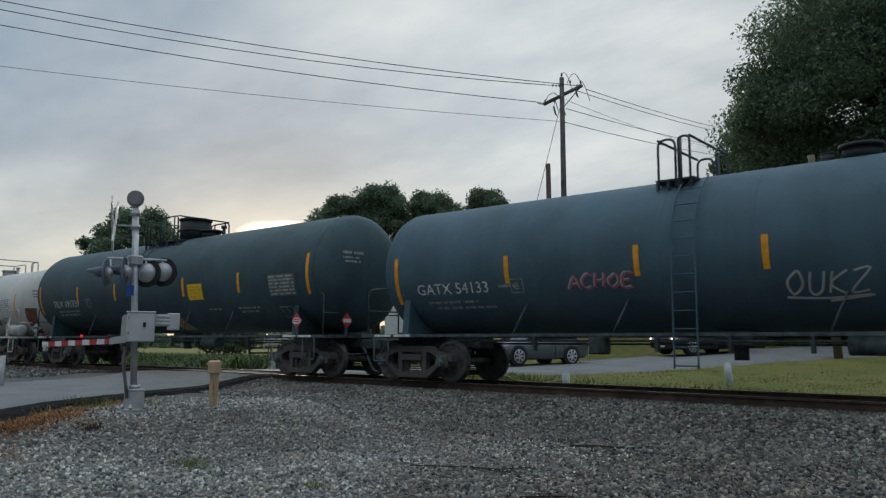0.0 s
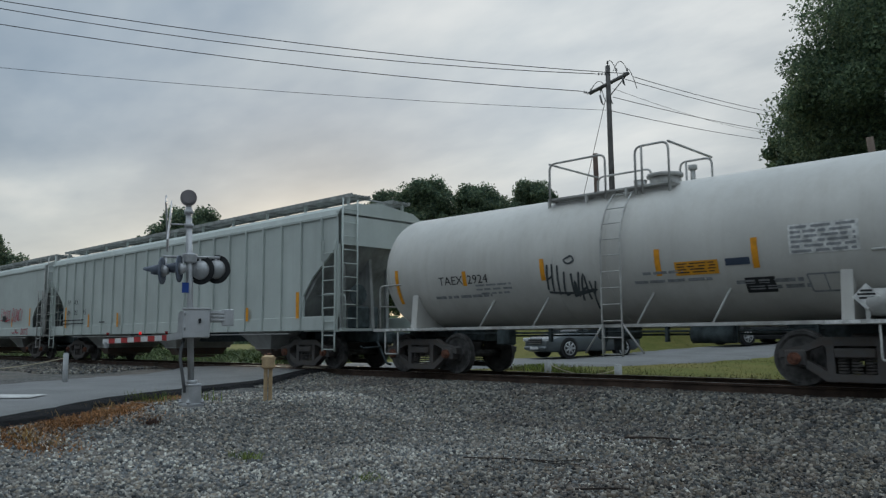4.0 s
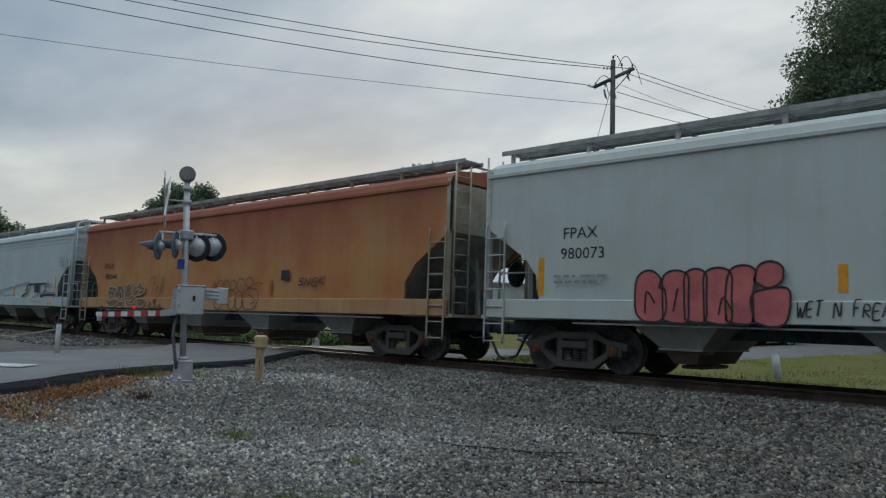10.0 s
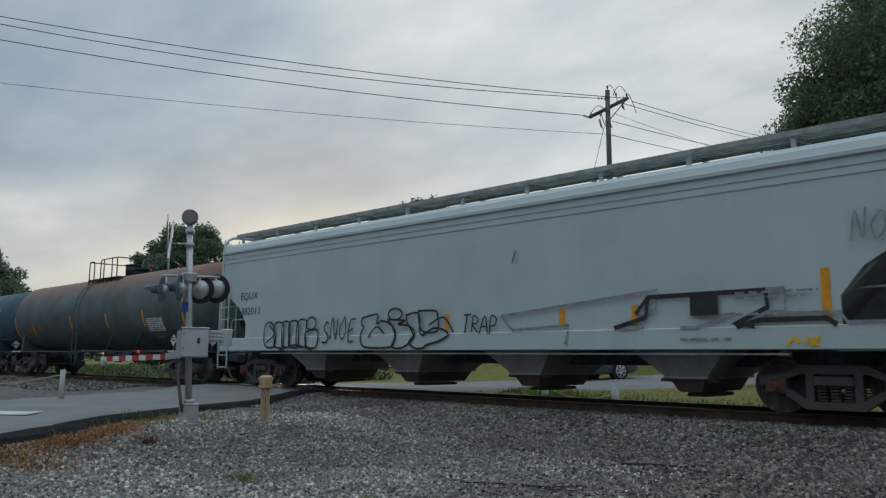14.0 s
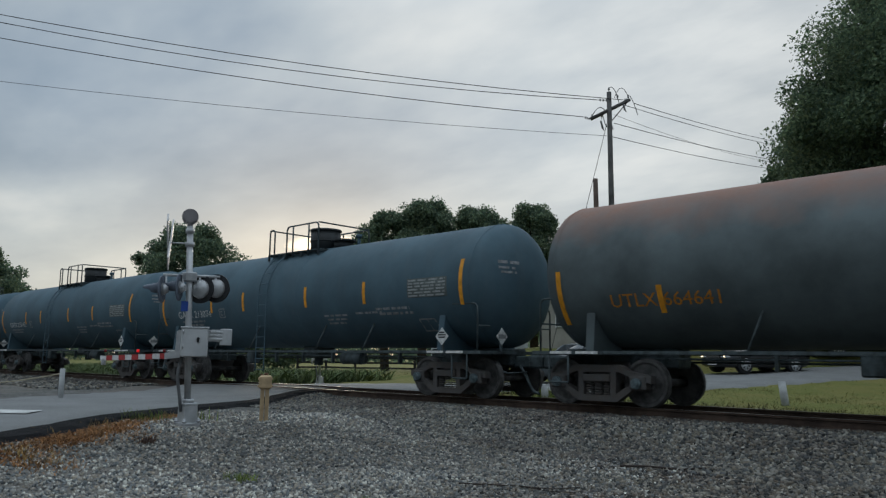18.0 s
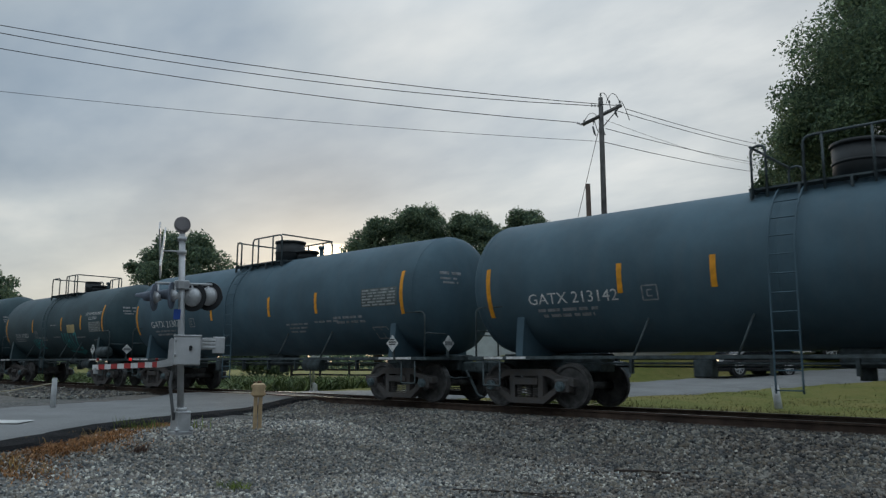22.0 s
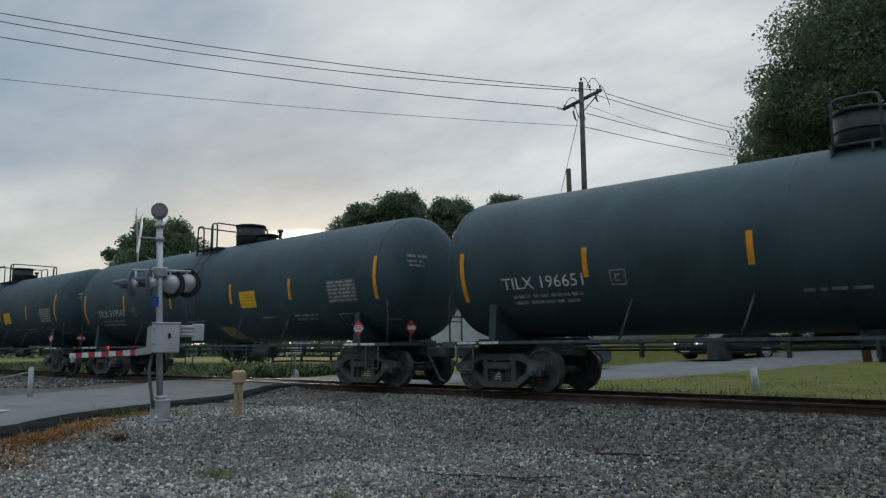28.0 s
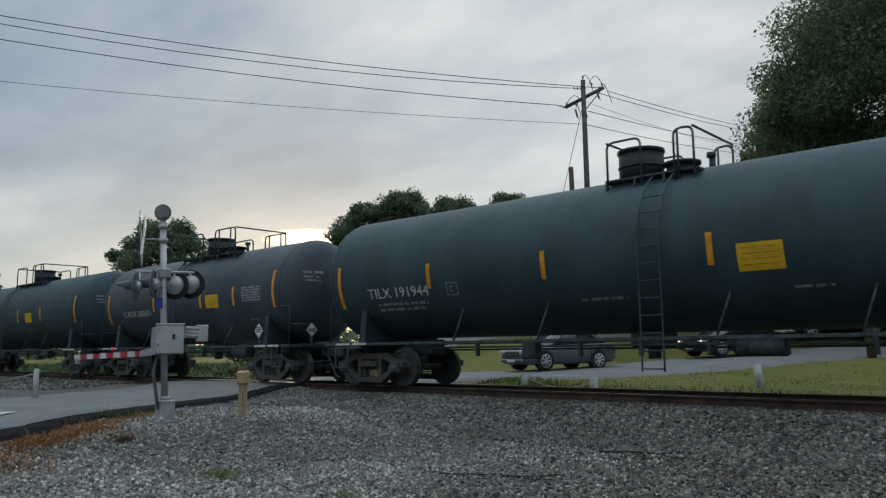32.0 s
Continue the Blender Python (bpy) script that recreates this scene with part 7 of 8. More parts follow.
    v = [bm.verts.new(p + rt * a + Vector((0, 0, b)) + fw * d) for d in (0, 0.015) for a, b in ((-0.055, -0.085), (0.055, -0.085), (0.055, 0.085), (-0.055, 0.085))]
    for q in ((0, 1, 2, 3), (7, 6, 5, 4), (0, 4, 5, 1), (1, 5, 6, 2), (2, 6, 7, 3), (3, 7, 4, 0)):
        bm.faces.new([v[i] for i in q])
    part("blue_sign", bm, paint("sign_blue", (0.02, 0.07, 0.32), 0.45), sig, "small blue plate")
    # gate mechanism
    turn = Matrix.Rotation(math.atan2(rt.y, rt.x), 4, "Z")
    mech = Matrix.Translation(up(1.35)) @ turn
    bm = bmesh.new()
    box(bm, -0.12, 0.31, -0.30, 0.10, -0.26, 0.22, 0.02)
    box(bm, -0.13, 0.32, -0.31, 0.11, 0.21, 0.235, 0.006)
    gate = part("gate_mechanism", bm, M_BOXGREY, sig, "grey-white gate mechanism cabinet", mech)
    bm = bmesh.new()
    box(bm, 0.13, 0.17, -0.33, -0.30, -0.02, 0.06, 0.008)
    cyl(bm, (0.15, -0.325, 0.035), (0.15, -0.30, 0.035), 0.024, 10)
    part("latch", bm, M_LAMPBLACK, gate)
    for k in (-1, 1):
        bm = bmesh.new()
        cyl(bm, (-0.085, -0.30, 0.12 * k), (-0.085, -0.30, 0.12 * k + 0.06), 0.014, 8)
        part("hinge", bm, M_SILVER, gate)
    bm = bmesh.new()
    box(bm, 0.50, 0.70, -0.03, 0.0, -0.06, 0.22, 0.01)
    for k in range(3):
        box(bm, 0.34, 0.55, -0.06, -0.03, 0.02 + 0.06 * k, 0.06 + 0.06 * k, 0.008)
    box(bm, 0.31, 0.50, -0.05, 0.02, 0.0, 0.20, 0.01)
    part("counterweight", bm, M_SILVER, gate, "slotted grey counterweight plates")
    bm = bmesh.new()
    prism_y(bm, [(-0.115, 0.17), (-0.15, 0.19), (-0.19, 0.15), (-0.20, -0.16), (-0.36, -0.20), (-0.36, -0.30), (-0.115, -0.27)], -0.15, -0.02)
    part("arm_support", bm, M_SILVER, gate)
    # the arm
    tip = arm
    a0 = up(1.10, -0.32)
    arm_ob = tagged(thing_part("gate_arm", sig), "red and white striped gate arm")
    for k in range(10 if arm > 0 else 0):
        part("stripe", stripe(a0, tip, k, 10), M_GATE_WHITE if k % 2 else M_GATE_RED, arm_ob)
    for k in (0.05, 0.42, 0.93) if arm > 0 else ():
        bm = bmesh.new()
        q = a0 + Vector((-tip * k, 0, 0.06))
        cyl(bm, q, q + Vector((0, 0, 0.05)), 0.025, 10)
        part("arm_light", bm, paint("red_arm_light", (0.9, 0.02, 0.02), 0.3, lamp=0.35) if k == 0.42 else paint("dark_red_light", (0.2, 0.01, 0.01), 0.3), arm_ob, "small red warning light")
    bm = bmesh.new()
    q = a0 + Vector((-tip * 0.95, 0, -0.12))
    box(bm, q.x - 0.05, q.x + 0.05, q.y - 0.03, q.y + 0.03, q.z - 0.06, q.z + 0.06, 0.01)
    part("tip_bracket", bm, M_SILVER, arm_ob)
    bm = bmesh.new()
    tube(bm, arc_pts([up(0.2, -0.10, -0.05), up(0.55, -0.14, -0.06), up(0.8, -0.17, -0.06), up(1.1, -0.1, -0.05)], 0.2), 0.028, 8)
    part("cable_conduit", bm, paint("grey_conduit", (0.17, 0.175, 0.18), 0.6, 0.2), sig)
    return sig


def stripe(a0, length, k, n):
    bm = bmesh.new()
    box(bm, a0.x - length * (k + 1) / n, a0.x - length * k / n, a0.y - 0.012, a0.y + 0.012, a0.z - 0.045 - 0.006 * k, a0.z + 0.045 - 0.006 * k)
    return bm


def build_beige_post(x, y):
    z = gz(x, y)
    ob = thing("junction_post", "tan junction box on two tan channel posts", "junction box", pose(x, y, z, 0, 0, 55))
    m = paint("tan_paint", (0.55, 0.40, 0.235), 0.6, 0.1, 0.12, 6.0, 0.1, 0.1, 50, streak=0.25)
    for sx in (-0.055, 0.03):
        bm = bmesh.new()
        box(bm, sx - 0.035, sx + 0.035, -0.03, 0.03, -0.1, 0.60, 0.006)
        box(bm, sx - 0.012, sx + 0.012, -0.045, -0.03, -0.05, 0.57)
        part("post", bm, m, ob)
    bm = bmesh.new()
    box(bm, -0.115, 0.095, -0.09, 0.09, 0.58, 0.83, 0.025)
    box(bm, -0.125, 0.105, -0.11, -0.08, 0.60, 0.81, 0.01)
    for sx in (-0.12, 0.10):
        for z1 in (0.64, 0.77):
            cyl(bm, (sx, -0.13, z1), (sx, -0.08, z1), 0.025, 8)
    part("box", bm, m, ob)
    bm = bmesh.new()
    cyl(bm, (0.0, 0, 0.83), (0.0, 0, 0.87), 0.04, 10)
    cyl(bm, (-0.08, 0, 0.83), (-0.08, 0, 0.855), 0.025, 8)
    part("conduit_cap", bm, paint("rust_cap", (0.16, 0.08, 0.05), 0.8), ob)


def build_posts():
    m = paint("grey_white_wood", (0.40, 0.41, 0.41), 0.8, 0.0, 0.15, 4.0, 0.15, 0.4, 40)

    def post(x, y, h, r, lean=(0, 0), m=m):
        z = gz(x, y)
        bm = bmesh.new()
        cyl(bm, (0, 0, -0.2), (lean[0] * h, lean[1] * h, h), r, 10, r * 0.96)
        cyl(bm, (lean[0] * h, lean[1] * h, h), (lean[0] * h, lean[1] * h, h + 0.02), r * 0.96, 10, r * 0.8)
        ob = part("bollard_post", bm, m, None, "", pose(x, y, z))
        tagged(ob, "short grey-white wooden post with rope", "post", "rope posts")
        return Vector((x + lean[0] * h, y + lean[1] * h, z + h))

    def rope(a, b, sag):
        bm = bmesh.new()
        pts = [a.lerp(b, t / 8) - Vector((0, 0, sag * 4 * (t / 8) * (1 - t / 8))) for t in range(9)]
        tube(bm, pts, 0.014, 6)
        tagged(part("rope", bm, paint("pale_rope", (0.42, 0.37, 0.26), 0.9), None), "sagging pale rope between posts", "rope")

    p1 = post(-20.0, 7.55, 0.80, 0.065)
    rope(p1 - Vector((0, 0, 0.1)), Vector((-26.5, 5.4, gz(-26.5, 5.4) + 0.45)), 0.22)
    post(-26.5, 5.4, 0.55, 0.085)
    a = post(-13.9, 19.3, 0.40, 0.11)
    b = post(-11.25, 18.9, 0.58, 0.11)
    rope(a - Vector((0, 0, 0.08)), b - Vector((0, 0, 0.1)), 0.24)
    post(-8.1, 22.9, 0.66, 0.11, (-0.16, 0.03))


# ---- poles and wires ----
M_POLE = paint("weathered_pole", (0.105, 0.10, 0.095), 0.9, 0.0, 0.25, 2.0, 0.2, 0.5, 40)
M_WIRE = paint("black_wire", (0.012, 0.012, 0.013), 0.6)
M_PORCELAIN = paint("grey_insulator", (0.16, 0.165, 0.17), 0.35)


def wire(name, a, b, sag, r, label, n=18):
    a, b = Vector(a), Vector(b)
    bm = bmesh.new()
    tube(bm, [a.lerp(b, t / n) - Vector((0, 0, sag * 4 * (t / n) * (1 - t / n))) for t in range(n + 1)], r, 5)
    return tagged(part(name, bm, M_WIRE, None), label, "wire")


POLE = Vector((-19.12, 32.1, 0.0))


def build_pole():
    zb = gz(POLE.x, POLE.y)
    top = 14.0
    pole = thing("utility_pole", "dark wooden utility pole with a slanting crossarm", "utility pole", pose(POLE.x, POLE.y, 0))
    bm = bmesh.new()
    cyl(bm, (0.05, 0, zb - 0.5), (0, 0, top), 0.17, 14, 0.115)
    part("shaft", bm, M_POLE, pole)
    ax = Vector((2.15, 1.9, 0)).normalized()
    a, b = -ax * 0.92 + Vector((0, 0, 12.6)), ax * 1.02 + Vector((0, 0, 13.6))
    a.z, b.z = 12.62, 13.62
    bm = bmesh.new()
    cyl(bm, a, b, 0.095, 4)
    part("crossarm", bm, M_POLE, pole)
    bm = bmesh.new()
    cyl(bm, (0, 0, 12.4), ax * 0.9 + Vector((0, 0, 13.5)), 0.025, 6)
    part("brace", bm, M_POLE, pole)
    tops = []
    for p in (a + ax * 0.08, a + ax * 0.55, b - ax * 0.08, b - ax * 0.6, Vector((0, 0, top))):
        bm = bmesh.new()
        cyl(bm, p, p + Vector((0, 0, 0.14)), 0.02, 6)
        for k in range(3):
            cyl(bm, p + Vector((0, 0, 0.12 + 0.045 * k)), p + Vector((0, 0, 0.15 + 0.045 * k)), 0.055 - 0.008 * k, 10)
        part("insulator", bm, M_PORCELAIN, pole)
        tops.append(p + Vector((0, 0, 0.27)))
    # strain insulators between the arm and the ends of the lines
    for p, q in (((0.5, 0.44, 13.61), b), ((-0.47, -0.41, 13.61), Vector((0, 0, 13.58))), ((-0.96, -0.85, 12.74), a)):
        bm = bmesh.new()
        p, q = Vector(p), Vector(q)
        cyl(bm, p, q, 0.014, 6)
        for k in range(3):
            c = p.lerp(q, 0.25 + 0.25 * k)
            cyl(bm, c, c + (q - p).normalized() * 0.05, 0.062, 10)
        part("strain_insulator", bm, M_PORCELAIN, pole)
    # fuse holders and jumper loops
    for p, w in ((a + ax * 0.5, -0.5), (b - ax * 0.35, -0.55), (a + ax * 0.95, -0.45)):
        bm = bmesh.new()
        cyl(bm, p + Vector((0, 0, -0.1)), p + Vector((0.1, 0, w)), 0.05, 8)
        cyl(bm, p + Vector((0.1, 0, w)), p + Vector((0.16, 0.03, w - 0.1)), 0.03, 8)
        part("fuse_holder", bm, M_PORCELAIN, pole)
    for p, q, h in ((a + ax * 0.1, a + ax * 0.9, 0.45), (b - ax * 0.1, b - ax * 0.75, 0.45), (Vector((0, 0, top)), ax * 0.5 + Vector((0, 0, 13.3)), 0.35), (b, b + Vector((0.3, 0.2, -0.9)), 0.1), (a + ax * 0.6, Vector((0, 0, 12.2)), -0.3)):
        bm = bmesh.new()
        q0, q1 = Vector(p) + Vector((0, 0, 0.2)), Vector(q) + Vector((0, 0, 0.1))
        tube(bm, [q0.lerp(q1, t / 8) + Vector((0, 0, h * 4 * (t / 8) * (1 - t / 8))) for t in range(9)], 0.017, 5)
        part("jumper", bm, M_WIRE, pole)
    # the three phases and the neutral towards the lot
    here = [Vector((POLE.x, POLE.y, 0)) + t for t in tops]
    span = Vector((-32.33, -44.5, 0))
    for h, z_end, sag in (((-18.62, 32.54, 13.61), 19.5, 1.4), ((-19.59, 31.69, 13.61), 20.5, 2.0), ((-20.08, 31.25, 12.74), 19.0, 1.4)):
        wire("power_line", h, (h[0] + span.x, h[1] + span.y, z_end), sag, 0.019, "black overhead power line")
    nb = Vector((POLE.x, POLE.y, 11.76))
    wire("neutral_line", nb, (nb.x + span.x, nb.y + span.y, 14.5), 0.8, 0.011, "thin overhead neutral line")
    # beyond the pole
    for h, end in (((-18.21, 32.9, 13.43), (-21.47, 80.4, 21.5)), ((-18.54, 32.61, 13.33), (-21.5, 80.5, 21.1)), ((-18.96, 32.24, 12.42), (-21.6, 80.6, 19.9)), (nb, (-21.7, 80.6, 19.2))):
        wire("power_line", h, end, 0.5, 0.017, "black overhead power line beyond the pole")
    wire("service_drop", (-18.95, 32.25, 12.85), (-25.6, 76.8, 20.2), 0.5, 0.010, "thin black service wire to the trees")
    wire("guy_wire", (POLE.x, POLE.y, 12.9), (POLE.x - 2.6, POLE.y - 1.8, gz(POLE.x - 2.6, POLE.y - 1.8)), 0.0, 0.014, "thin guy wire of the pole")
    stub = thing("stub_pole", "short weathered stub pole beside the utility pole", "pole", pose(POLE.x - 0.62, POLE.y - 0.35, 0))
    bm = bmesh.new()
    cyl(bm, (0.12, 0, zb - 0.3), (-0.02, 0, 9.65), 0.15, 10, 0.12)
    part("shaft", bm, paint("brown_pole", (0.10, 0.07, 0.055), 0.9, bump=0.4), stub)
    # the leaning pole by the trees and a far pole
    lp = thing("leaning_pole", "leaning grey-brown wooden pole before the trees", "pole", pose(0, 0, 0))
    bm = bmesh.new()
    cyl(bm, (-7.65, 33.9, 0.0), (-7.95, 32.5, 8.4), 0.17, 10, 0.13)
    part("shaft", bm, paint("grey_brown_pole", (0.17, 0.13, 0.105), 0.9, bump=0.4), lp)
    fp = thing("utility_pole", "far utility pole with a straight crossarm", "utility pole", pose(-37.5, 92.0, 0))
    bm = bmesh.new()
    cyl(bm, (0, 0, -1), (0, 0, 19.3), 0.2, 8, 0.16)
    part("shaft", bm, M_POLE, fp)
    bm = bmesh.new()
    box(bm, -1.5, 1.5, -0.08, 0.08, 18.6, 18.8)
    for x in (-1.3, -0.6, 0.6, 1.3):
        cyl(bm, (x, 0, 18.8), (x, 0, 19.05), 0.07, 6)
    part("crossarm", bm, M_POLE, fp)
    for x in (-1.3, 1.3):
        wire("far_line", (-37.5 + x, 92, 19.0), (40 + x, 110, 19.5), 0.8, 0.03, "far black overhead power line")


# ---- trees ----
M_BARK = paint("tree_bark", (0.07, 0.055, 0.042), 0.95, 0.0, 0.25, 3.0, 0.2, 0.9, 18)


def leaf_mat(name, a, b):
    m = paint(name, a, 0.65, 0.0, 0.2, 0.5, 0.15, other=b, random_tint=0.42, spec=0.25)
    n = m.node_tree
    p = next(x for x in n.nodes if x.type == "BSDF_PRINCIPLED")
    tr = n.nodes.new("ShaderNodeBsdfTranslucent")
    n.links.new(p.inputs["Base Color"].links[0].from_socket, tr.inputs[0])
    mx = n.nodes.new("ShaderNodeMixShader")
    mx.inputs[0].default_value = 0.55
    o = next(x for x in n.nodes if x.type == "OUTPUT_MATERIAL")
    n.links.new(p.outputs[0], mx.inputs[1])
    n.links.new(tr.outputs[0], mx.inputs[2])
    n.links.new(mx.outputs[0], o.inputs[0])
    return m


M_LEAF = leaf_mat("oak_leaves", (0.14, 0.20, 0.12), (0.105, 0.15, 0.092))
# leaves of the farther trees, their green lightened to stand in for haze
M_LEAF2 = leaf_mat("hazed_far_leaves", (0.175, 0.235, 0.15), (0.13, 0.18, 0.12))


def make_tree(x, y, height, crown_r, crown_lo, leaves, leaf, label, seed, material=M_LEAF, lobes=46, squash=1.0, z0=None, taper=0.0, name="tree", category="tree"):
    """A trunk with limbs and a crown of leaf sprays gathered into clumps."""
    rng = np.random.default_rng(seed)
    z0 = gz(x, y) if z0 is None else z0
    tree = thing(name, label, category, pose(x, y, z0))
    bm = bmesh.new()
    lobes = int(lobes * 1.7)
    tr = max(0.12, height * 0.022)
    mid = Vector((rng.normal(0, 0.2), rng.normal(0, 0.2), height * 0.45))
    cyl(bm, (0, 0, -0.4), mid, tr * 1.25, 12, tr * 0.8)
    cyl(bm, mid, mid + Vector((rng.normal(0, 0.4), rng.normal(0, 0.4), height * 0.35)), tr * 0.8, 10, tr * 0.25)
    ch = height - crown_lo
    cen = []
    for k in range(lobes):
        a, e = rng.uniform(0, 2 * np.pi), rng.uniform(0, 1)
        h = crown_lo + ch * (0.06 + 0.86 * e)
        prof = math.sin(math.pi * min(1, 0.15 + 0.80 * e)) ** 0.65 * (1 - taper * e)
        rad = crown_r * prof * math.sqrt(rng.uniform(0.15, 1.0)) * 0.88
        cen.append((rad * math.cos(a), rad * math.sin(a) * squash, h, crown_r * rng.uniform(0.10, 0.23)))
    for cx, cy, cz_, cr in cen[:: max(1, lobes // 16)]:
        s = Vector((mid.x * 0.9, mid.y * 0.9, min(cz_ * 0.75, height * 0.55)))
        e = Vector((cx, cy, cz_))
        m2 = s.lerp(e, 0.5) + Vector((0, 0, 0.3))
        cyl(bm, s, m2, tr * 0.42, 7, tr * 0.26)
        cyl(bm, m2, e, tr * 0.26, 6, tr * 0.08)
    part("trunk", bm, M_BARK, tree)
    cen = np.array(cen)
    which = rng.integers(0, lobes, leaves)
    d = rng.normal(size=(leaves, 3))
    d /= np.linalg.norm(d, axis=1)[:, None]
    rad = rng.random(leaves) ** 0.45
    p = cen[which, :3] + d * (rad * cen[which, 3])[:, None] * np.array([1.15, 1.15, 0.85])
    # a fifth of the leaves fill the crown between the clumps
    fill = rng.random(leaves) < 0.2
    e = rng.random(leaves)
    a = rng.uniform(0, 2 * np.pi, leaves)
    pr = crown_r * np.sin(np.pi * np.minimum(1, 0.15 + 0.80 * e)) ** 0.65 * (1 - taper * e) * np.sqrt(rng.random(leaves)) * 0.78
    inner = np.stack([pr * np.cos(a), pr * np.sin(a) * squash, crown_lo + ch * (0.04 + 0.88 * e)], 1)
    p = np.where(fill[:, None], inner, p)
    p += rng.normal(0, leaf * 0.6, (leaves, 3))
    u = rng.normal(size=(leaves, 3)) + np.array([0, 0, 0.2])
    u /= np.linalg.norm(u, axis=1)[:, None]
    v = np.cross(u, rng.normal(size=(leaves, 3)))
    v /= np.linalg.norm(v, axis=1)[:, None]
    s = leaf * rng.uniform(0.55, 1.3, leaves)[:, None]
    fold = np.cross(u, v) * s * 0.18
    vs = np.stack([p - u * s, p - v * s * 0.5 + fold, p + u * s, p + v * s * 0.5 + fold], 1).reshape(-1, 3)
    f = np.arange(4 * leaves, dtype=np.int32)
    me = bpy.data.meshes.new("crown")
    me.vertices.add(4 * leaves)
    me.vertices.foreach_set("co", vs.reshape(-1))
    me.loops.add(4 * leaves)
    me.loops.foreach_set("vertex_index", f)
    me.polygons.add(leaves)
    me.polygons.foreach_set("loop_start", np.arange(0, 4 * leaves, 4, dtype=np.int32))
    me.polygons.foreach_set("loop_total", np.full(leaves, 4, np.int32))
    me.update(calc_edges=True)
    me.materials.append(material)
    part("crown", me, None, tree)
    return tree


def build_trees():
    make_tree(-7.0, 42.8, 20.8, 9.8, 6.3, 300000, 0.105, "large dark green oak with a full crown", 3, lobes=110, taper=0.42)
    wood = "dark green tree at the wood's edge"
    for k, (x, y, h, r, lo, n) in enumerate(((-11.2, 50.5, 12.5, 4.2, 0.6, 12000), (-7.0, 49.0, 15.0, 5.0, 0.5, 11000), (-2.0, 47.0, 17.0, 6.0, 0.5, 10000), (3.5, 45.0, 18.0, 6.5, 0.5, 8000),
                                             (-15.5, 62.0, 11.0, 4.5, 0.4, 14000), (-9.0, 62.0, 17.0, 6.0, 0.5, 8000), (0.0, 60.0, 20.0, 8.0, 0.5, 8000))):
        make_tree(x, y, h, r, lo, n, 0.24, wood, 40 + k, M_LEAF, 44)
    for k, (x, y, h, r, lo, n) in enumerate(((-30.0, 66.0, 8.3, 4.2, 0.4, 12000), (-25.5, 64.0, 8.6, 4.2, 0.4, 14000), (-20.9, 59.5, 8.8, 4.0, 0.3, 16000), (-17.4, 52.0, 12.0, 2.6, 0.3, 22000), (-14.3, 48.0, 13.5, 4.0, 0.3, 20000),
                                             (-15.0, 55.5, 14.5, 5.0, 0.4, 16000), (-19.8, 50.0, 4.2, 2.2, 0.2, 6000))):
        make_tree(x, y, h, r, lo, n, 0.2, wood, 60 + k, M_LEAF, 50)
    far = "rounded green tree beyond the field"
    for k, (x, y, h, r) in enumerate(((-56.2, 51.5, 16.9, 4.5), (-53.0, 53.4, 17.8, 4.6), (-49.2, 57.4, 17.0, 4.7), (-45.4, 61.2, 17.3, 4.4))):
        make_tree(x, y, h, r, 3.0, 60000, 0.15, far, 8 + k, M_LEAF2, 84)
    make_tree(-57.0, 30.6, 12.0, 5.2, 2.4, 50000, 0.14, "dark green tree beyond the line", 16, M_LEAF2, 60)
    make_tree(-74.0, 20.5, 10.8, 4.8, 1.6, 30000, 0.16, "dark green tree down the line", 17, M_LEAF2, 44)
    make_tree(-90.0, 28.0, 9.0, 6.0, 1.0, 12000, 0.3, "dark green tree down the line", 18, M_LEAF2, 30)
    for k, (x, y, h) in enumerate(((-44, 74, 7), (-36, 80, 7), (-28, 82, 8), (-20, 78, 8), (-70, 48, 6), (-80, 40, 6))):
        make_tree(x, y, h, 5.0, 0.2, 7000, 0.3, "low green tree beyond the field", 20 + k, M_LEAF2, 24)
    # the distant wood that closes the horizon all round
    rng = np.random.default_rng(77)
    n = 60000
    a = rng.uniform(0, 2 * np.pi, n)
    d = rng.uniform(150, 190, n)
    x, y = d * np.cos(a) - 20, d * np.sin(a) + 20
    ok = (np.abs(y - TRACK_Y) > 9)
    x, y, a, d = x[ok], y[ok], a[ok], d[ok]
    tops = 5.6 + 1.6 * np.sin(9 * a) + 1.1 * np.sin(23 * a + 1) + 0.7 * np.sin(61 * a)
    z = -0.5 + tops * rng.random(len(x)) ** 0.8
    p = np.stack([x, y, z], 1)
    u = rng.normal(size=p.shape)
    v = rng.normal(size=p.shape)
    u /= np.linalg.norm(u, axis=1)[:, None]
    v /= np.linalg.norm(v, axis=1)[:, None]
    vs = np.stack([p - u * 0.9, p - v * 0.5, p + u * 0.9, p + v * 0.5], 1).reshape(-1, 3)
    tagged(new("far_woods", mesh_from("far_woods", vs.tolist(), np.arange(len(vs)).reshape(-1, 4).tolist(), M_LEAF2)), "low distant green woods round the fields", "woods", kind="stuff")


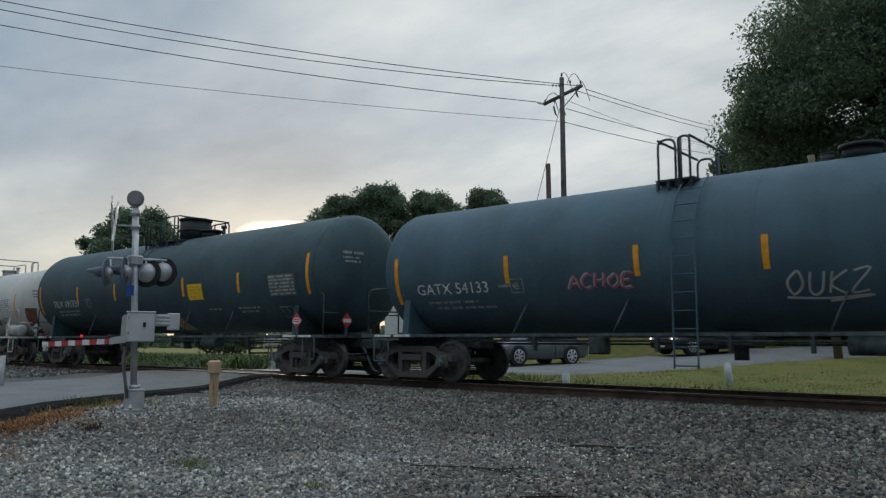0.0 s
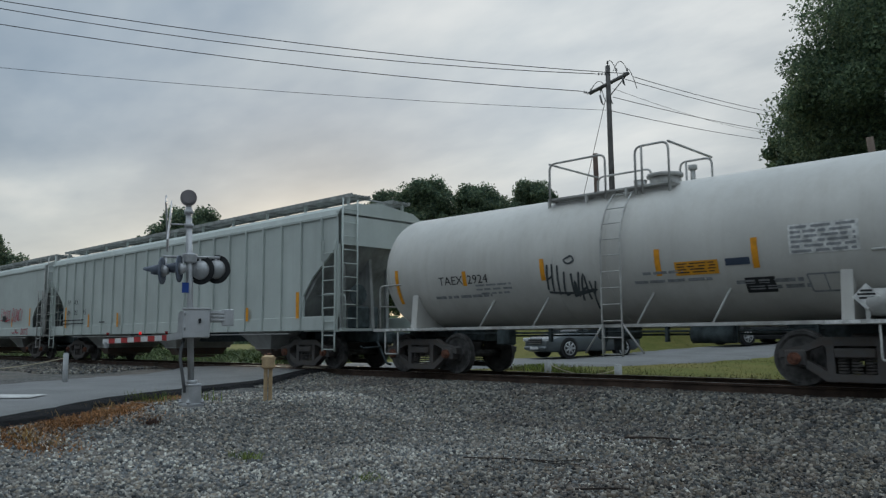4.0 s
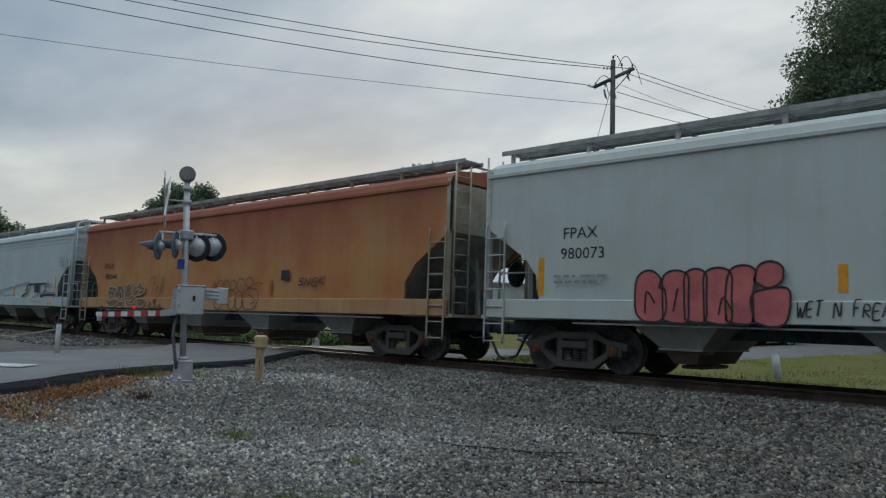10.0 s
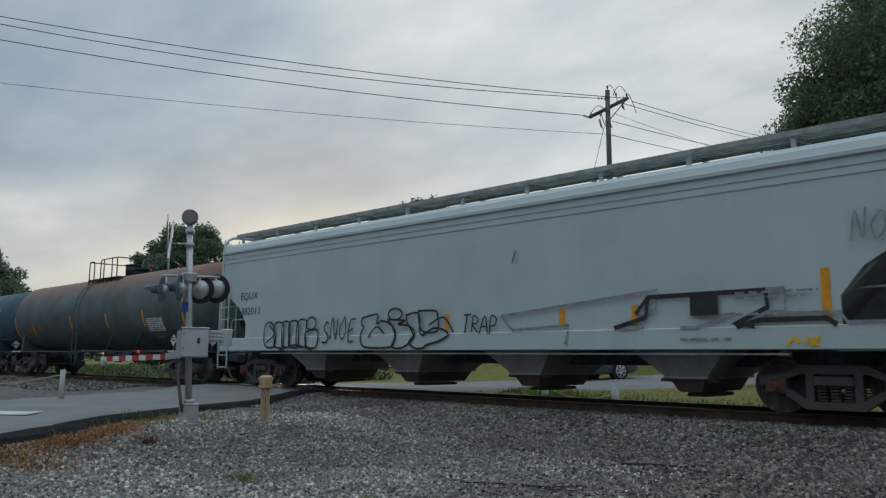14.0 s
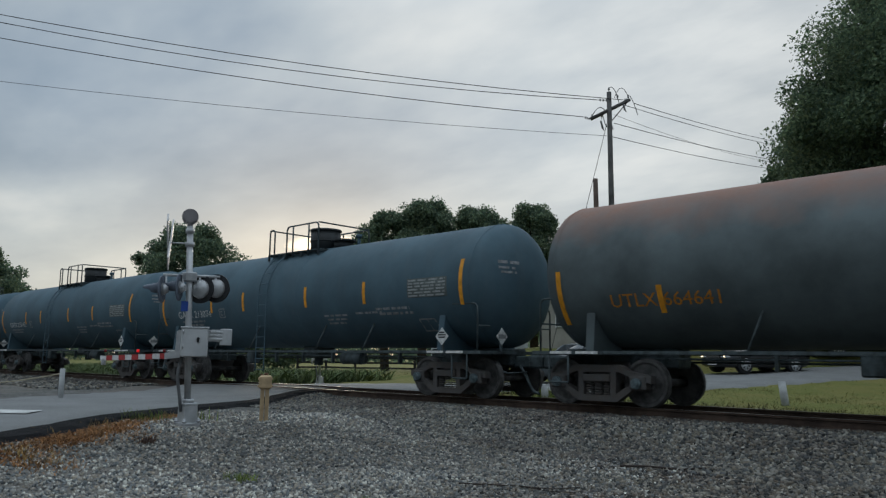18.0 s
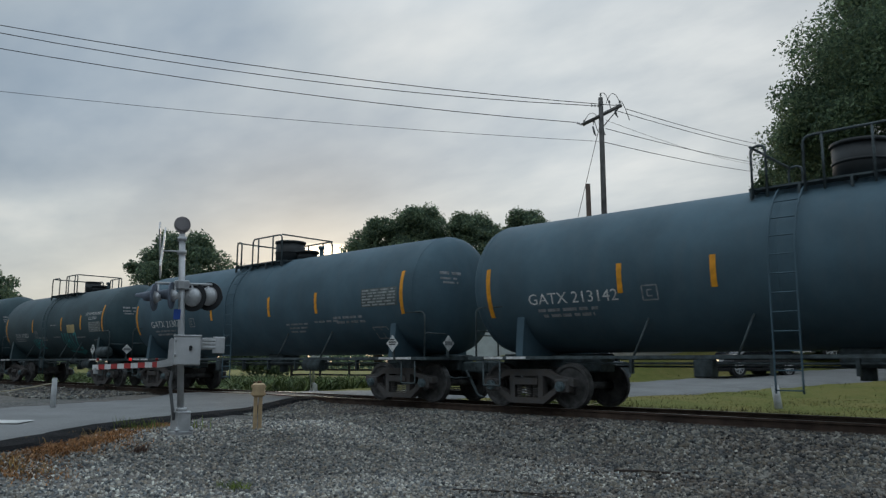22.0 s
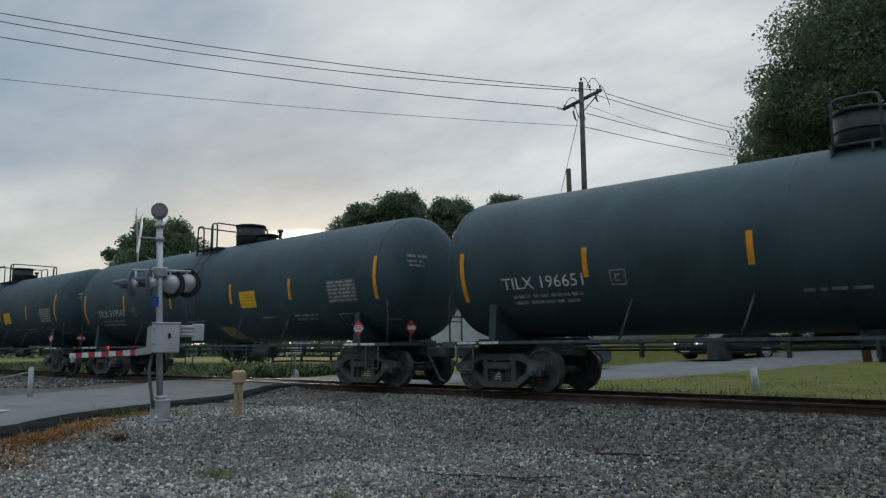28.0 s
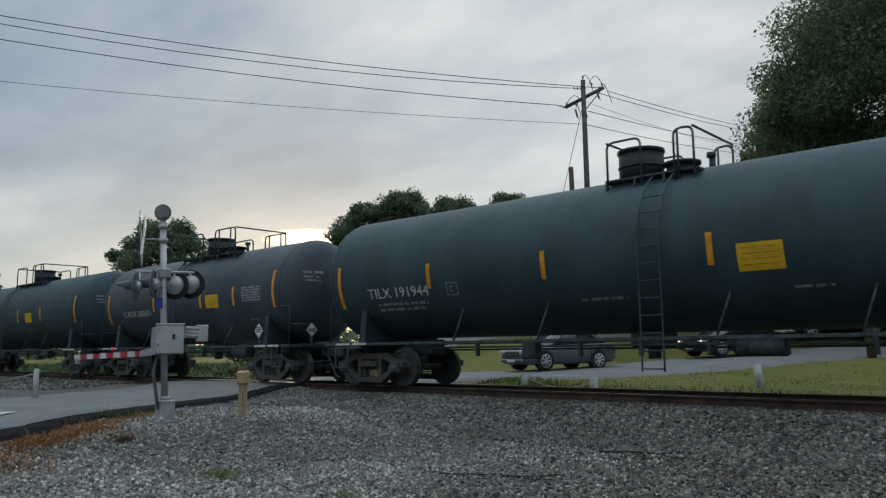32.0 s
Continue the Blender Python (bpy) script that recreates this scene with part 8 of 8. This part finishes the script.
# ---- fence, house, vehicles ----
def build_fence():
    m = paint("black_fence_board", (0.02, 0.019, 0.018), 0.85, 0.0, 0.2, 3.0, 0.15, 0.3, 40)
    fence = thing("board_fence", "dark three-board field fence", "fence")
    p0, p1, n = Vector((-52, 38, 0)), Vector((4, 70, 0)), 26
    for k in range(n + 1):
        p = p0.lerp(p1, k / n)
        z = gz(p.x, p.y)
        bm = bmesh.new()
        box(bm, p.x - 0.07, p.x + 0.07, p.y - 0.07, p.y + 0.07, z - 0.2, z + 1.35)
        part("post", bm, m, fence)
        if k < n:
            q = p0.lerp(p1, (k + 1) / n)
            zq = gz(q.x, q.y)
            for h in (0.45, 0.85, 1.25):
                bm = bmesh.new()
                d = (q - p).normalized()
                o = Vector((-d.y, d.x, 0)) * 0.09
                a, b = p + Vector((0, 0, z + h)) - o, q + Vector((0, 0, zq + h)) - o
                v = [bm.verts.new(c + Vector((0, 0, s)) + o * t) for t in (0, 0.3) for c, s in ((a, -0.07), (b, -0.07), (b, 0.07), (a, 0.07))]
                for f in ((0, 1, 2, 3), (7, 6, 5, 4), (0, 4, 5, 1), (1, 5, 6, 2), (2, 6, 7, 3), (3, 7, 4, 0)):
                    bm.faces.new([v[i] for i in f])
                part("board", bm, m, fence)


def build_house():
    """A low house whose long side with a porch faces the road and whose gable faces the track."""
    m = paint("beige_siding", (0.31, 0.295, 0.26), 0.8, 0.0, 0.08, 1.0, 0.06)
    rm = paint("mauve_brown_shingle", (0.34, 0.255, 0.235), 0.9, 0.0, 0.15, 2.0, 0.2, 0.5, 30)
    white = paint("white_trim", (0.66, 0.67, 0.66), 0.6, 0.0, 0.08, 3.0, 0.05)
    # x runs away from the track along the house, y to its west; the origin is the near corner by the road
    h = thing("house", "low beige house with a brown shingle roof and white trim", "house", pose(-19.1, 34.1, 1.75, 0, 0, 74))
    depth, wide, eave, ridge = 7.0, 7.6, 2.95, 4.55
    bm = bmesh.new()
    prism_x(bm, [(0, -1.2), (wide, -1.2), (wide, eave), (wide / 2, ridge), (0, eave)], 0, depth)
    part("wall", bm, m, h)
    for k, (y0, y1) in enumerate(((-0.45, wide / 2), (wide + 0.45, wide / 2))):
        bm = bmesh.new()
        z0 = eave - 0.12
        prism_x(bm, [(y0, z0), (y1, ridge + 0.1), (y1, ridge + 0.24), (y0, z0 + 0.13)], -0.45, depth + 0.45)
        part("roof", bm, rm, h)
        bm = bmesh.new()
        for x in (-0.46,):
            prism_x(bm, [(y0, z0 - 0.10), (y1, ridge - 0.02), (y1, ridge + 0.12), (y0, z0 + 0.05)], x - 0.03, x)
        part("rake_board", bm, white, h)
    bm = bmesh.new()
    box(bm, -0.45, depth + 0.45, -0.50, -0.45, eave - 0.20, eave - 0.03)
    part("fascia", bm, white, h)
    for x in (1.6, 4.2, 6.4):
        bm = bmesh.new()
        box(bm, x - 0.06, x + 0.06, -0.42, -0.30, -0.2, eave - 0.10, 0.01)
        part("porch_post", bm, white, h)
    for x, y, w, along in ((2.9, -0.03, 0.5, 0), (5.3, -0.03, 0.45, 0), (-0.03, 2.0, 0.5, 1), (-0.03, 5.6, 0.5, 1)):
        bm = bmesh.new()
        bm2 = bmesh.new()
        if along:
            box(bm, x - 0.03, x + 0.03, y - w, y + w, 0.9, 2.2, 0.01)
            box(bm2, x - 0.045, x - 0.032, y - w + 0.08, y + w - 0.08, 0.98, 2.12)
        else:
            box(bm, x - w, x + w, y - 0.03, y + 0.03, 0.9, 2.2, 0.01)
            box(bm2, x - w + 0.08, x + w - 0.08, y - 0.045, y - 0.032, 0.98, 2.12)
        w2 = part("window", bm, white, h, "white framed window")
        part("pane", bm2, glass("dark_pane"), w2)
    bm = bmesh.new()
    box(bm, 3.7, 4.6, -0.05, 0.0, 0.0, 2.05)
    part("door", bm, paint("dark_door", (0.07, 0.065, 0.06), 0.6), h)
    # a pale shed to the west
    sh = thing("shed", "pale blue-white metal shed beside the house", "shed", pose(-30.2, 35.2, gz(-30.2, 35.2), 0, 0, 60))
    bm = bmesh.new()
    prism_x(bm, [(-1.9, -0.5), (1.9, -0.5), (1.9, 2.6), (0, 3.5), (-1.9, 2.6)], -2.4, 2.4)
    part("wall", bm, paint("pale_metal_siding", (0.56, 0.61, 0.63), 0.5, 0.1, 0.08, 1.5, 0.05), sh)
    for sgn in (-1, 1):
        bm = bmesh.new()
        prism_x(bm, [(0, 3.52), (sgn * 2.1, 2.53), (sgn * 2.1, 2.6), (0, 3.6)], -2.6, 2.6)
        part("roof", bm, white, sh)


def loft(bm, rings, close=True):
    """Skins rings of equal count, capped at both ends."""
    vs = [[bm.verts.new(p) for p in r] for r in rings]
    n = len(vs[0])
    for a, b in zip(vs, vs[1:]):
        for i in range(n):
            k = (i + 1) % n
            bm.faces.new((a[i], a[k], b[k], b[i])).smooth = True
    if close:
        bm.faces.new(vs[0][::-1])
        bm.faces.new(vs[-1])


def make_vehicle(name, label, at, colour, long=4.8, tall=1.46, wide=1.82, pickup=False, lit=False, category="car"):
    """A road vehicle facing -x in its own space: lofted body, glazed cabin, roof, pillars, wheels and lamps."""
    car = thing(name, label, category, at)
    skin = paint(colour[0], colour[1], 0.22, 0.25, 0.02, 1.0, 0.0, spec=1.0)
    h, w = long / 2, wide / 2
    belt = tall * 0.63
    wr = 0.39 if pickup else 0.335
    xf, xr = -h + 0.92, h - 1.02
    # stations: x, width share, underside, top of the hood, belt or boot
    if pickup:
        rows = [(-h, 0.86, 0.48, 0.98), (-h + 0.06, 0.93, 0.40, 1.06), (-h + 0.3, 0.98, 0.34, 1.12), (-h + 1.45, 1.0, 0.36, 1.18), (0, 1.0, 0.36, 1.20), (h - 0.1, 1.0, 0.42, 1.20), (h, 0.96, 0.48, 1.16)]
        cab = [(-h + 1.35, 1.18, 0.93), (-h + 2.05, tall - 0.03, 0.80), (-h + 2.25, tall, 0.79), (0.35, tall, 0.79), (0.55, tall - 0.05, 0.80), (0.72, 1.2, 0.93)]
    else:
        rows = [(-h, 0.70, 0.36, 0.60), (-h + 0.05, 0.82, 0.26, 0.68), (-h + 0.22, 0.93, 0.20, 0.76), (-h + 0.6, 0.99, 0.19, 0.85), (-h + 1.35, 1.0, 0.20, belt), (0, 1.0, 0.20, belt + 0.03), (h - 0.9, 1.0, 0.21, belt + 0.07), (h - 0.25, 0.96, 0.24, belt + 0.05), (h - 0.05, 0.88, 0.32, belt - 0.04), (h, 0.80, 0.42, belt - 0.16)]
        cab = [(-h + 1.25, belt - 0.02, 0.92), (-h + 2.05, tall - 0.06, 0.74), (-h + 2.35, tall, 0.72), (0.75, tall - 0.03, 0.72), (1.05, tall - 0.10, 0.73), (h - 0.62, belt + 0.05, 0.86)]
    bm = bmesh.new()
    rings = []
    for x, k, lo, hi in rows:
        a = w * k
        half = [(a * 0.84, lo), (a * 0.97, lo + 0.08), (a, lo + (hi - lo) * 0.45), (a * 0.985, hi - 0.10), (a * 0.93, hi - 0.02), (a * 0.5, hi + 0.015)]
        rings.append([(x, -y, z) for y, z in half] + [(x, y, z) for y, z in reversed(half)])
    loft(bm, rings)
    body = part("body", bm, skin, car)
    # cabin glass
    bm = bmesh.new()
    loft(bm, [[(x, -w * k, min(z, belt - 0.1)), (x, -w * k, z), (x, w * k, z), (x, w * k, min(z, belt - 0.1))] for x, z, k in cab])
    part("cabin_glass", bm, glass("car_glass", (0.03, 0.035, 0.04)), car, "dark tinted windows")
    bm = bmesh.new()
    top = cab[1:-1]
    loft(bm, [[(x, -w * k - 0.015, z - 0.05), (x, -w * k * 0.9, z + 0.02), (x, w * k * 0.9, z + 0.02), (x, w * k + 0.015, z - 0.05)] for x, z, k in top])
    part("roof", bm, skin, car)
    mid = (cab[2][0] + cab[3][0]) / 2
    for s in (-1, 1):
        for (x0, z0, k0), (x1, z1, k1) in ((cab[0], cab[1]), (cab[-1], cab[-2]), ((mid, belt, 0.95), (mid + 0.08, tall - 0.03, 0.74))):
            bm = bmesh.new()
            cyl(bm, (x0, s * w * k0, z0), (x1, s * (w * k1 + 0.005), z1), 0.038, 6)
            part("pillar", bm, skin if not (x0 == mid) else M_LAMPBLACK, car)
        for x in (mid + 0.02, xr - 0.38):
            bm = bmesh.new()
            box(bm, x - 0.006, x + 0.006, s * w - 0.012, s * w + 0.004, 0.34, belt - 0.05)
            part("door_gap", bm, M_LAMPBLACK, body)
    if pickup:
        bm = bmesh.new()
        box(bm, 0.85, h - 0.1, -w + 0.12, w - 0.12, 1.18, 1.225)
        part("bed", bm, M_LAMPBLACK, car)
    for x in (xf, xr):
        for s in (-1, 1):
            bm = bmesh.new()
            cyl(bm, (x, s * (w - 0.25), wr + 0.02), (x, s * (w + 0.006), wr + 0.02), wr + 0.055, 24)
            part("wheel_arch", bm, M_LAMPBLACK, body)
            wheel = thing_part("wheel", car)
            bm = bmesh.new()
            cyl(bm, (x, s * (w - 0.2), wr), (x, s * (w + 0.016), wr), wr, 26)
            part("tyre", bm, paint("tyre_rubber", (0.018, 0.018, 0.018), 0.85), wheel)
            y = s * (w + 0.018)
            bm = bmesh.new()
            cyl(bm, (x, y - s * 0.01, wr), (x, y, wr), wr * 0.74, 22)
            part("rim", bm, paint("shaded_rim", (0.06, 0.06, 0.062), 0.5), wheel)
            bm = bmesh.new()
            for i in range(7):
                c, sn = math.cos(i * 0.8976), math.sin(i * 0.8976)
                cyl(bm, (x, y + s * 0.008, wr), (x + c * wr * 0.70, y + s * 0.008, wr + sn * wr * 0.70), 0.036, 5)
            cyl(bm, (x, y, wr), (x, y + s * 0.02, wr), 0.07, 10)
            part("spokes", bm, paint("alloy", (0.52, 0.53, 0.54), 0.4, 0.2), wheel)
            bm = bmesh.new()
            lip = [(x + wr * 0.72 * math.cos(a), y + s * 0.006, wr + wr * 0.72 * math.sin(a)) for a in [2 * math.pi * i / 22 for i in range(23)]]
            tube(bm, lip, 0.018, 5)
            part("rim_lip", bm, paint("alloy", (0.52, 0.53, 0.54), 0.4, 0.2), wheel)
    zl = 0.86 if pickup else 0.60
    clear = paint("clear_headlight", (0.62, 0.63, 0.64), 0.15, 0.0, spec=0.8)
    lampm = paint("lit_headlight", (1.0, 0.80, 0.5), 0.2, lamp=2.4)
    for s in (-1, 1):
        bm = bmesh.new()
        y = s * w * 0.70
        x0 = -h + (0.0 if pickup else 0.02)
        box(bm, x0 - 0.02, x0 + 0.20, y - 0.19, y + 0.19, zl, zl + 0.14, 0.03)
        lamp = part("headlight", bm, clear, car)
        if lit:
            bm = bmesh.new()
            cyl(bm, (x0 - 0.03, y + s * 0.04, zl + 0.07), (x0 - 0.02, y + s * 0.04, zl + 0.07), 0.05, 12)
            part("bulb", bm, lampm, lamp, "lit yellowish bulb")
        bm = bmesh.new()
        y = s * w * 0.76
        box(bm, h - 0.10, h + 0.005, y - 0.14, y + 0.10, belt - 0.22, belt - 0.06, 0.03)
        part("tail_light", bm, M_GATE_RED, car)
        bm = bmesh.new()
        box(bm, cab[0][0] + 0.35, cab[0][0] + 0.48, s * (w + 0.06) - 0.10, s * (w + 0.06) + 0.10, belt + 0.02, belt + 0.14, 0.03)
        part("mirror", bm, skin, car)
        bm = bmesh.new()
        for x in (mid - 0.15, xr - 0.62):
            box(bm, x, x + 0.16, s * w - 0.01, s * w + 0.022, belt - 0.20, belt - 0.17, 0.006)
        part("door_handle", bm, skin, car)
    bm = bmesh.new()
    box(bm, -h - 0.012, -h + 0.1, -w * 0.48, w * 0.48, zl - 0.10, zl + 0.10, 0.01)
    g = part("grille", bm, M_LAMPBLACK, car)
    bm = bmesh.new()
    for i in range(3):
        box(bm, -h - 0.022, -h - 0.01, -w * 0.46, w * 0.46, zl - 0.085 + 0.07 * i, zl - 0.065 + 0.07 * i, 0.004)
    part("grille_bar", bm, M_TREAD, g, "chrome grille bars")
    bm = bmesh.new()
    box(bm, -h - 0.05, -h + 0.25, -w * 0.78, w * 0.78, 0.27, 0.42, 0.05)
    box(bm, h - 0.2, h + 0.03, -w * 0.84, w * 0.84, 0.34, 0.52, 0.05)
    part("bumper", bm, M_TREAD if pickup else skin, car)
    bm = bmesh.new()
    box(bm, -h - 0.056, -h - 0.048, -0.26, 0.26, 0.30, 0.40)
    part("number_plate", bm, M_SIGNWHITE, car, "plain pale plate")
    return car


def build_vehicles():
    make_vehicle("sedan", "dark silver-grey sedan waiting at the crossing", pose(-16.97, 25.92, float(road_z(-16.97, 25.92)) - 0.01, 0, 0, 72), ("dark_silver_paint", (0.085, 0.10, 0.108)), 4.56, 1.47)
    make_vehicle("suv", "black car waiting with its headlights on", pose(-13.35, 34.3, float(road_z(-13.35, 34.3)) - 0.01, 0, 0, 65), ("black_paint", (0.012, 0.013, 0.016)), 4.7, 1.5, 1.85, lit=True)
    make_vehicle("pickup_truck", "dark green pickup truck with a chrome grille", pose(-11.6, 43.4, gz(-11.6, 43.4), 0, 0, 50), ("dark_green_paint", (0.012, 0.06, 0.065)), 5.4, 1.85, 1.95, True)


build_ground()
build_road()
build_track()
build_signal(-11.95, 6.55, -0.23, "crossing_signal", "silver crossing signal mast with lamps and lowered gate arm", 2.6)
build_signal(-27.6, 21.4, -0.35, "crossing_signal", "silver crossing signal mast across the track", 0.0)
build_beige_post(-12.1, 8.15)
build_posts()
build_pole()
build_trees()
build_fence()
build_house()
build_vehicles()
build_twigs()
build_plants()
build_stones()


# ---- motion ----
def motions():
    for car, uc in TRAIN:
        walk(car, [(t, pose(uc + s, TRACK_Y, 0)) for t, s in ROLLED[::4]])
    start = {car: uc for car, uc in TRAIN}
    for ws, x, car in WHEELSETS:
        # the wheels turn while their car is anywhere near
        uc = start[car]
        times = [t for t in np.arange(0, 32.001, 0.06) if -55 < uc + np.interp(t, *zip(*ROLLED)) < 14]
        rows = []
        for t in [0.0, *times, 32.0]:
            if rows and t - rows[-1][0] < 0.03:
                continue
            tt = min(max(t, times[0]), times[-1]) if times else 0.0
            turn = math.degrees((np.interp(tt, *zip(*ROLLED)) - (np.interp(times[0], *zip(*ROLLED)) if times else 0)) / WHEEL_R)
            rows.append((float(t), pose(x, 0, WHEEL_R) @ Matrix.Rotation(radians(turn % 360), 4, "Y")))
        walk(ws, rows)


motions()
